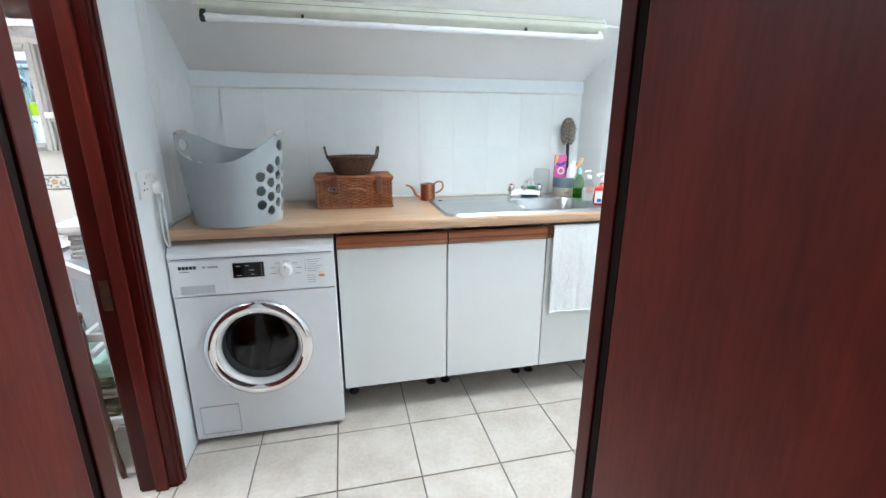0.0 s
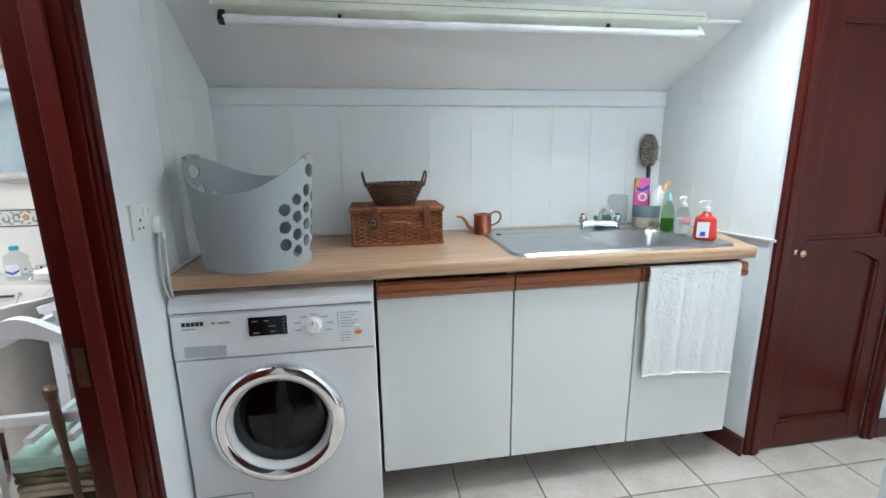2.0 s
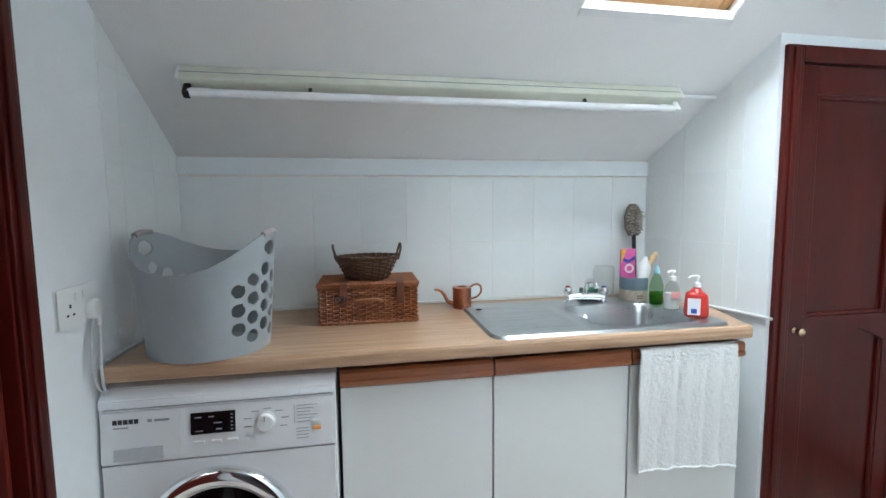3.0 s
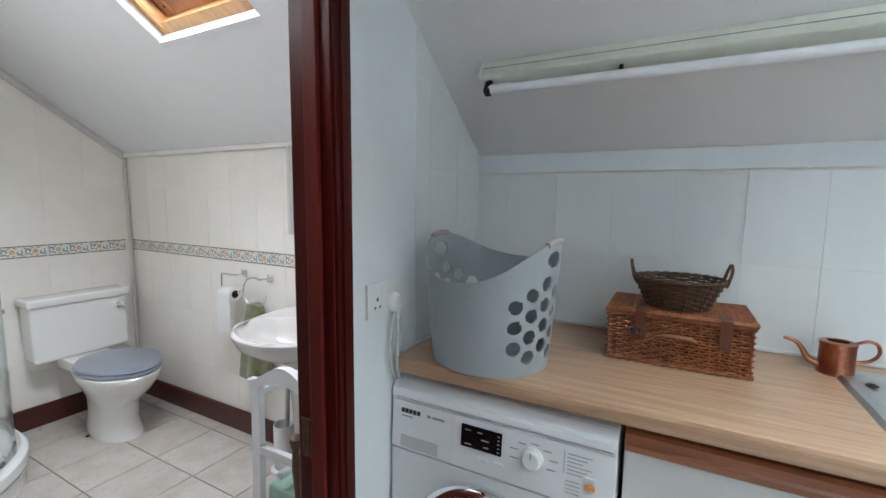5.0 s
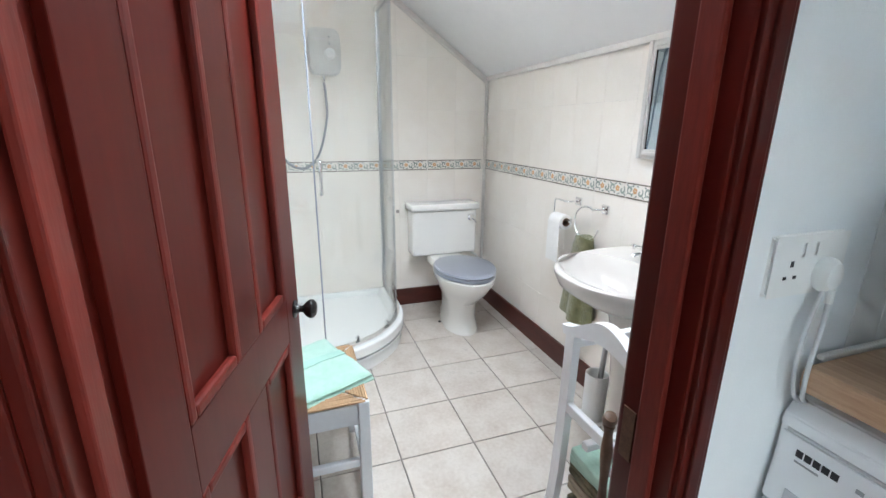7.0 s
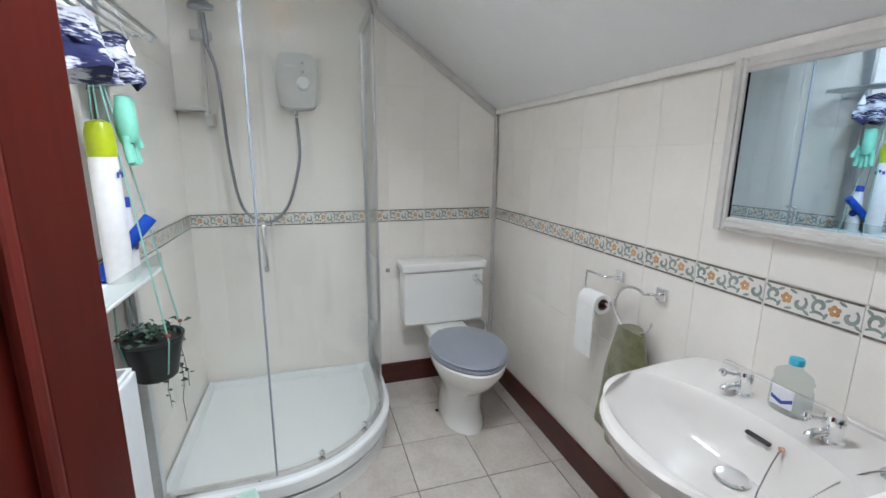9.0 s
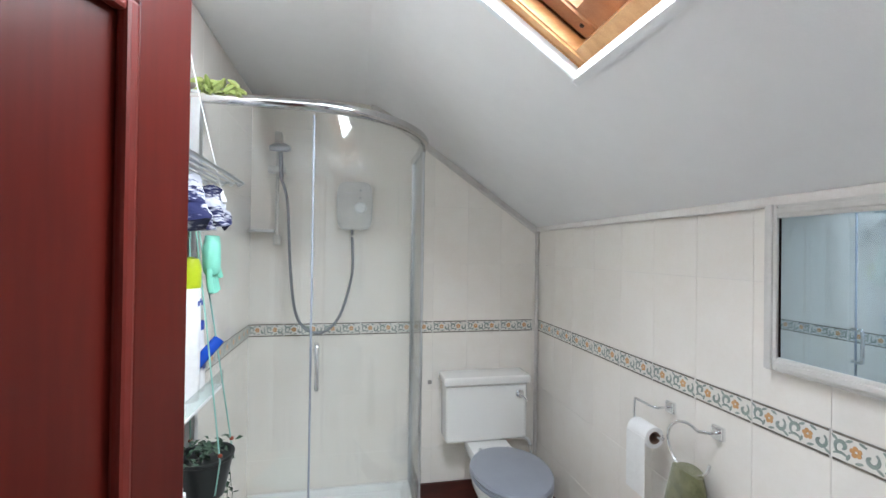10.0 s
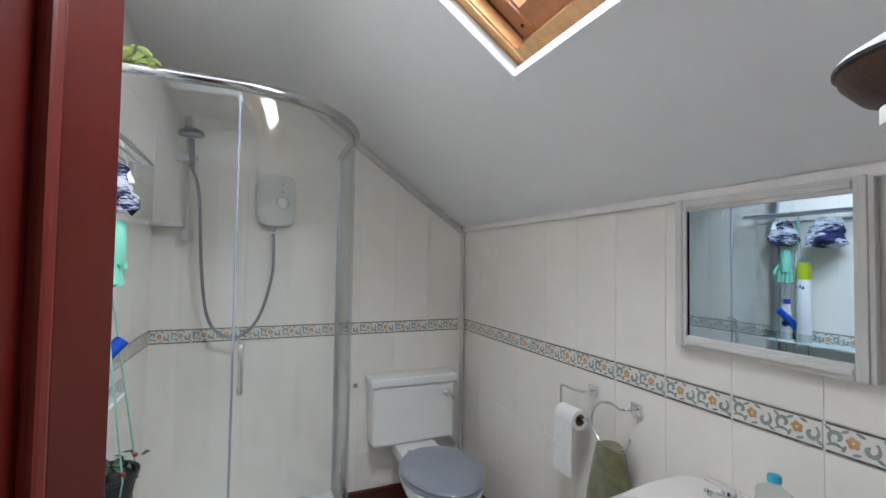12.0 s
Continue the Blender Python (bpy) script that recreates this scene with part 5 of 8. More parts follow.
def pump_bottle(name, at, body, label, pump_mat, turn, square=False):
    root = thing(name, at, label, "soap bottle", turn=turn)
    if square:
        bm = block(-0.042, -0.026, 0, 0.042, 0.026, 0.100, 0.016, segments=4)
        for v in bm.verts:
            if v.co.z > 0.06:
                k = 1 - 0.30 * ((v.co.z - 0.06) / 0.04) ** 2
                v.co.x *= k
        part("body", bm, body, root, smooth=True)
        part("neck", lathe([(0.026, 0.094), (0.018, 0.108), (0.013, 0.112), (0.013, 0.120), (0, 0.120)], 20), body, root, smooth=True)
        z = 0.118
    else:
        part("body", lathe([(0, 0), (0.032, 0), (0.034, 0.004), (0.034, 0.030), (0.031, 0.085), (0.026, 0.105), (0.014, 0.118), (0.013, 0.124), (0, 0.124)], 28, squash=(1, 0.75)), body, root, smooth=True)
        z = 0.122
    p = part("pump", lathe([(0.0145, z), (0.0145, z + 0.016), (0.006, z + 0.018), (0.005, z + 0.034), (0.010, z + 0.036), (0.010, z + 0.044), (0, z + 0.046)], 18), pump_mat, root, "white pump head", smooth=True)
    part("nozzle", sweep([(0, 0, z + 0.041), (-0.022, -0.008, z + 0.041), (-0.032, -0.011, z + 0.035)], 0.0042, 8), pump_mat, p, smooth=True)
    root.matrix_basis = root.matrix_basis @ Matrix.Scale(0.90, 4)
    return root


p1 = pump_bottle("soap_dispenser", (1.226, 1.995, 0.912), CLEAR_PLASTIC, "clear pump bottle with a pink label and white soap", WHITE_SOFT, 0)
part("soap", lathe([(0, 0.004), (0.030, 0.004), (0.032, 0.030), (0.030, 0.070), (0, 0.070)], 24, squash=(1, 0.75)), WHITE_SOFT, p1, "white liquid soap", smooth=True)
part("label", block(-0.024, -0.0268, 0.050, 0.020, -0.0255, 0.078, 0.0004), PINK_LABEL, p1, "pink label")
p2 = pump_bottle("hand_wash", (1.226, 1.872, 0.912), RED_PLASTIC, "red pump bottle with a pale label on the sink", WHITE_SOFT, -30, True)
part("label", block(-0.034, -0.0272, 0.012, 0.010, -0.0262, 0.076, 0.0004), PALE_PRINT, p2, "pale printed label")
part("label_mark", block(-0.022, -0.0278, 0.018, -0.002, -0.0272, 0.036, 0.0002), BLUE_PRINT, p2)


def tube_light():
    """Fluorescent batten on the slope, with a conduit to the side wall."""
    yc, zc = 2.036, 1.507 + 0.69 * (2.346 - 2.036)
    root = thing("tube_light", (0.393, yc, zc), "cream fluorescent batten light with a bare white tube overhead", "light fitting")
    root.matrix_basis = Matrix.Translation((0.393, yc, zc)) @ Matrix.Rotation(-math.atan(0.69), 4, "X")
    L = 0.842
    part("batten", block(-L, -0.030, -0.056, L, 0.030, 0.0, 0.006), LAMP_CASE, root)
    part("seam", block(-L + 0.004, -0.0312, -0.030, L - 0.004, -0.0300, -0.028), GREY_PRINT, root)
    for s in (-1, 1):
        part("end_cap", block(s * L - 0.006, -0.031, -0.057, s * L + 0.006, 0.031, 0.0, 0.004), WHITE_PLASTIC, root)
        part("lamp_holder", block(s * (L - 0.025) - 0.010, -0.012, -0.098, s * (L - 0.025) + 0.010, 0.012, -0.056, 0.004), BLACK_PLASTIC if s < 0 else WHITE_PLASTIC, root)
        part("tube_sleeve", lathe([(0.0145, 0), (0.0150, 0.002), (0.0150, 0.055), (0.0145, 0.057)], 18, m=pose(s * (L - 0.036), 0, -0.084, 0, -90 * s, 0)), WHITE_PLASTIC, root)
        part("clip", block(s * L * 0.55 - 0.005, -0.010, -0.072, s * L * 0.55 + 0.005, 0.010, -0.056, 0.002), BLACK_PLASTIC, root)
    part("tube", sweep([(-L + 0.03, 0, -0.084), (L - 0.03, 0, -0.084)], 0.013, 18), TUBE_GLASS, root, "unlit white tube", smooth=True)
    part("conduit", sweep([(L, 0.0, -0.016), (1.012, 0.0, -0.016)], 0.008, 10), WHITE_PLASTIC, root, "white conduit", smooth=True)


tube_light()


CABLE_GREY = material("pale_cable", (0.66, 0.68, 0.70), 0.4)


def wall_socket():
    root = thing("wall_socket", (PART_L, 1.725, 1.075), "white double wall socket with a plug pushed in", "socket")
    m = pose(0, 0, 0, 90, 0, 90)
    part("plate", block(-0.076, -0.044, 0, 0.076, 0.044, 0.009, 0.003, m), WHITE_PLASTIC, root)
    for u in (-0.038, 0.038):
        bm = bmesh.new()
        for a in ((u - 0.003, -0.001, u + 0.003, 0.008), (u - 0.014, -0.020, u - 0.007, -0.015), (u + 0.007, -0.020, u + 0.014, -0.015)):
            solid(bm, a[0], a[1], 0.0085, a[2], a[3], 0.0096, 0, m)
        part("pin_slot", bm, DARK_PRINT, root)
        part("switch", block(u * 0.35 - 0.007, 0.014, 0.0085, u * 0.35 + 0.007, 0.034, 0.013, 0.002, m), WHITE_PLASTIC, root)
    plug = thing("power_plug", (PART_L + 0.009, 1.757, 1.058), "white mains plug with its cable running down behind the machine", "plug")
    part("plug_body", lathe([(0, 0), (0.0235, 0), (0.0255, 0.004), (0.0250, 0.013), (0.019, 0.020), (0, 0.022)], 28, m=m @ Matrix.Diagonal((0.90, 1.06, 1, 1))), WHITE_PLASTIC, plug, smooth=True)
    part("cable", sweep(smooth_path([(0.018, 0, -0.024), (0.020, -0.002, -0.08), (0.022, -0.012, -0.15), (0.018, 0.000, -0.205), (0.010, 0.030, -0.225)]), 0.0036, 8), CABLE_GREY, plug, "pale grey cable", smooth=True)
    part("cable", sweep(smooth_path([(0.012, -0.006, -0.020), (0.012, -0.022, -0.08), (0.014, -0.030, -0.15), (0.012, -0.010, -0.205), (0.008, 0.026, -0.226)]), 0.0030, 8), CABLE_GREY, plug, "pale grey cable", smooth=True)
    part("cable_sleeve", sweep([(0.018, 0, -0.020), (0.019, 0, -0.042)], 0.0060, 8), WHITE_PLASTIC, plug)


wall_socket()


def folding_stand():
    """Low varnished wooden stand near the entrance, with a pale board leaning on it."""
    root = thing("wooden_stand", (1.04, 1.15, 0), "low varnished orange-brown wooden stand on the tiled floor", "stand")
    for x, y in ((0.0, 0.055), (0.36, 0.055), (0.02, -0.30), (0.38, -0.30)):
        part("post", block(x - 0.020, y - 0.020, 0, x + 0.020, y + 0.020, 0.385, 0.006), OAK_RED, root)
    for y in (0.055, -0.30):
        part("rail", block(0.02, y - 0.011, 0.285, 0.36, y + 0.011, 0.335, 0.004), OAK_RED, root)
    for x in (0.0, 0.36):
        part("rail", block(x - 0.009, -0.28, 0.285, x + 0.009, 0.035, 0.325, 0.004), OAK_RED, root)
    b = thing("pale_board", (1.065, 1.02, 0.0), "pale grey-white rounded board leaning beside the stand", "board")
    part("board", block(-0.018, -0.15, 0, 0.018, 0.08, 0.64, 0.016, segments=3), material("pale_board_paint", (0.66, 0.70, 0.73), 0.5, second=(0.58, 0.62, 0.65), scale=7), b)


folding_stand()

# ---- bathroom things ----
MINT_TERRY = material("mint_terry", (0.38, 0.58, 0.49), 0.95, second=(0.30, 0.50, 0.41), scale=40, bump=0.9, bump_scale=240, sheen=0.5)
MINT_BAND = material("mint_woven_band", (0.35, 0.56, 0.48), 0.8, second=(0.30, 0.50, 0.43), scale=60)
OLIVE_TERRY = material("olive_terry", (0.22, 0.21, 0.10), 0.95, second=(0.10, 0.10, 0.04), scale=24, bump=0.9, bump_scale=260, sheen=0.4)
RUSH = material("woven_rush", (0.46, 0.30, 0.17), 0.8, second=(0.34, 0.21, 0.11), scale=50, stretch=(1, 6, 1), bump=0.6, bump_scale=160)
GREY_WHITE = material("pale_grey_gloss", (0.66, 0.69, 0.72), 0.38, second=(0.60, 0.63, 0.66), scale=6, bump=0.05)
CANE_WOOD = material("dark_knotted_stick", (0.15, 0.075, 0.04), 0.5, second=(0.08, 0.04, 0.02), scale=16, bump=0.4)
CLOTH_MINT = material("pale_green_cloth", (0.42, 0.60, 0.50), 0.95, second=(0.34, 0.52, 0.42), scale=30, bump=0.6)
CLOTH_OLIVE = material("dark_patterned_cloth", (0.05, 0.06, 0.035), 0.95, second=(0.24, 0.20, 0.12), scale=18, bump=0.6)
CLOTH_TAN = material("tan_cloth", (0.40, 0.34, 0.25), 0.95, second=(0.30, 0.25, 0.18), scale=30, bump=0.6)
LINEN = material("white_printed_linen", (0.76, 0.75, 0.73), 0.9, second=(0.44, 0.43, 0.42), scale=22, stretch=(1, 3, 1), bump=0.4, crisp=True)
NAVY_CLOTH = material("navy_and_white_cloth", (0.50, 0.51, 0.57), 0.95, second=(0.012, 0.015, 0.065), scale=6, stretch=(0.8, 0.8, 3.2), bump=0.5, crisp=True)
PAPER = material("toilet_paper", (0.82, 0.81, 0.79), 0.95, second=(0.78, 0.77, 0.75), scale=30, bump=0.4)
CARDBOARD = material("cardboard_core", (0.22, 0.13, 0.09), 0.9)
LIME = material("lime_cap", (0.50, 0.60, 0.02), 0.3)
ROYAL = material("royal_blue_plastic", (0.01, 0.075, 0.48), 0.25)
MINT_RUBBER = material("mint_rubber", (0.24, 0.66, 0.50), 0.5)
POT_BLACK = material("black_plant_pot", (0.018, 0.020, 0.020), 0.4)
LEAF = material("dark_trailing_leaf", (0.035, 0.075, 0.045), 0.5, second=(0.08, 0.12, 0.08), scale=30)
LEAF_PALE = material("pale_succulent_leaf", (0.42, 0.48, 0.16), 0.5, second=(0.28, 0.36, 0.10), scale=20)
STRING = material("mint_macrame", (0.28, 0.52, 0.45), 0.8)
BEAD = material("red_brown_bead", (0.28, 0.06, 0.03), 0.4)
TRIM_GREY = material("grey_corner_trim", (0.68, 0.645, 0.605), 0.5, second=(0.60, 0.565, 0.53), scale=20)
CHALK = material("chalky_shelf_paint", (0.80, 0.765, 0.73), 0.6, second=(0.70, 0.65, 0.61), scale=12, bump=0.1)
TUREEN = material("dark_wooden_bowl", (0.11, 0.045, 0.028), 0.5, second=(0.045, 0.022, 0.016), scale=14, bump=0.3)
BOX_WOOD = material("small_wooden_box", (0.46, 0.24, 0.12), 0.5, scale=9)
SPOT_GLASS = material("warm_lamp_glass", (0.85, 0.72, 0.50), 0.3)
BORDER_GROUND = material("border_tile_glaze", (0.80, 0.77, 0.72), 0.2, second=(0.76, 0.72, 0.66), scale=8)
SCROLL_GREEN = material("grey_green_glaze", (0.20, 0.25, 0.22), 0.3, second=(0.36, 0.40, 0.36), scale=20)
FLOWER = material("orange_glaze", (0.66, 0.40, 0.20), 0.3, second=(0.55, 0.25, 0.08), scale=20)
BORDER_LINE = material("dark_border_line", (0.09, 0.075, 0.06), 0.4, second=(0.26, 0.23, 0.18), scale=40)

SHARED = {}


def ribbon(points, width, z0, z1, bm):
    """A flat band of given half widths along points in the plane."""
    ps = [Vector((x, y, 0)) for x, y in points]
    lo, hi = [], []
    for i, p in enumerate(ps):
        d = (ps[min(i + 1, len(ps) - 1)] - ps[max(i - 1, 0)]).normalized()
        n = Vector((-d.y, d.x, 0))
        w = width * (0.35 + 0.65 * math.sin(math.pi * min(max(i / (len(ps) - 1), 0.06), 0.94)))
        lo.append(p - n * w), hi.append(p + n * w)
    plate([(p.x, p.y) for p in lo + hi[::-1]], z0, z1, bm)


def border_motif(tile, squeeze):
    """Two scrolls with flowers between two dark lines, laid on a border tile."""
    if not SHARED:
        t = 0.0028
        bm = bmesh.new()
        for cx, s in ((-0.050, 1), (0.050, 1)):
            # a fat curl on either side of the flower, an acanthus tuft at one end, small leaves above and below
            ribbon([(cx - 0.047 + 0.030 * k / 8, -0.017 + 0.006 * math.sin(math.pi * k / 8)) for k in range(9)], 0.0034, t, t + 0.0007, bm)
            ribbon([(cx - 0.029 + (0.0165 - 0.0011 * k) * math.cos(4.2 - 0.46 * k), 0.003 + (0.0185 - 0.0012 * k) * math.sin(4.2 - 0.46 * k)) for k in range(13)], 0.0047, t, t + 0.0009, bm)
            ribbon([(cx + 0.029 + (0.0165 - 0.0011 * k) * math.cos(1.0 - 0.46 * k), -0.002 + (0.0185 - 0.0012 * k) * math.sin(1.0 - 0.46 * k)) for k in range(13)], 0.0047, t, t + 0.0008, bm)
            for lx, ly, la in ((-0.014, 0.021, 0.5), (0.013, 0.022, -0.4), (-0.044, 0.020, -0.7), (0.045, -0.020, -0.6), (0.006, -0.021, 0.3), (-0.016, -0.016, 1.2)):
                ribbon([(cx + lx + 0.008 * (k / 3 - 1) * math.cos(la), ly + 0.008 * (k / 3 - 1) * math.sin(la)) for k in range(7)], 0.0034, t, t + 0.0006, bm)
        SHARED["scroll"] = (bm, SCROLL_GREEN)
        bm = bmesh.new()
        for cx in (-0.050, 0.050):
            for k in range(5):
                a = 2 * math.pi * k / 5 + 0.5
                plate([(cx + 0.0078 * math.cos(a) + 0.0054 * math.cos(q), 0.002 + 0.0080 * math.sin(a) + 0.0058 * math.sin(q)) for q in (2 * math.pi * i / 8 for i in range(8))], t + 0.0004, t + 0.0010 + 0.0001 * k, bm)
        SHARED["flower"] = (bm, FLOWER)
        bm = bmesh.new()
        for y in (-0.0305, 0.0305):
            solid(bm, -0.0985, y - 0.0027, t, 0.0985, y + 0.0027, t + 0.0006)
        SHARED["line"] = (bm, BORDER_LINE)
        for key, (b, mat) in list(SHARED.items()):
            me = bpy.data.meshes.new(key)
            b.to_mesh(me), b.free()
            me.materials.append(mat)
            SHARED[key] = me
    for key in ("scroll", "flower", "line"):
        ob = new(key, SHARED[key])
        ob.parent = tile
        ob.matrix_basis = Matrix.Diagonal((squeeze, 1, 1, 1))


# shower enclosure: quadrant tray, plinth, bent glass, rails and posts
SX, SY, SR = FAR + 0.006, NEAR + 0.006, 0.905     # inner corner and side length
QR = 0.55


def quadrant(inset, n=18, side=SR, r=QR):
    """The outline from the far wall round the bend to the near wall, inset from the tray's edge; in world x, y."""
    s, r = side - inset, r - inset
    pts = [(SX, SY + s)]
    for k in range(n + 1):
        a = math.pi / 2 * (1 - k / n)
        pts.append((SX + s - r + r * math.cos(a), SY + s - r + r * math.sin(a)))
    pts.append((SX + s, SY))
    return pts


def band(outline_a, outline_b, z0, z1, bm=None):
    """A wall between two open outlines of equal length."""
    bm = bm or bmesh.new()
    q = [[bm.verts.new((x, y, z)) for x, y in o] for o in (outline_a, outline_b) for z in (z0, z1)]
    a0, a1, b0, b1 = q
    for i in range(len(a0) - 1):
        bm.faces.new((a0[i], a0[i + 1], a1[i + 1], a1[i])), bm.faces.new((b1[i], b1[i + 1], b0[i + 1], b0[i]))
        bm.faces.new((a1[i], a1[i + 1], b1[i + 1], b1[i])), bm.faces.new((b0[i], b0[i + 1], a0[i + 1], a0[i]))
    for i in (0, -1):
        bm.faces.new((a0[i], a1[i], b1[i], b0[i]))
    return bm


shower = thing("shower_enclosure", (SX + 0.45, SY + 0.45, 0), "quadrant shower enclosure of clear bent glass with chrome rails", "shower enclosure")
so = shower.matrix_basis.inverted()


def shower_part(name, bm, mat, parent=None, label="", smooth=True):
    bmesh.ops.transform(bm, matrix=so, verts=bm.verts)
    return part(name, bm, mat, parent or shower, label, smooth)


bm = plate(quadrant(0.016) + [(SX, SY)], 0.0, 0.10)
shower_part("plinth", bm, ACRYLIC, None, "white curved plinth panel", False)
shower_part("plinth_lip", band(quadrant(0.004), quadrant(0.02), 0.072, 0.084), ACRYLIC, None, "", False)
bm = bmesh.new()
levels = [(0.0, 0.100), (0.0, 0.146), (0.006, 0.152), (0.060, 0.152), (0.072, 0.146), (0.095, 0.118), (0.14, 0.110)]
loops = [[bm.verts.new((x, y, z)) for x, y in quadrant(i) + [(SX + (i if i < 0.06 else i * 0.35), SY + (i if i < 0.06 else i * 0.35))]] for i, z in levels]
for i, (inset, z) in enumerate(levels):
    if inset > 0.05:
        loops[i][0].co.x = loops[i][-1].co.x
        loops[i][-2].co.y = loops[i][-1].co.y
for a, b in zip(loops, loops[1:]):
    for i in range(len(a)):
        j = (i + 1) % len(a)
        bm.faces.new((a[i], a[j], b[j], b[i]))
bm.faces.new(loops[-1])
shower_part("tray", bm, ACRYLIC, None, "white acrylic shower tray")
shower_part("bottom_rail", band(quadrant(0.024), quadrant(0.052), 0.152, 0.176), CHROME, None, "chrome bottom rail")
top = sweep([(x, y, 1.966) for x, y in quadrant(0.038, 40)], 0.020, 14)
# chrome tinted darker to tone down the sky's reflection along the rail
shower_part("top_rail", top, material("darkened_rail_chrome", (0.62, 0.62, 0.62), 0.10, 1.0, second=(0.52, 0.51, 0.50), scale=9), None, "chrome curved top rail")
for end in (0, 1):
    if end == 0:
        a = (SX, SY + SR - 0.048, 0.152, SX + 0.026, SY + SR - 0.026, 1.985)
    else:
        a = (SX + SR - 0.060, SY, 0.152, SX + SR - 0.020, SY + 0.030, 1.985)
    shower_part("wall_post", block(*a, 0.004), SATIN_METAL, None, "satin aluminium wall post", False)
# fixed panes with an upright, and two sliding doors meeting in the bend
whole_o, whole_i = quadrant(0.033, 40), quadrant(0.039, 40)
for nm, i0, i1 in (("fixed_pane", 0, 4), ("fixed_pane", 39, 43)):
    ob = shower_part(nm, band(whole_o[i0:i1], whole_i[i0:i1], 0.176, 1.952), GLASS)
    ob.visible_shadow = False
din_o, din_i = quadrant(0.042, 40), quadrant(0.048, 40)
for nm, i0, i1 in (("door_pane", 3, 22), ("door_pane", 21, 40)):
    ob = shower_part(nm, band(din_o[i0:i1], din_i[i0:i1], 0.176, 1.952), GLASS, None, "bent glass sliding door")
    ob.visible_shadow = False
for idx, w in ((3, 0.005), (39, 0.0038)):
    x, y = quadrant(0.042, 40)[idx]
    shower_part("glass_edge", block(x - w, y - w, 0.178, x + w, y + w, 1.935, 0.003), SATIN_METAL if idx != 39 else material("clear_edge_seal", (0.34, 0.37, 0.42), 0.6, spec=0.2), None, "upright edge strip", False)
for idx in (8, 18, 30):
    x, y = quadrant(0.050, 40)[idx]
    shower_part("roller", lathe([(0, 0), (0.013, 0), (0.013, 0.010), (0, 0.010)], 14, m=pose(x, y, 0.19, 90, 0, 45)), CHROME)
hx, hy = quadrant(0.042, 40)[38]
nrm = Vector((hx - (SX + SR - QR), hy - (SY + SR - QR), 0)).normalized()
hp = [Vector((hx, hy, z)) + nrm * d for z, d in ((1.120, 0.0), (1.120, 0.03), (1.110, 0.045), (1.045, 0.048), (0.980, 0.045), (0.970, 0.03), (0.970, 0.0))]
shower_part("door_handle", sweep(smooth_path(hp, 5), 0.008, 12), CHROME, None, "chrome bar handle")


HEATER_WHITE = material("aged_white_plastic", (0.68, 0.67, 0.64), 0.4)
RISER_GREY = material("yellowed_grey_plastic", (0.62, 0.61, 0.57), 0.4)
HOSE_METAL = material("grey_hose_metal", (0.30, 0.31, 0.33), 0.35, 0.8)


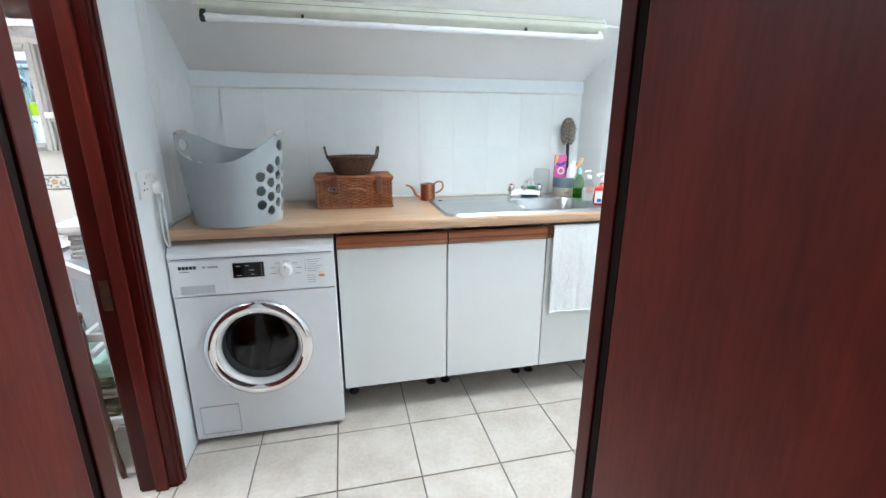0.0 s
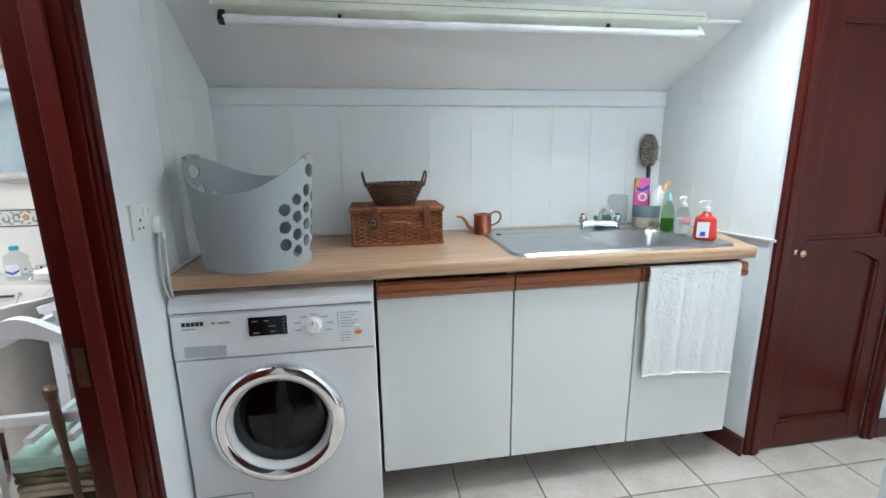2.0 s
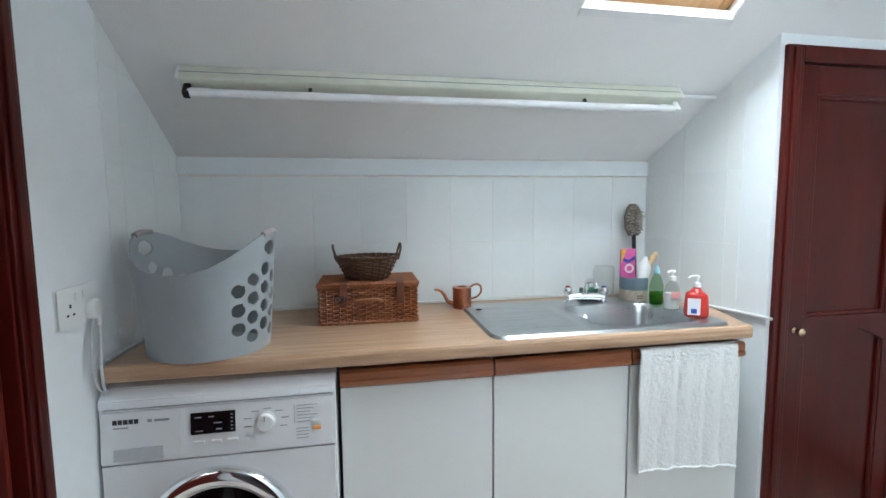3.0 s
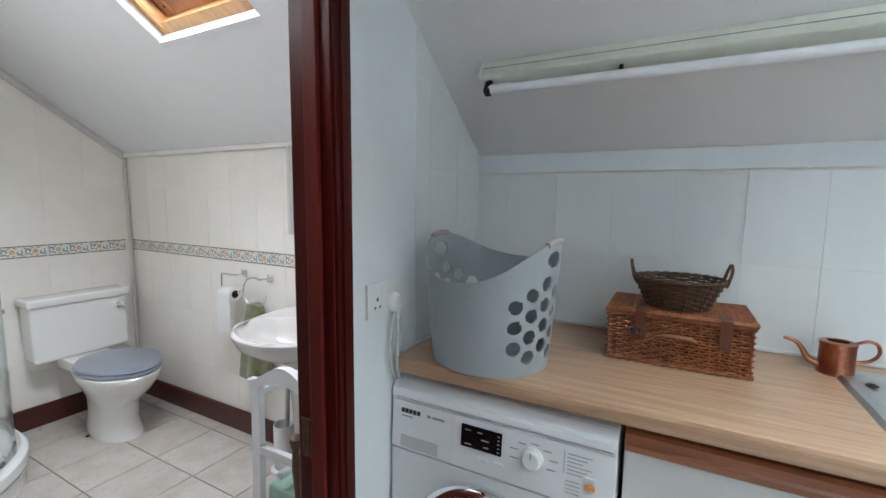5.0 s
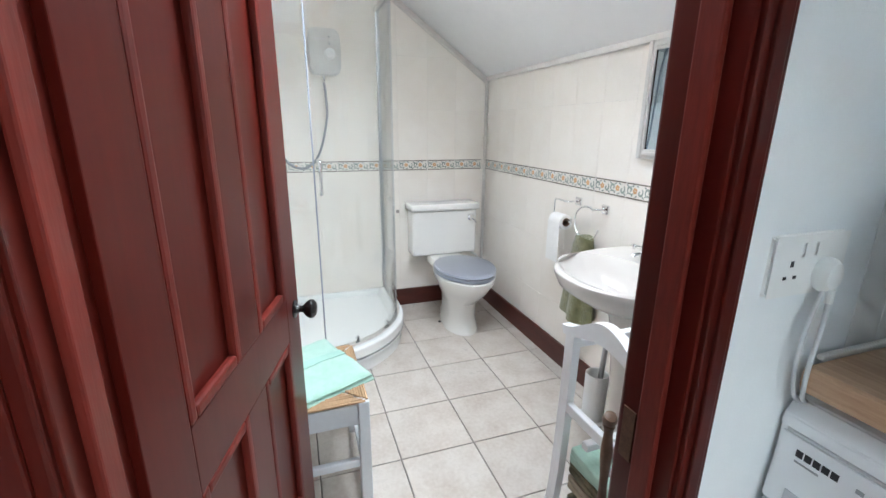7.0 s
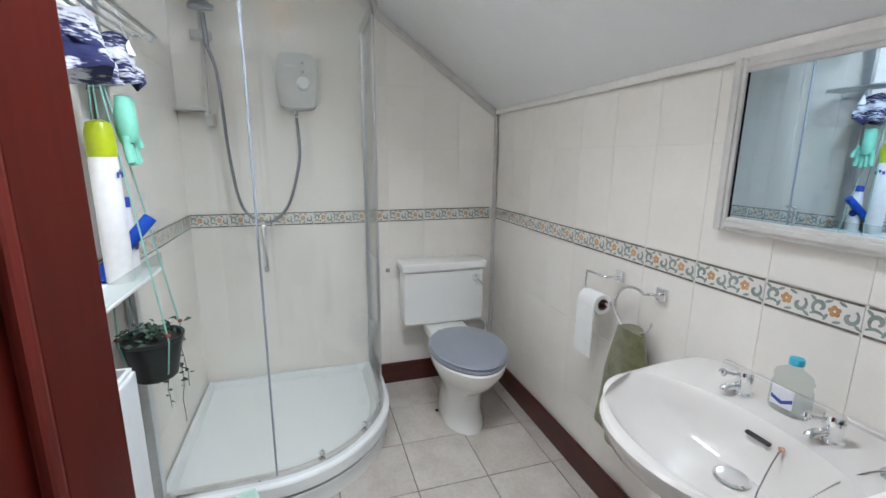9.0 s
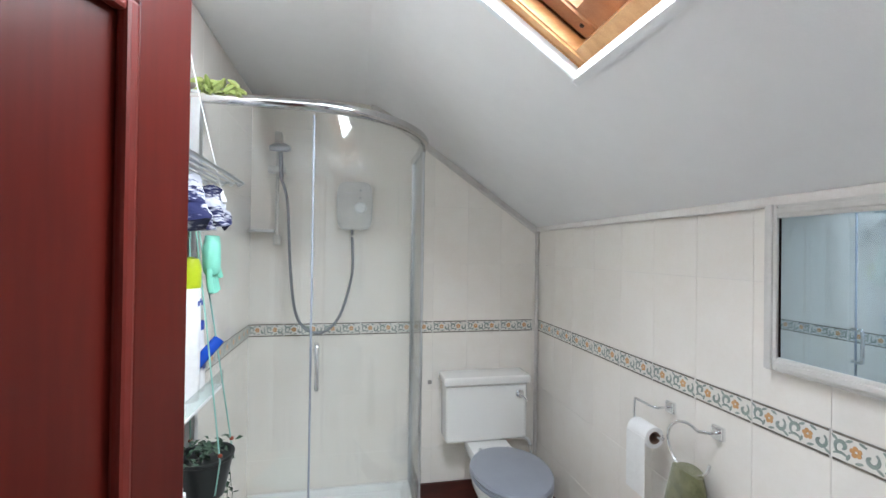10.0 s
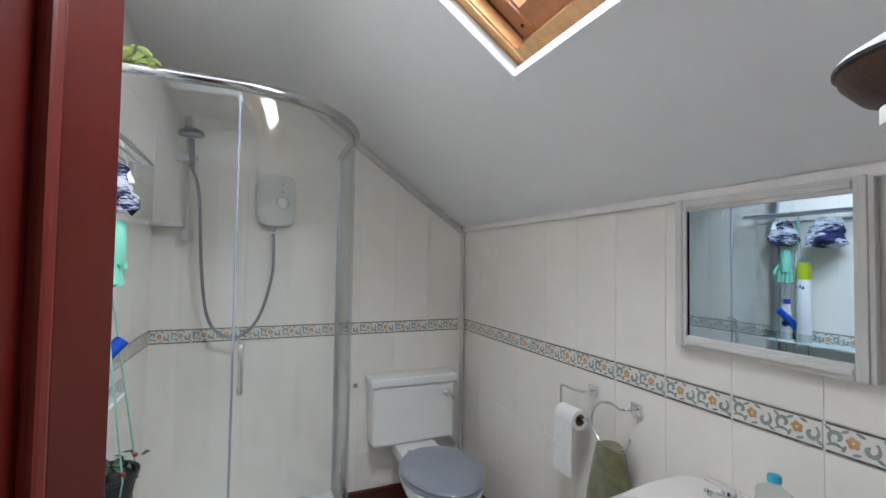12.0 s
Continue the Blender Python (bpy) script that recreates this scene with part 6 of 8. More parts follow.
def electric_shower():
    root = thing("electric_shower", (FAR + 0.006, 1.245, 1.70), "white electric shower box on the tiled wall", "shower unit")
    m = pose(0, 0, 0, 90, 0, 90)
    def shell(w, h, x0, x1, pinch):
        """A soft-cornered slab, a little wider at its middle."""
        pts = []
        for k in range(48):
            q = 2 * math.pi * k / 48
            c, q = math.cos(q), math.sin(q)
            y = h * math.copysign(abs(q) ** 0.38, q)
            pts.append((w * math.copysign(abs(c) ** 0.38, c) * (1 - pinch * (y / h) ** 2), y))
        return plate(pts, x0, x1, m=m)
    part("case", shell(0.097, 0.132, 0.0, 0.050, 0.06), HEATER_WHITE, root, smooth=True)
    part("front_plate", shell(0.091, 0.126, 0.050, 0.068, 0.06), HEATER_WHITE, root, smooth=True)
    part("panel_line", shell(0.0925, 0.1275, 0.0495, 0.0515, 0.06), GREY_PRINT, root)
    part("dial", lathe([(0.032, 0.066), (0.031, 0.080), (0.024, 0.087), (0, 0.088)], 28, m=m @ pose(0.030, -0.012, 0)), WHITE_PLASTIC, root, smooth=True)
    for v in (0.042, 0.082):
        part("button", lathe([(0.006, 0.066), (0.005, 0.071), (0, 0.072)], 14, m=m @ pose(0.030, v, 0)), GREY_PRINT, root)
    part("label_strip", block(-0.060, 0.066, 0.0675, 0.010, 0.069, 0.0688, 0, m), PALE_PRINT, root)
    part("outlet", lathe([(0.010, -0.160), (0.010, -0.132), (0.012, -0.128), (0, -0.128)], 14, m=pose(0.035, -0.012, 0)), CHROME, root)
    rail = thing("shower_riser", (FAR + 0.006, 0.845, 1.78), "off-white shower riser rail with a soap dish", "shower rail")
    part("rail", sweep([(0.055, 0, -0.28), (0.055, 0, 0.275)], 0.009, 14), RISER_GREY, rail, smooth=True)
    for z in (-0.275, 0.27):
        part("bracket", block(0, -0.017, z - 0.028, 0.066, 0.017, z + 0.028, 0.008), RISER_GREY, rail)
    part("slider", block(0.030, -0.045, 0.075, 0.085, 0.042, 0.112, 0.008), RISER_GREY, rail)
    dish = plate([(0.04 + 0.055 * math.cos(2 * math.pi * k / 24), -0.075 + 0.075 * math.sin(2 * math.pi * k / 24)) for k in range(24)], -0.235, -0.222)
    part("soap_dish", dish, HEATER_WHITE, rail, "off-white soap dish")
    head = thing("hand_shower", (FAR + 0.09, 0.868, 1.855), "chrome hand shower head on the riser with its hose", "shower head")
    part("handle", sweep(smooth_path([(0, 0, -0.03), (0.012, 0.0, 0.04), (0.035, 0.0, 0.10)]), 0.011, 12), HOSE_METAL, head, smooth=True)
    part("rose", lathe([(0, 0.026), (0.024, 0.026), (0.050, 0.010), (0.055, -0.004), (0.050, -0.012), (0, -0.012)], 28, m=pose(0.052, 0, 0.118, 0, 18)), HOSE_METAL, head, smooth=True)
    part("rose_face", lathe([(0, 0), (0.045, 0), (0.045, -0.003), (0, -0.003)], 24, m=pose(0.0487, 0, 0.107, 0, 18)), GREY_PRINT, head)
    hose = smooth_path([(0, 0.0, -0.03), (0.008, 0.034, -0.16), (0.010, 0.055, -0.52), (0.020, 0.095, -0.76), (0.020, 0.200, -0.835), (0.010, 0.300, -0.76), (-0.020, 0.365, -0.55), (-0.040, 0.370, -0.40), (-0.048, 0.365, -0.325)], 10)
    part("hose", sweep(hose, 0.0075, 10), HOSE_METAL, head, "grey metal hose", smooth=True)


electric_shower()


def egg(front, back, half, n=40, cx=0.0):
    """Egg outline: longer towards +x."""
    out = []
    for k in range(n):
        a = 2 * math.pi * k / n
        c, s = math.cos(a), math.sin(a)
        out.append((cx + (front if c > 0 else back) * c, half * s * (1 - 0.10 * max(c, 0) ** 2)))
    return out


def loft(sections, bm=None, cap=(True, True)):
    bm = bm or bmesh.new()
    loops = [[bm.verts.new((x, y, z)) for x, y in o] for o, z in sections]
    for a, b in zip(loops, loops[1:]):
        for i in range(len(a)):
            j = (i + 1) % len(a)
            bm.faces.new((a[i], a[j], b[j], b[i]))
    if cap[0]:
        bm.faces.new(loops[0][::-1])
    if cap[1]:
        bm.faces.new(loops[-1])
    return bm


def toilet():
    root = thing("toilet", (-2.62, 1.985, 0), "white close-coupled toilet with a closed grey seat and lid", "toilet")
    part("cistern", block(-0.488, -0.235, 0.405, -0.338, 0.235, 0.725, 0.022, segments=4), WHITE_CERAMIC, root, smooth=True)
    part("cistern_lid", block(-0.492, -0.250, 0.722, -0.322, 0.250, 0.768, 0.014, segments=4), WHITE_CERAMIC, root, "white cistern lid", smooth=True)
    lv = part("flush_lever", lathe([(0, 0), (0.024, 0), (0.022, 0.010), (0.012, 0.014), (0.010, 0.026), (0, 0.027)], 20, m=pose(-0.338, 0.185, 0.665, 0, 90)), CHROME, root, "chrome flush lever", smooth=True)
    part("lever_arm", sweep([(-0.314, 0.185, 0.665), (-0.310, 0.205, 0.650), (-0.310, 0.220, 0.632)], 0.006, 8), CHROME, lv, smooth=True)
    n = 40
    secs = [(egg(0.155, 0.30, 0.105, n, -0.02), 0.0), (egg(0.155, 0.30, 0.105, n, -0.02), 0.02), (egg(0.120, 0.29, 0.088, n, -0.02), 0.10), (egg(0.125, 0.29, 0.098, n, -0.01), 0.20),
            (egg(0.21, 0.30, 0.145, n, 0.02), 0.29), (egg(0.255, 0.31, 0.178, n, 0.03), 0.36), (egg(0.262, 0.31, 0.184, n, 0.03), 0.39), (egg(0.255, 0.30, 0.178, n, 0.03), 0.398)]
    part("pan", loft(secs), WHITE_CERAMIC, root, smooth=True)
    part("pan_shelf", block(-0.42, -0.115, 0.345, -0.20, 0.115, 0.405, 0.012), WHITE_CERAMIC, root, smooth=True)
    seat = [(egg(0.268, 0.215, 0.188, n, 0.02), 0.400), (egg(0.272, 0.218, 0.191, n, 0.02), 0.408), (egg(0.268, 0.215, 0.188, n, 0.02), 0.418)]
    part("seat", loft(seat), SEAT_GREY, root, "grey seat")
    lid = [(egg(0.268, 0.22, 0.188, n, 0.02), 0.421), (egg(0.272, 0.223, 0.191, n, 0.02), 0.430), (egg(0.262, 0.216, 0.184, n, 0.02), 0.440), (egg(0.22, 0.18, 0.15, n, 0.02), 0.446), (egg(0.10, 0.09, 0.07, n, 0.02), 0.449)]
    part("seat_lid", loft(lid), SEAT_GREY, root, "closed grey lid", smooth=True)
    for s in (-1, 1):
        part("hinge", lathe([(0.012, 0), (0.012, 0.02), (0, 0.021)], 14, m=pose(-0.215, s * 0.075, 0.405)), CHROME, root)
        part("floor_screw", lathe([(0.010, 0), (0.009, 0.006), (0, 0.008)], 12, m=pose(-0.12, s * 0.112, 0.0)), BLACK_PLASTIC if s < 0 else CHROME, root)
    return root


toilet()
tv = thing("stop_valve", (FAR + 0.035, 2.295, 0.28), "small chrome stop valve and supply pipe in the corner", "valve")
part("pipe", sweep(smooth_path([(0, 0, -0.276), (0, 0, 0.02), (0.01, -0.06, 0.09)]), 0.008, 10), WHITE_PLASTIC, tv, smooth=True)
part("valve", lathe([(0.012, 0), (0.012, 0.03), (0.006, 0.032), (0.006, 0.05), (0, 0.05)], 12, m=pose(0, 0, 0)), CHROME, tv)
wn_ = thing("wall_stop", (FAR + 0.0085, 1.683, 0.705), "small grey square stop on the tiles", "wall stop")
part("stop", block(0, -0.011, -0.011, 0.008, 0.011, 0.011, 0.002), material("grey_rubber_stop", (0.36, 0.33, 0.30), 0.6), wn_)


def basin():
    cx, back = -1.298, BACK - 0.006
    root = thing("basin", (cx, back, 0), "cream ceramic pedestal wash basin with two chrome taps", "wash basin")
    n = 56
    W2, D = 0.284, 0.520

    def out(k, w, f, b=0.0):
        """D-shaped outline: straight back, bowed front; w half width, f depth."""
        a = 2 * math.pi * k / n
        c, s = math.cos(a), math.sin(a)
        x = w * (abs(c) ** (0.72 if s >= 0 else 0.92)) * (1 if c >= 0 else -1)
        if s >= 0:
            y = -0.13 + (0.13 - b) * (abs(s) ** 0.35)
        else:
            y = -0.13 - (f - 0.13) * (abs(s) ** 0.86)
        return x, y

    secs = [([out(k, 0.10, 0.27, 0.03) for k in range(n)], 0.640), ([out(k, 0.16, 0.34, 0.01) for k in range(n)], 0.665), ([out(k, 0.235, 0.44, 0.0) for k in range(n)], 0.705), ([out(k, 0.272, 0.503, 0.0) for k in range(n)], 0.748),
            ([out(k, W2, D, 0.0) for k in range(n)], 0.785), ([out(k, W2, D, 0.0) for k in range(n)], 0.797), ([out(k, W2 - 0.006, D - 0.006, 0.002) for k in range(n)], 0.803)]
    inner = []
    for w, f, b, z in ((0.262, 0.488, 0.150, 0.800), (0.252, 0.476, 0.158, 0.790), (0.225, 0.445, 0.172, 0.745), (0.175, 0.40, 0.185, 0.706), (0.09, 0.32, 0.205, 0.682), (0.02, 0.255, 0.225, 0.678)):
        pts = []
        for k in range(n):
            a = 2 * math.pi * k / n
            c, s = math.cos(a), math.sin(a)
            mid = (f + b) / 2
            pts.append((w * c, -mid + (f - b) / 2 * (s if s < 0 else s * (1 - 0.12 * s)) ))
        inner.append((pts, z))
    part("bowl", loft(secs + inner), CERAMIC, root, smooth=True)
    part("upstand", block(-0.235, -0.016, 0.797, 0.235, 0.0, 0.810, 0.005), CERAMIC, root, smooth=True)
    ped = [([(0.115 * math.cos(a), -0.19 + 0.125 * math.sin(a)) for a in (2 * math.pi * k / 32 for k in range(32))], 0.0)]
    for z, rx, ry in ((0.03, 0.112, 0.122), (0.10, 0.085, 0.098), (0.35, 0.078, 0.09), (0.52, 0.090, 0.10), (0.655, 0.120, 0.125)):
        ped.append(([(rx * math.cos(a), -0.19 + ry * math.sin(a)) for a in (2 * math.pi * k / 32 for k in range(32))], z))
    part("pedestal", loft(ped), CERAMIC, root, "cream pedestal", smooth=True)
    part("overflow_slot", block(-0.026, -0.193, 0.761, 0.026, -0.182, 0.768, 0.002, None), DARK_PRINT, root)
    part("waste", lathe([(0, 0), (0.034, 0), (0.036, 0.002), (0.030, 0.005), (0.018, 0.002), (0, 0.001)], 28, m=pose(0, -0.245, 0.681)), CHROME, root, "chrome waste", smooth=True)
    part("plug", lathe([(0, 0), (0.026, 0), (0.028, 0.004), (0.020, 0.008), (0.006, 0.009), (0.005, 0.016), (0, 0.017)], 24, m=pose(0.195, -0.12, 0.802)), SATIN_METAL, root, "plug lying on the rim", smooth=True)
    bm = bmesh.new()
    chain = smooth_path([(0.050, -0.198, 0.768), (0.062, -0.245, 0.733), (0.09, -0.300, 0.712), (0.13, -0.285, 0.727), (0.155, -0.21, 0.785), (0.17, -0.15, 0.806), (0.195, -0.125, 0.816)], 20)
    for p in chain:
        bmesh.ops.create_icosphere(bm, subdivisions=1, radius=0.0019, matrix=Matrix.Translation(p))
    part("chain", bm, HOSE_METAL, root, "ball chain")
    part("chain_eye", lathe([(0.006, 0), (0.005, 0.006), (0, 0.007)], 12, m=pose(0.050, -0.190, 0.772, 60)), material("copper_eye", (0.55, 0.32, 0.24), 0.3, 1.0), root)
    for s in (-1, 1):
        tp = thing("basin_tap", (cx - 0.004 + s * 0.091, back - 0.118, 0.802), "chrome basin tap with lever handle", "tap", "taps of the basin")
        tp.matrix_basis = tp.matrix_basis @ Matrix.Scale(0.88, 4)
        part("body", lathe([(0.024, 0), (0.024, 0.006), (0.019, 0.010), (0.019, 0.036), (0.0205, 0.040), (0.0205, 0.062), (0.018, 0.066), (0, 0.066)], 24), CHROME, tp, smooth=True)
        part("spout", sweep(smooth_path([(0, 0, 0.022), (-0.006, -0.025, 0.025), (-0.012, -0.050, 0.022), (-0.013, -0.058, 0.014)]), 0.0095, 12), CHROME, tp, smooth=True)
        lev = part("lever", sweep([(0, 0, 0.052), (-0.014, -0.024, 0.054), (-0.026, -0.044, 0.057)], 0.0050, 10), CHROME, tp, smooth=True)
        part("lever_ball", lathe([(0, -0.011), (0.008, -0.008), (0.011, 0), (0.008, 0.008), (0, 0.011)], 14, m=pose(-0.028, -0.047, 0.057)), CHROME, lev, smooth=True)
    soap = thing("mouthwash_bottle", (cx - 0.012, back - 0.092, 0.803), "clear plastic bottle with a turquoise cap and blue label", "bottle")
    soap.matrix_basis = soap.matrix_basis @ Matrix.Scale(0.84, 4)
    part("bottle", lathe([(0, 0), (0.046, 0), (0.050, 0.006), (0.049, 0.070), (0.043, 0.082), (0.048, 0.094), (0.042, 0.108), (0.020, 0.122), (0.016, 0.126), (0.016, 0.140), (0, 0.140)], 32, squash=(1, 0.62)), CLEAR_PLASTIC, soap, smooth=True)
    part("cap", lathe([(0.0168, 0.132), (0.0168, 0.145), (0.015, 0.149), (0, 0.150)], 24), material("turquoise_cap", (0.04, 0.42, 0.58), 0.3), soap, "turquoise cap", smooth=True)
    part("label", block(-0.027, -0.0325, 0.020, 0.027, -0.0305, 0.072, 0.0006), PALE_PRINT, soap)
    part("label_mark", plate([(-0.026, 0.046), (0.0, 0.036), (0.026, 0.050), (0.026, 0.040), (0.0, 0.026), (-0.026, 0.036)], 0.0322, 0.0332, m=pose(0, 0, 0, 90)), BLUE_PRINT, soap)
    return root


basin()

# wall mirror
mx0, mx1, mz0, mz1, my = -1.618, -1.160, 1.158, 1.590, BACK - 0.006
mirror = thing("wall_mirror", ((mx0 + mx1) / 2, my, mz0), "rectangular wall mirror in a moulded grey-white frame", "mirror")
mo = mirror.matrix_basis.inverted()
for a in ((mx0, mz0, mx0 + 0.036, mz1), (mx1 - 0.036, mz0, mx1, mz1), (mx0 + 0.036, mz0, mx1 - 0.036, mz0 + 0.036), (mx0 + 0.036, mz1 - 0.036, mx1 - 0.036, mz1)):
    bm = bmesh.new()
    solid(bm, a[0], my - 0.020, a[1], a[2], my, a[3], 0.004, mo)
    ix = 0.010 if a[2] - a[0] < 0.05 else 0.0
    iz = 0.010 if a[3] - a[1] < 0.05 else 0.0
    solid(bm, a[0] + ix, my - 0.026, a[1] + iz, a[2] - ix, my - 0.016, a[3] - iz, 0.004, mo)
    part("frame_rail", bm, FRAME_PAINT, mirror)
part("glass", block(mx0 + 0.034, my - 0.012, mz0 + 0.034, mx1 - 0.034, my - 0.009, mz1 - 0.034, 0, mo), MIRROR, mirror, "mirror glass")
# thin black strip painting the dark of the gap beside the glass
part("glass_gap", block(mx0 + 0.0365, my - 0.0135, mz0 + 0.0365, mx0 + 0.0405, my - 0.0125, mz1 - 0.0365, 0, mo), GAP_BLACK, mirror, "dark gap beside the glass")

# roll holder and towel ring on the tiles
wall_y = BACK - 0.0032
rh = thing("toilet_roll_holder", (-1.975, wall_y, 0.925), "chrome wall holder with a half-used roll", "roll holder")
part("boss", block(-0.020, -0.014, -0.020, 0.020, 0, 0.020, 0.004), CHROME, rh)
part("arm", sweep(smooth_path([(0, -0.010, 0), (0, -0.055, 0), (-0.02, -0.070, 0), (-0.095, -0.070, 0), (-0.108, -0.070, -0.012), (-0.108, -0.070, -0.085), (-0.100, -0.070, -0.095), (0.030, -0.070, -0.095), (0.036, -0.070, -0.078)], 5), 0.0045, 10), CHROME, rh, smooth=True)
roll = thing("toilet_roll", (-2.025, wall_y - 0.070, 0.822), "white toilet roll with a hanging sheet", "toilet roll")
part("paper", lathe([(0.021, -0.05), (0.036, -0.05), (0.037, -0.048), (0.037, 0.048), (0.036, 0.05), (0.021, 0.05), (0.021, -0.05)], 36, m=pose(0, 0, 0, 0, 90)), PAPER, roll, smooth=True)
part("core", lathe([(0.019, -0.051), (0.0215, -0.051), (0.0215, 0.051), (0.019, 0.051), (0.019, -0.051)], 24, m=pose(0, 0, 0, 0, 90)), CARDBOARD, roll, "brown card core")
part("sheet", block(-0.05, -0.0395, -0.205, 0.05, -0.0380, 0.0, 0), PAPER, roll)
tr = thing("towel_ring", (-1.775, wall_y, 0.918), "chrome open towel ring on the tiles", "towel ring")
part("boss", block(-0.021, -0.014, -0.021, 0.021, 0, 0.021, 0.004), CHROME, tr)
ring_pts = [(-0.072 + 0.088 * math.cos(a), -0.050, -0.075 + 0.078 * math.sin(a)) for a in (radians(62 + k * 9) for k in range(33))]
part("ring", sweep([(0, -0.008, 0), (0, -0.035, 0), (-0.012, -0.048, 0)] + ring_pts, 0.0048, 10), CHROME, tr, smooth=True)


def draped(name, at, label, mat, width, drop, folds, depth, rnd_seed):
    """A cloth hung through a ring or over a rail: gathered folds that widen downwards."""
    root = thing(name, at, label, "towel")
    bm = bmesh.new()
    n, m = 60, 26
    ring = []
    for j in range(m + 1):
        t = j / m
        row = []
        for i in range(n):
            a = 2 * math.pi * i / n
            w = width * (0.55 + 0.45 * min(t * 2.2, 1)) * (1 + 0.05 * math.sin(7 * t + rnd_seed))
            d = depth * (0.8 + 0.5 * t)
            f = 1 + 0.22 * t * math.sin(folds * a + rnd_seed + 2 * t)
            row.append(bm.verts.new((w / 2 * math.cos(a) * f, d / 2 * math.sin(a) * f, -drop * t + 0.010 * math.sin(2 * a + rnd_seed) * t - 0.03 * (math.cos(a) ** 2) * (1 - t) * 0.4)))
        ring.append(row)
    for a, b in zip(ring, ring[1:]):
        for i in range(n):
            bm.faces.new((a[i], a[(i + 1) % n], b[(i + 1) % n], b[i]))
    bm.faces.new(ring[0]), bm.faces.new(ring[-1][::-1])
    part("cloth", bm, mat, root, smooth=True)
    return root


draped("hand_towel", (-1.845, wall_y - 0.052, 0.785), "olive green hand towel hanging from the ring", OLIVE_TERRY, 0.20, 0.42, 5, 0.075, 0.7)

# toilet brush and stool beside the pedestal
tb = thing("toilet_brush", (-1.555, 2.205, 0), "white toilet brush holder with a grey handle", "toilet brush")
part("holder", lathe([(0, 0), (0.066, 0), (0.066, 0.012), (0.050, 0.02), (0.050, 0.235), (0.047, 0.238), (0.044, 0.235), (0.043, 0.05), (0, 0.05)], 32), WHITE_PLASTIC, tb, smooth=True)
part("handle", sweep([(0.01, 0, 0.06), (0.016, 0.006, 0.25), (0.024, 0.012, 0.46)], 0.011, 12), material("grey_handle", (0.42, 0.42, 0.42), 0.4), tb, "grey handle", smooth=True)


def painted_chair():
    """Low painted seat with a woven rush top, turned legs and stretchers."""
    root = thing("painted_stool", (-1.64, 0.985, 0), "pale grey painted stool with a rush seat", "stool")
    wx, wy, h = 0.185, 0.185, 0.385
    for sx in (-1, 1):
        for sy in (-1, 1):
            part("leg", block(sx * wx - 0.019, sy * wy - 0.019, 0, sx * wx + 0.019, sy * wy + 0.019, h + 0.012, 0.005), GREY_WHITE, root)
    for s in (-1, 1):
        part("seat_rail", block(-wx + 0.019, s * wy - 0.011, h - 0.075, wx - 0.019, s * wy + 0.011, h, 0.003), GREY_WHITE, root)
        part("seat_rail", block(s * wx - 0.011, -wy + 0.019, h - 0.075, s * wx + 0.011, wy - 0.019, h, 0.003), GREY_WHITE, root)
        part("stretcher", block(-wx + 0.019, s * wy - 0.010, 0.095, wx - 0.019, s * wy + 0.010, 0.125, 0.005), GREY_WHITE, root)
        part("stretcher", block(s * wx - 0.010, -wy + 0.019, 0.14, s * wx + 0.010, wy - 0.019, 0.17, 0.005), GREY_WHITE, root)
    bm = bmesh.new()
    for q in range(4):
        m = pose(0, 0, 0, 0, 0, 90 * q)
        for k in range(22):
            y = -wy - 0.012 + 0.0085 * k
            e = abs(y) - 0.006
            sweep([m @ Vector((-e, y, h + 0.012 + 0.002 * math.sin(k * 2.1))), m @ Vector((0, y, h + 0.010)), m @ Vector((e, y, h + 0.012 + 0.002 * math.sin(k * 1.7)))], 0.0052, 6, bm)
    part("rush_seat", bm, RUSH, root, "woven tan rush seat")
    tw = thing("folded_towel", (-1.665, 1.02, h + 0.018), "folded mint green bath towel lying on the stool", "towel", turn=24)
    for i, (w, d, z) in enumerate(((0.362, 0.292, 0.0), (0.352, 0.284, 0.0125))):
        bm = bmesh.new()
        nx, ny = 26, 22
        top, bot = {}, {}
        for a in range(nx + 1):
            for b in range(ny + 1):
                x, y = (a / nx - 0.5) * w, (b / ny - 0.5) * d
                e = min(a, nx - a, b, ny - b)
                wob = 0.0065 * noise.noise(Vector((x * 9, y * 9, i * 3.1))) + 0.0018 * noise.noise(Vector((x * 40, y * 40, i)))
                sag = -0.030 * max(0, (x / w * 2) - 0.72) ** 1.3
                hgt = 0.013 if e > 0 else 0.007
                ex = 0.006 * noise.noise(Vector((x * 12, y * 12, i + 9)))
                top[a, b] = bm.verts.new((x + ex, y + ex, z + hgt + wob + sag))
                bot[a, b] = bm.verts.new((x + ex, y + ex, z + wob * 0.6 + sag + 0.001))
        for a in range(nx):
            for b in range(ny):
                bm.faces.new((top[a, b], top[a + 1, b], top[a + 1, b + 1], top[a, b + 1]))
                bm.faces.new((bot[a, b], bot[a, b + 1], bot[a + 1, b + 1], bot[a + 1, b]))
        for a in range(nx):
            for b in (0, ny):
                bm.faces.new((top[a, b], top[a + 1, b], bot[a + 1, b], bot[a, b]))
        for b in range(ny):
            for a in (0, nx):
                bm.faces.new((top[a, b], top[a, b + 1], bot[a, b + 1], bot[a, b]))
        part("fold", bm, MINT_TERRY, tw, smooth=True)
    bm = bmesh.new()
    rows = []
    for k in range(15):
        y = (k / 14 - 0.5) * 0.275
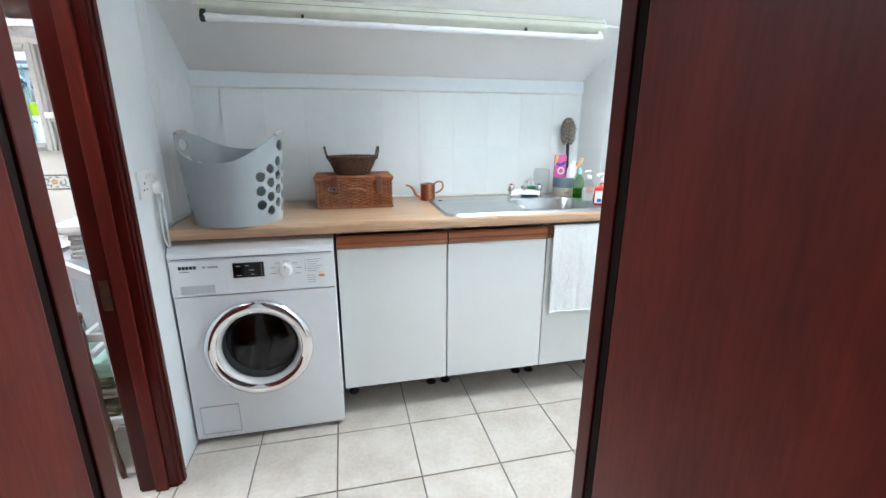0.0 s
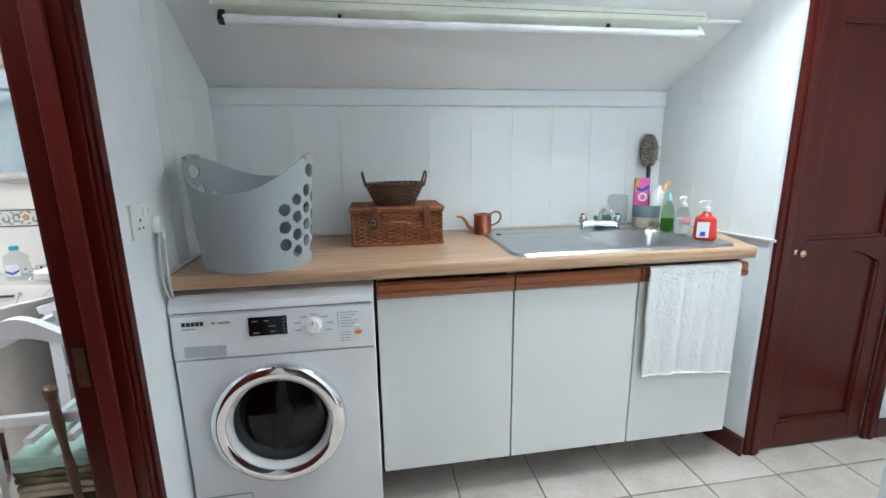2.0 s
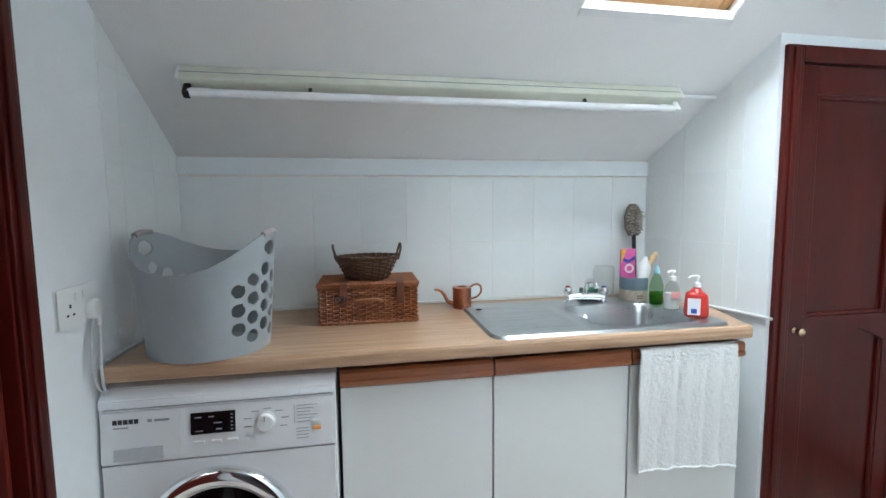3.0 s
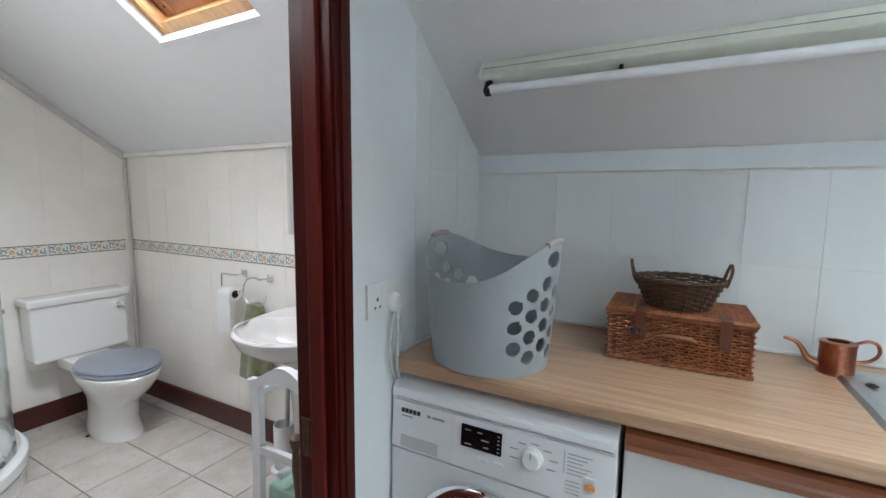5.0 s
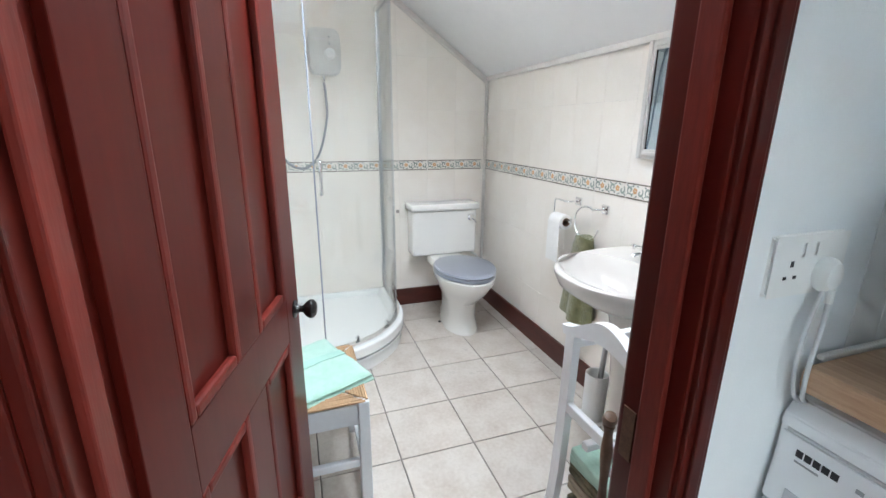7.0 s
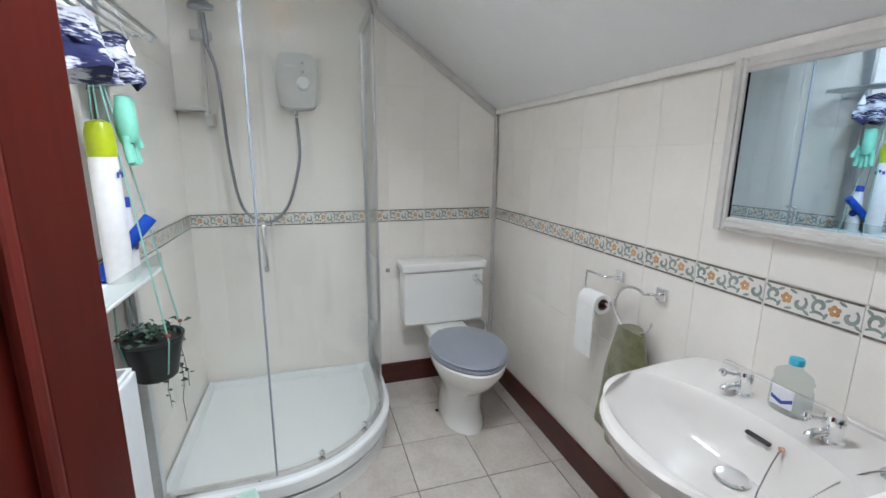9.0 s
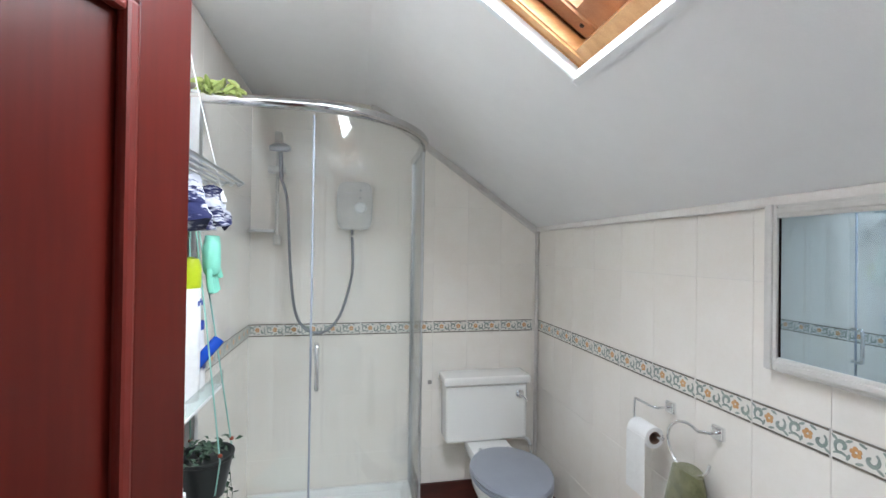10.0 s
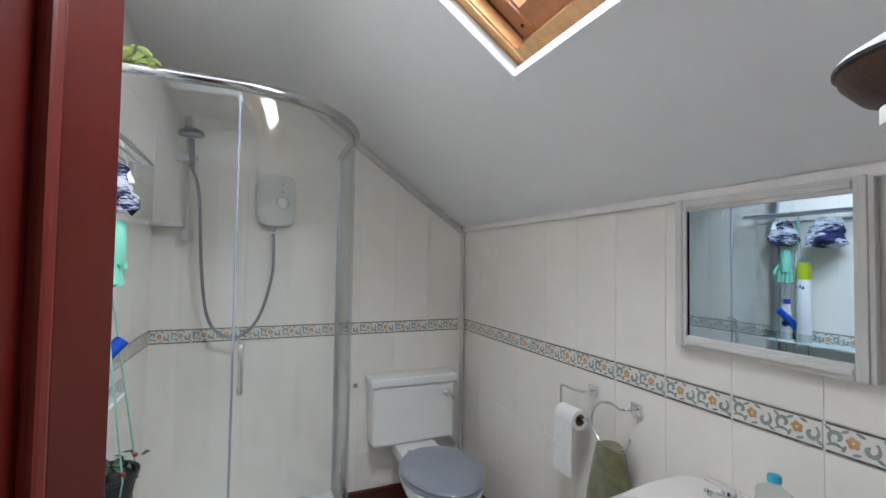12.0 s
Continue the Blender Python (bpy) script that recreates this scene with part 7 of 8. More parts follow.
        rows.append([bm.verts.new((x, y, 0.0262 + 0.0065 * noise.noise(Vector((x * 9, y * 9, 3.1))))) for x in (-0.045, -0.028, -0.012, 0.0)])
    for a, b in zip(rows, rows[1:]):
        for i in range(3):
            bm.faces.new((a[i], a[i + 1], b[i + 1], b[i]))
    up = bmesh.ops.extrude_face_region(bm, geom=list(bm.faces))
    for g in up["geom"]:
        if isinstance(g, bmesh.types.BMVert):
            g.co.z += 0.0025
    part("woven_band", bm, MINT_BAND, tw, "paler woven band", smooth=True)


painted_chair()


def towel_rack():
    """White stand: two end frames with waved tops, joined by rails, cloths on the lower rails and a stick leaning on it."""
    root = thing("towel_rack", (-0.90, 1.80, 0), "white painted wooden towel rack with waved tops", "towel rack")
    root.matrix_basis = root.matrix_basis @ Matrix.Diagonal((1, 1, 1.05, 1))
    hw, hd = 0.128, 0.150

    for y in (-hd, hd):
        for s in (-1, 1):
            prof = smooth_path([(s * (hw + 0.055), y, 0.0), (s * (hw + 0.040), y, 0.10), (s * (hw + 0.012), y, 0.30), (s * hw, y, 0.55), (s * (hw - 0.004), y, 0.738)], 6)
            bm = bmesh.new()
            rings = []
            for p in prof:
                rings.append([bm.verts.new((p.x + dx, p.y + dy, p.z)) for dx, dy in ((-0.017, -0.011), (0.017, -0.011), (0.017, 0.011), (-0.017, 0.011))])
            for a, b in zip(rings, rings[1:]):
                for i in range(4):
                    bm.faces.new((a[i], a[(i + 1) % 4], b[(i + 1) % 4], b[i]))
            bm.faces.new(rings[0][::-1]), bm.faces.new(rings[-1])
            part("post", bm, WHITE_PAINT, root)
        n = 24
        lo = [(-hw - 0.022 + (2 * hw + 0.044) * k / n, 0.735 + 0.012 * math.cos(2 * math.pi * (k / n - 0.5)) + 0.010 * math.sin(math.pi * k / n)) for k in range(n + 1)]
        hi = [(-hw - 0.030 + (2 * hw + 0.060) * k / n, 0.775 + 0.030 * math.cos(2 * math.pi * (k / n - 0.5))) for k in range(n + 1)]
        part("waved_top", plate(lo + hi[::-1], -0.013, 0.013, m=Matrix.Translation((0, y, 0)) @ pose(0, 0, 0, 90)), WHITE_PAINT, root)
        for z in (0.20, 0.52):
            part("cross_bar", block(-hw, y - 0.009, z, hw, y + 0.009, z + 0.028, 0.004), WHITE_PAINT, root)
    for x, z in ((-hw + 0.01, 0.70), (hw - 0.01, 0.70), (-0.04, 0.46), (0.06, 0.46), (-hw + 0.02, 0.205), (hw - 0.02, 0.205), (0.0, 0.205)):
        part("rail", block(x - 0.011, -hd, z, x + 0.011, hd, z + 0.020, 0.004), WHITE_PAINT, root)
    rnd = random.Random(3)
    for i, (mat, nm, z, lab) in enumerate(((CLOTH_OLIVE, "folded_cloth", 0.228, "dark patterned folded cloth on the rack"), (CLOTH_TAN, "folded_cloth", 0.30, "tan folded cloth on the rack"), (CLOTH_OLIVE, "folded_cloth", 0.345, "dark patterned folded cloth on the rack"), (CLOTH_MINT, "folded_cloth", 0.385, "pale green folded towel on the rack"))):
        t = thing(nm, (-0.90, 1.79, z + 0.009), lab, "cloth", "cloths on the rack", turn=rnd.uniform(-5, 5))
        for k in range(2):
            bm = block(-0.105, -0.13, k * 0.020, 0.105, 0.13, k * 0.020 + (0.021 if i < 3 else 0.03), 0.009, segments=3)
            bmesh.ops.subdivide_edges(bm, edges=[e for e in bm.edges if e.calc_length() > 0.05], cuts=5, use_grid_fill=True)
            for v in bm.verts:
                v.co += noise.noise_vector(v.co * 16 + Vector((i, k, 0))) * 0.006
            part("fold", bm, mat, t, smooth=True)
    st = thing("walking_stick", (-0.845, 1.615, 0), "dark knotted wooden walking stick leaning on the rack", "walking stick")
    pts = [(0.035, 0.004, 0.0), (0.022, 0.008, 0.2), (0.010, 0.012, 0.42), (0.0, 0.016, 0.60), (-0.002, 0.017, 0.635)]
    part("shaft", sweep(smooth_path(pts, 8), 0.011, 10, taper=lambda t: 0.0085 + 0.004 * t + 0.002 * math.sin(t * 30)), CANE_WOOD, st, smooth=True)
    part("knob", lathe([(0, -0.02), (0.013, -0.014), (0.017, 0.0), (0.014, 0.014), (0, 0.02)], 12, m=pose(-0.002, 0.017, 0.645, 12, 20, 0)), CANE_WOOD, st, smooth=True)


towel_rack()


def wall_shelf():
    """Three chalk-white shelves with rounded fronts against the partition."""
    root = thing("wall_shelf", (PART_B, 2.05, 0.90), "chalky white three-tier wooden shelf on the partition wall", "shelf")
    for z, reach, y0, y1 in ((0.885, 0.308, -0.175, 0.270), (1.288, 0.275, -0.110, 0.270), (1.560, 0.250, -0.245, 0.170)):
        n = 10
        shape = [(0, y1), (0, y0)] + [(-reach + 0.05 + 0.05 * math.cos(a), y0 + 0.05 + 0.05 * math.sin(a)) for a in (radians(270 - 9 * k) for k in range(n + 1))] + [(-reach, y1)]
        s = part("shelf_board", plate(shape, z - 0.90, z - 0.90 + 0.020), CHALK, root)
        shape2 = [(x * 0.955, y0 + 0.012 + (y - y0) * 0.955) for x, y in shape]
        part("shelf_moulding", plate(shape2, z - 0.90 - 0.012, z - 0.90), CHALK, s)
    for y in (-0.05, 0.20):
        part("side_board", block(-0.020, y - 0.010, -0.02, 0.0, y + 0.010, 0.655, 0.004), CHALK, root)
    dish = thing("lidded_bowl", (-0.925, 1.915, 1.580), "dark wooden lidded bowl with a pale lid on the shelf", "bowl")
    dish.matrix_basis = dish.matrix_basis @ Matrix.Scale(0.95, 4)
    part("foot", lathe([(0, 0), (0.066, 0), (0.060, 0.010), (0.050, 0.014), (0, 0.014)], 36), CHALK, dish, "pale foot", smooth=True)
    part("bowl", lathe([(0.050, 0.012), (0.085, 0.030), (0.106, 0.055), (0.110, 0.068), (0, 0.068)], 40), TUREEN, dish, smooth=True)
    part("rim_line", lathe([(0.110, 0.066), (0.1135, 0.069), (0.1135, 0.074), (0.110, 0.076)], 40), BLACK_PLASTIC, dish)
    part("lid", lathe([(0.112, 0.075), (0.108, 0.082), (0.080, 0.100), (0.045, 0.112), (0.018, 0.117), (0.012, 0.122), (0.014, 0.132), (0.008, 0.138), (0, 0.139)], 40), CHALK, dish, "pale lid", smooth=True)
    box = thing("wooden_box", (-0.85, 2.14, 1.308), "small pale wooden box on the middle shelf", "box")
    part("body", block(-0.06, -0.05, 0, 0.06, 0.05, 0.10, 0.003), CHALK, box)
    part("lid", block(-0.064, -0.054, 0.10, 0.064, 0.054, 0.122, 0.004), BOX_WOOD, box, "brown wooden lid")
    for i in range(5):
        t = thing("napkin", (-0.90, 2.03, 0.77 + i * 0.018), "folded white linen napkin with dark print", "napkin", "napkins under the shelf", turn=(-3, 4, -2, 5, 0)[i])
        bm = block(-0.085, -0.10, 0, 0.085, 0.10, 0.018, 0.007, segments=3)
        bmesh.ops.subdivide_edges(bm, edges=[e for e in bm.edges if e.calc_length() > 0.04], cuts=5, use_grid_fill=True)
        for v in bm.verts:
            v.co += noise.noise_vector(v.co * 22 + Vector((i, 0, 4))) * 0.005
        part("fold", bm, LINEN, t, smooth=True)
    bin_ = thing("linen_bin", (-0.90, 2.05, 0), "pale grey tapered bin holding napkins", "bin")
    part("bin", loft([([(x * 0.075, y * 0.085) for x, y in ((-1, -1), (1, -1), (1, 1), (-1, 1))], 0.0), ([(x * 0.11, y * 0.12) for x, y in ((-1, -1), (1, -1), (1, 1), (-1, 1))], 0.77), ([(x * 0.104, y * 0.114) for x, y in ((-1, -1), (1, -1), (1, 1), (-1, 1))], 0.77), ([(x * 0.10, y * 0.11) for x, y in ((-1, -1), (1, -1), (1, 1), (-1, 1))], 0.762)]), GREY_WHITE, bin_)


wall_shelf()


# wall behind the open door: wire rack, cloths, bottles, plant
def door_side():
    y = NEAR + 0.004
    rack = thing("wire_rack", (-2.28, y, 1.69), "chrome wire shelf on the tiled wall", "shelf")
    for k in range(5):
        d = 0.02 + 0.032 * k
        part("wire", sweep([(0.62, d, 0), (-0.04, d, 0), (-0.075, d * 0.85, -0.004)], 0.0065 if k == 4 else 0.005, 8), SATIN_METAL, rack, smooth=True)
    part("bar", sweep([(0.60, 0.01, 0.004), (0.60, 0.148, 0.004)], 0.005, 8), SATIN_METAL, rack)
    part("bar", sweep([(-0.06, 0.01, 0.004), (-0.06, 0.148, 0.004)], 0.005, 8), SATIN_METAL, rack)
    part("back_rail", sweep([(-0.075, 0.004, -0.03), (0.62, 0.004, -0.03)], 0.006, 8), SATIN_METAL, rack)
    cl = draped("hanging_cloth", (-2.16, NEAR + 0.090, 1.655), "navy and white patterned cloth hanging from the rack", NAVY_CLOTH, 0.115, 0.125, 4, 0.10, 1.9)
    cl2 = draped("hanging_cloth", (-1.98, NEAR + 0.078, 1.655), "navy and white patterned cloth hanging from the rack", NAVY_CLOTH, 0.15, 0.14, 5, 0.10, 0.4)
    for ob in (cl, cl2):
        for c in ob.children:
            for v in c.data.vertices:
                v.co += noise.noise_vector(v.co * 13 + Vector((ob.location.x * 9, 0, 0))) * 0.024 + noise.noise_vector(v.co * 34) * 0.009
    gl = thing("rubber_glove", (-2.150, NEAR + 0.105, 1.475), "mint green rubber glove hanging cuff up", "glove")
    bm = bmesh.new()
    sweep(smooth_path([(0, 0, 0.02), (0.004, 0, -0.05), (0.0, 0, -0.10)], 6), 0.034, 14, bm, taper=lambda t: 0.021 + 0.006 * math.sin(t * 3))
    for k in range(4):
        sweep(smooth_path([(-0.024 + 0.016 * k, 0, -0.085), (-0.030 + 0.020 * k, 0.004, -0.13), (-0.032 + 0.022 * k, 0.010, -0.165 + 0.006 * abs(k - 1.5))], 5), 0.0095, 10, bm)
    sweep(smooth_path([(-0.026, 0, -0.06), (-0.045, 0.006, -0.09), (-0.05, 0.012, -0.115)], 5), 0.0095, 10, bm)
    part("glove", bm, MINT_RUBBER, gl, smooth=True)
    caddy = thing("wall_caddy", (-2.02, NEAR + 0.004, 0.985), "white wall caddy holding cleaning bottles", "caddy")
    part("tray", block(-0.24, 0.0, 0.0, 0.26, 0.112, 0.012, 0.004), WHITE_PLASTIC, caddy)
    part("front_lip", block(-0.24, 0.106, 0.012, 0.26, 0.112, 0.058, 0.002), CLEAR_PLASTIC, caddy, "clear front lip")
    sp = thing("spray_can", (-2.085, NEAR + 0.062, 0.997), "white air freshener can with a lime green cap", "spray can")
    part("can", lathe([(0, 0), (0.032, 0), (0.033, 0.004), (0.033, 0.330), (0.029, 0.345), (0, 0.345)], 32), WHITE_SOFT, sp, smooth=True)
    part("cap", lathe([(0.031, 0.338), (0.033, 0.345), (0.033, 0.400), (0.026, 0.425), (0.010, 0.432), (0, 0.432)], 32), LIME, sp, "lime green cap", smooth=True)
    for i in range(3):
        part("printed_mark", block(-0.020 + 0.014 * i, 0.0315, 0.285 + 0.008 * (i % 2), -0.010 + 0.014 * i, 0.0338, 0.300 + 0.006 * (i % 2), 0.0005), BLUE_PRINT, sp)
    tb_ = thing("cleaner_bottle", (-2.172, NEAR + 0.062, 0.997), "white cleaner bottle with a dark blue cap", "bottle")
    part("body", lathe([(0, 0), (0.027, 0), (0.029, 0.005), (0.029, 0.10), (0.024, 0.16), (0.020, 0.20), (0, 0.20)], 28, squash=(1, 0.7)), WHITE_SOFT, tb_, smooth=True)
    part("cap", lathe([(0.021, 0.198), (0.021, 0.222), (0.018, 0.226), (0, 0.226)], 24, squash=(1, 0.8)), BLUE_PRINT, tb_, "dark blue cap", smooth=True)
    part("label", lathe([(0, 0), (0.017, 0), (0.017, 0.001), (0, 0.001)], 24, m=pose(0.006, 0.0205, 0.09, -90)), BLUE_PRINT, tb_)
    br = thing("blue_brush", (-2.140, NEAR + 0.072, 1.075), "royal blue plastic brush leaning in the caddy", "brush")
    part("handle", sweep([(0.035, -0.050, -0.045), (0.0, 0.0, 0.02), (-0.035, 0.052, 0.088)], 0.018, 12), ROYAL, br, smooth=True)
    part("head", sweep([(0.050, -0.048, -0.078), (0.034, -0.046, -0.036)], 0.022, 10), ROYAL, br, smooth=True)
    # white radiator-like cupboard below, beside the stool
    ht = thing("white_heater", (-1.93, NEAR + 0.004, 0.0), "white panel heater standing against the wall", "heater")
    part("panel", block(-0.09, 0.0, 0.06, 0.55, 0.085, 0.760, 0.008), WHITE_ENAMEL, ht)
    part("top_grille", block(-0.085, 0.008, 0.760, 0.545, 0.078, 0.772, 0.004), WHITE_PLASTIC, ht)
    for k in range(9):
        part("slot", block(-0.07 + 0.068 * k, 0.018, 0.7715, -0.02 + 0.068 * k, 0.068, 0.7727, 0), GREY_PRINT, ht)
    for x in (-0.04, 0.48):
        part("foot", block(x - 0.02, 0.01, 0, x + 0.02, 0.075, 0.06, 0.004), WHITE_PLASTIC, ht)
    # hanging plant in strings with beads
    px, py, pz = -2.135, NEAR + 0.098, 0.755
    pl = thing("hanging_plant", (px, py, pz), "trailing plant in a black pot hung in mint strings", "plant")
    part("pot", lathe([(0, -0.075), (0.052, -0.075), (0.058, -0.07), (0.082, 0.045), (0.086, 0.048), (0.086, 0.058), (0.078, 0.056), (0.074, 0.04), (0, 0.035)], 32), POT_BLACK, pl, smooth=True)
    hang = Vector((0.02, -0.05, 0.93))
    for k in range(4):
        a = math.pi / 4 + k * math.pi / 2
        rimp = Vector((0.088 * math.cos(a), 0.088 * math.sin(a), 0.055))
        part("string", sweep([hang, hang * 0.45 + rimp * 0.55 + Vector((0, 0, 0.02)), rimp, Vector((0.064 * math.cos(a), 0.064 * math.sin(a), -0.05)), (0, 0, -0.10)], 0.0024, 6), STRING, pl, "mint string")
        part("bead", lathe([(0, -0.007), (0.006, -0.004), (0.007, 0), (0.006, 0.004), (0, 0.007)], 12, m=Matrix.Translation(rimp + Vector((0, 0, 0.02)))), BEAD, pl, "red-brown bead", smooth=True)
    rnd = random.Random(11)
    bm, stems = bmesh.new(), bmesh.new()

    def leaf(p, size):
        m = Matrix.Translation(p) @ Euler((rnd.uniform(-0.9, 0.9), rnd.uniform(-0.9, 0.9), rnd.uniform(0, 6.28))).to_matrix().to_4x4()
        pts = [(0, 0, 0), (size * 0.5, size * 0.35, size * 0.12), (size, 0, 0.0), (size * 0.5, -size * 0.35, size * 0.12), (size * 0.5, 0, -size * 0.05)]
        v = [bm.verts.new(m @ Vector(q)) for q in pts]
        for a, b in ((0, 1), (1, 2), (2, 3), (3, 0)):
            bm.faces.new((v[a], v[b], v[4]))
    for k in range(70):
        a, r = rnd.uniform(0, 6.28), rnd.uniform(0, 0.085)
        leaf(Vector((r * math.cos(a), r * math.sin(a), 0.045 + rnd.uniform(0, 0.045))), rnd.uniform(0.018, 0.030))
    for dx, dy, length in ((-0.086, 0.03, 0.36), (-0.080, 0.045, 0.24), (-0.082, 0.0, 0.30)):
        p = Vector((dx, dy, 0.055))
        pts = [Vector((dx * 0.6, dy * 0.6, 0.05)), p.copy()]
        n = int(length / 0.022)
        for j in range(n):
            p = p + Vector((rnd.uniform(-0.006, 0.004), rnd.uniform(-0.004, 0.005), -0.022))
            pts.append(p.copy())
            if rnd.random() < 0.8:
                leaf(p, rnd.uniform(0.014, 0.026))
        sweep(pts, 0.0011, 4, stems)
    part("leaves", bm, LEAF, pl, "small dark leaves")
    part("stems", stems, LEAF, pl)
    # plant on the shower rail and the light cord
    sc = thing("succulent", (SX + SR - 0.038, SY + 0.085, 1.985), "pale green succulent sprig on the shower rail", "plant")
    for k in range(34):
        a = rnd.uniform(0, 6.28)
        d = Vector((math.cos(a), math.sin(a), rnd.uniform(-0.7, 0.9))).normalized()
        p = Vector((rnd.uniform(-0.02, 0.02), rnd.uniform(-0.06, 0.07), 0.018 + rnd.uniform(-0.03, 0.02)))
        part("leaf", sweep([p, p + d * 0.020, p + d * 0.042 + Vector((0, 0, -0.006))], 0.008, 6, taper=lambda t: 0.003 + 0.007 * math.sin(0.5 + 2.5 * t)), LEAF_PALE, sc, smooth=True)
    cord = thing("pull_cord", (-2.20, NEAR + 0.115, 1.605), "white light pull cord with an acorn end", "pull cord")
    part("cord", sweep([(0.24, -0.08, 0.678), (0.10, -0.035, 0.30), (0, 0, 0.045)], 0.0018, 6), WHITE_PLASTIC, cord)
    part("acorn", lathe([(0, 0.05), (0.006, 0.045), (0.009, 0.03), (0.017, 0.012), (0.017, 0.004), (0, 0)], 18), WHITE_PLASTIC, cord, smooth=True)


door_side()

# ceiling vent and round ceiling lamp
vent = thing("ceiling_vent", (-1.995, 1.04, BATH_FLAT), "white square ceiling extractor vent with round slots", "vent")
part("plate", block(-0.085, -0.078, -0.010, 0.085, 0.078, 0, 0.004), WHITE_PLASTIC, vent)
# no hollow here: a dark disc paints the shade between the slats
part("recess", lathe([(0, -0.0108), (0.060, -0.0108), (0.060, -0.0098), (0, -0.0098)], 32), material("vent_shade_dark", (0.10, 0.10, 0.10), 0.8), vent, "dark disc painting the shade behind the slats")
for r in (0.009, 0.022, 0.035, 0.048):
    part("slat", lathe([(r, -0.011), (r + 0.0045, -0.011), (r + 0.0045, -0.017), (r, -0.017), (r, -0.011)], 32), WHITE_PLASTIC, vent)
for a in (0, 90):
    part("spoke", block(-0.054, -0.003, -0.0165, 0.054, 0.003, -0.0115, 0, pose(0, 0, 0, 0, 0, a + 45)), WHITE_PLASTIC, vent)
lamp = thing("ceiling_lamp", (-1.845, 0.768, BATH_FLAT), "round flush ceiling lamp with a warm glass", "ceiling lamp")
part("base", lathe([(0, 0), (0.060, 0), (0.060, -0.018), (0, -0.018)], 32), WHITE_PLASTIC, lamp)
part("glass", lathe([(0.056, -0.018), (0.052, -0.040), (0.036, -0.056), (0, -0.062)], 32), SPOT_GLASS, lamp, smooth=True)

# grey-white trims: corner, along the slope, along the top of the knee wall
structure(part("trim", block(FAR + 0.006, BACK - 0.024, 0.125, FAR + 0.026, BACK - 0.006, BATH_KNEE - 0.012, 0.005), TRIM_GREY), "grey corner trim on the tiles", "trim")
L = (BATH_FLAT - BATH_KNEE) / math.sin(math.atan(RISE))
bm = block(0, -0.010, -0.030, 0.022, L, -0.004, 0.005, m=Matrix.Translation((FAR + 0.004, BACK - 0.006, BATH_KNEE)) @ Matrix(((1, 0, 0, 0), (0, -math.cos(math.atan(RISE)), math.sin(math.atan(RISE)), 0), (0, math.sin(math.atan(RISE)), math.cos(math.atan(RISE)), 0), (0, 0, 0, 1))))
structure(part("trim", bm, TRIM_GREY), "grey trim along the sloping ceiling", "trim")
structure(part("trim", block(FAR + 0.02, BACK - 0.026, BATH_KNEE - 0.016, PART_B, BACK - 0.004, BATH_KNEE + 0.012, 0.006), CHALK), "white bead at the top of the tiles", "trim")

# ---- tiles of floors and walls ----
tiles(floor_slab, pose(0, 0, -0.006), steps(PART_L, EAST, 0.31, -0.037), steps(ENTRY1 - 0.11, BACK, 0.31, 1.692), FLOOR_TILE, gap=0.0052, name="floor_tile")
tiles(floor_slab, pose(0, 0, -0.006), steps(FAR, PART_L, 0.31, -0.037), steps(NEAR, BACK, 0.31, 1.637), FLOOR_TILE, gap=0.0052, name="floor_tile")
tiles(floor_slab, pose(0, 0, -0.006), steps(-1.3, 1.6, 0.31, -0.037), steps(-1.5, ENTRY0, 0.31, 1.692), FLOOR_TILE, gap=0.0052, name="floor_tile")

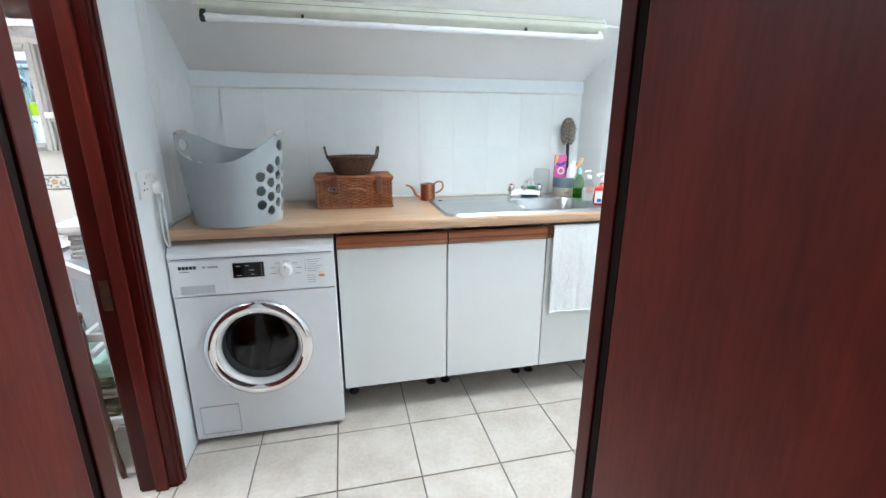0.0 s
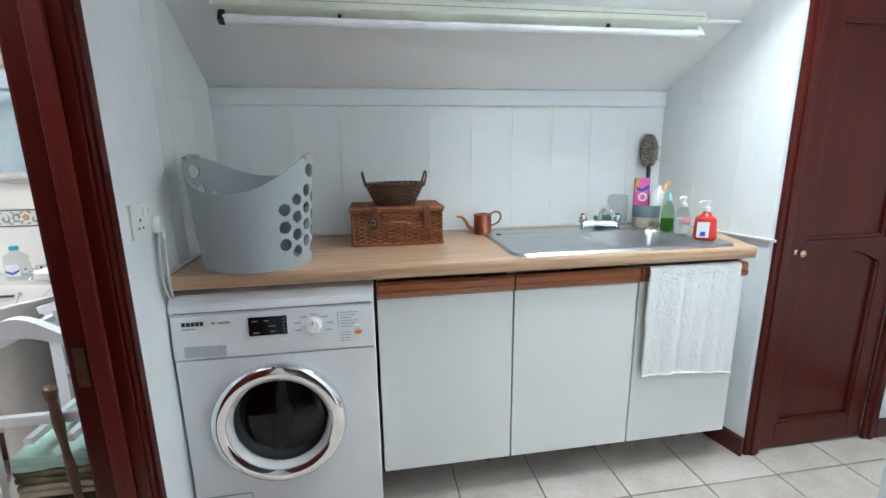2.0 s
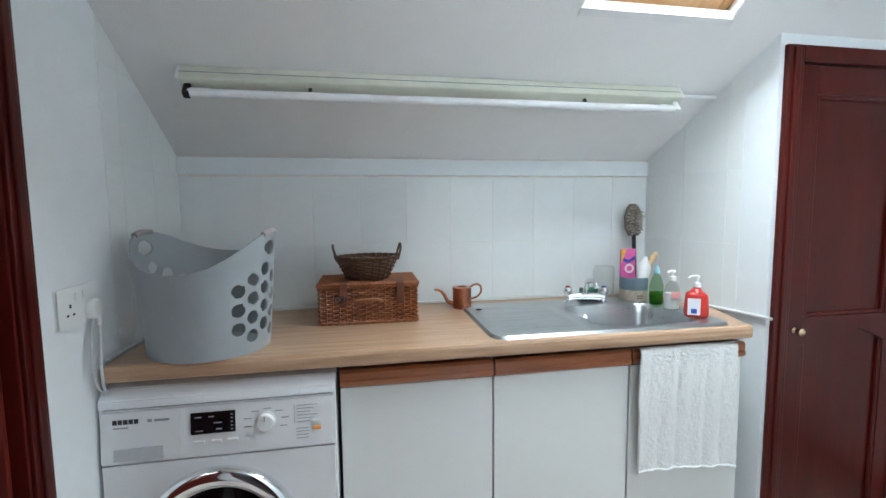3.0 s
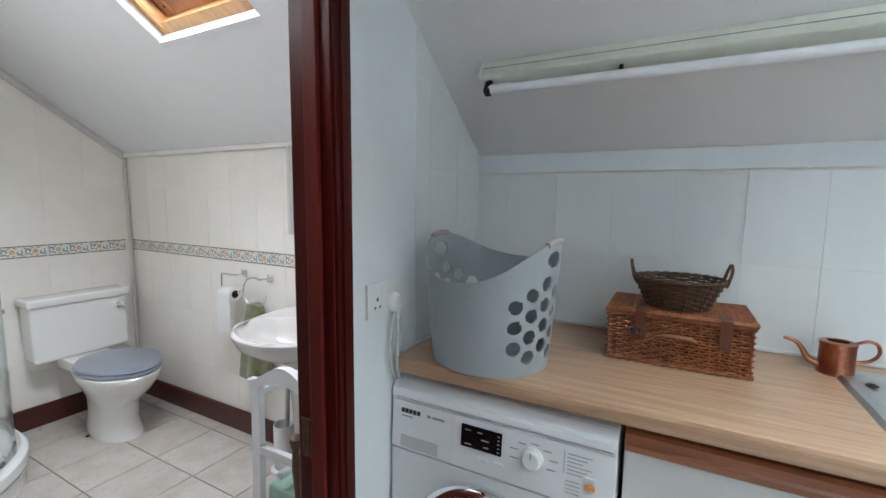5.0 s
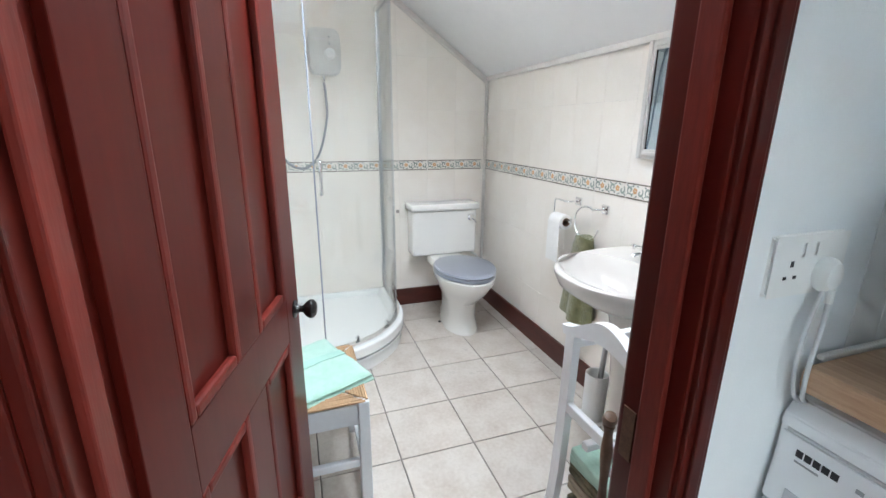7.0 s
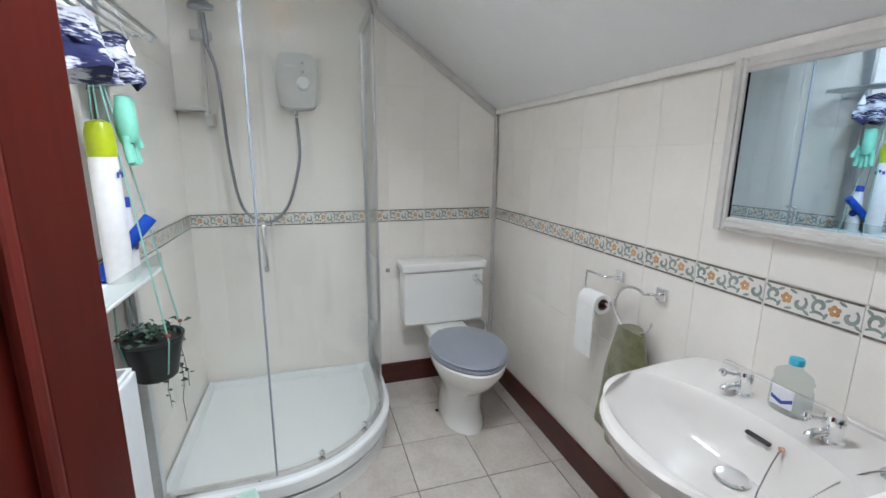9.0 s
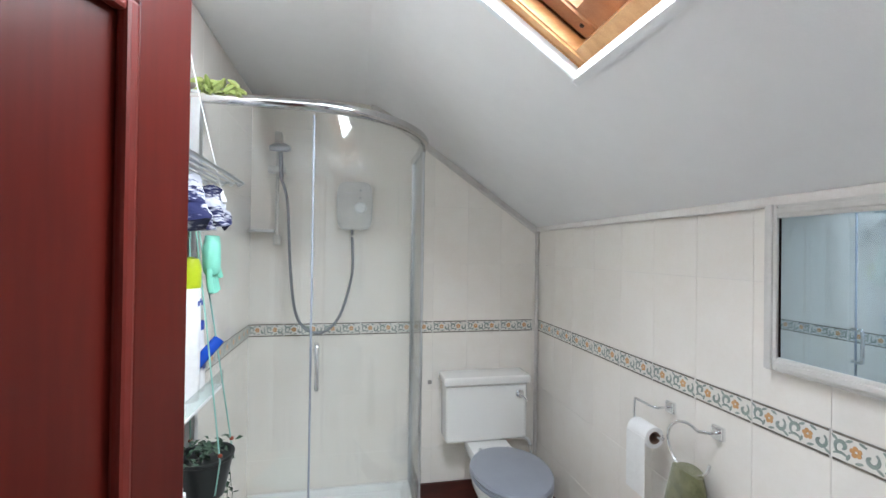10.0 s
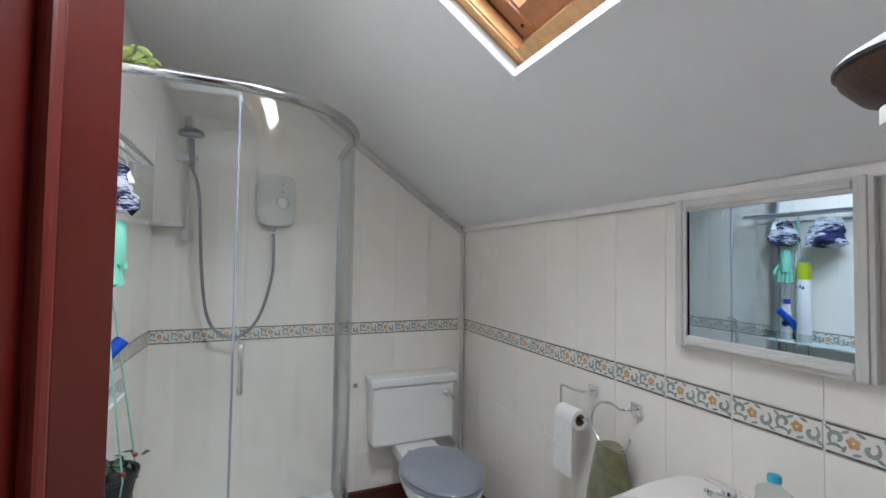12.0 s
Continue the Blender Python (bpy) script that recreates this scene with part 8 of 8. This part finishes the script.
BORDER_LO, BORDER_HI = 0.985, 1.055
bath_rows = [0.0, 0.325, 0.655, BORDER_LO]
upper_rows = [BORDER_HI, 1.385, 1.715, 2.045, 2.30]
north = pose(0, BACK, 0, 90)                    # u = x, v = z, out = -y
west = pose(FAR, 0, 0, 90, 0, 90)               # u = y, v = z, out = +x
south = pose(0, NEAR, 0, 90, 0, 180)            # u = -x, v = z, out = +y
cols_n = steps(FAR + 0.006, PART_B, 0.2045, -1.671)
cols_w = steps(NEAR, BACK, 0.2045, 0.675)
cols_s = steps(-PART_B, -FAR, 0.2045, 0.93)
for rows in (bath_rows, upper_rows):
    tiles(wall_bath_back, north, cols_n, rows, BATH_TILE, [(0, 1, BATH_KNEE - 0.004)], gap=0.0010, thick=0.0016)
    tiles(wall_bath_far, west, cols_w, rows, BATH_TILE, [(RISE, 1, BATH_KNEE + RISE * BACK - 0.004), (0, 1, BATH_FLAT - 0.003)], gap=0.0010, thick=0.0016)
    tiles(wall_bath_near, south, cols_s, rows, BATH_TILE, [(0, 1, BATH_FLAT - 0.003)], gap=0.0010, thick=0.0016)
border = []
border += tiles(wall_bath_back, north, cols_n, [BORDER_LO, BORDER_HI], BORDER_GROUND, gap=0.0055, thick=0.0028, name="border_tile")
border += tiles(wall_bath_far, west, cols_w, [BORDER_LO, BORDER_HI], BORDER_GROUND, gap=0.0055, thick=0.0028, name="border_tile")
border += tiles(wall_bath_near, south, cols_s, [BORDER_LO, BORDER_HI], BORDER_GROUND, gap=0.0055, thick=0.0028, name="border_tile")
for ob in border:
    half = max(abs(v.co.x) for v in ob.data.vertices)
    if half > 0.02:
        border_motif(ob, half / 0.0995)

rows_l = [0.62, 0.89, 1.16, 1.432, 1.70, 1.97]
tiles(wall_laundry_back, north, steps(PART_L, 1.352, 0.1855, 0.069), [0.89, 1.16, 1.432], LAUNDRY_TILE, gap=0.0014, thick=0.0014)
tiles(wall_laundry_back, pose(0, BACK, 0, 90), [PART_L, 1.352], [1.438, LAUN_KNEE - 0.004], WALL_PAINT, gap=0.001, thick=0.010, name="plaster_band")
left = pose(PART_L, 0, 0, 90, 0, 90)
tiles(wall_partition, left, steps(1.885, BACK - 0.01, 0.1855, BACK - 0.007), rows_l, LAUNDRY_TILE, [(RISE, 1, LAUN_KNEE + RISE * BACK - 0.004)], gap=0.0014, thick=0.0014)
splay = pose(1.352, BACK, 0, 90, 0, ang)
tiles(wall_alcove, splay, [0.012, 0.19, 0.375, 0.43], rows_l, LAUNDRY_TILE, [(-RISE * 0.98, 1, LAUN_KNEE - 0.004)], gap=0.0014, thick=0.0014)
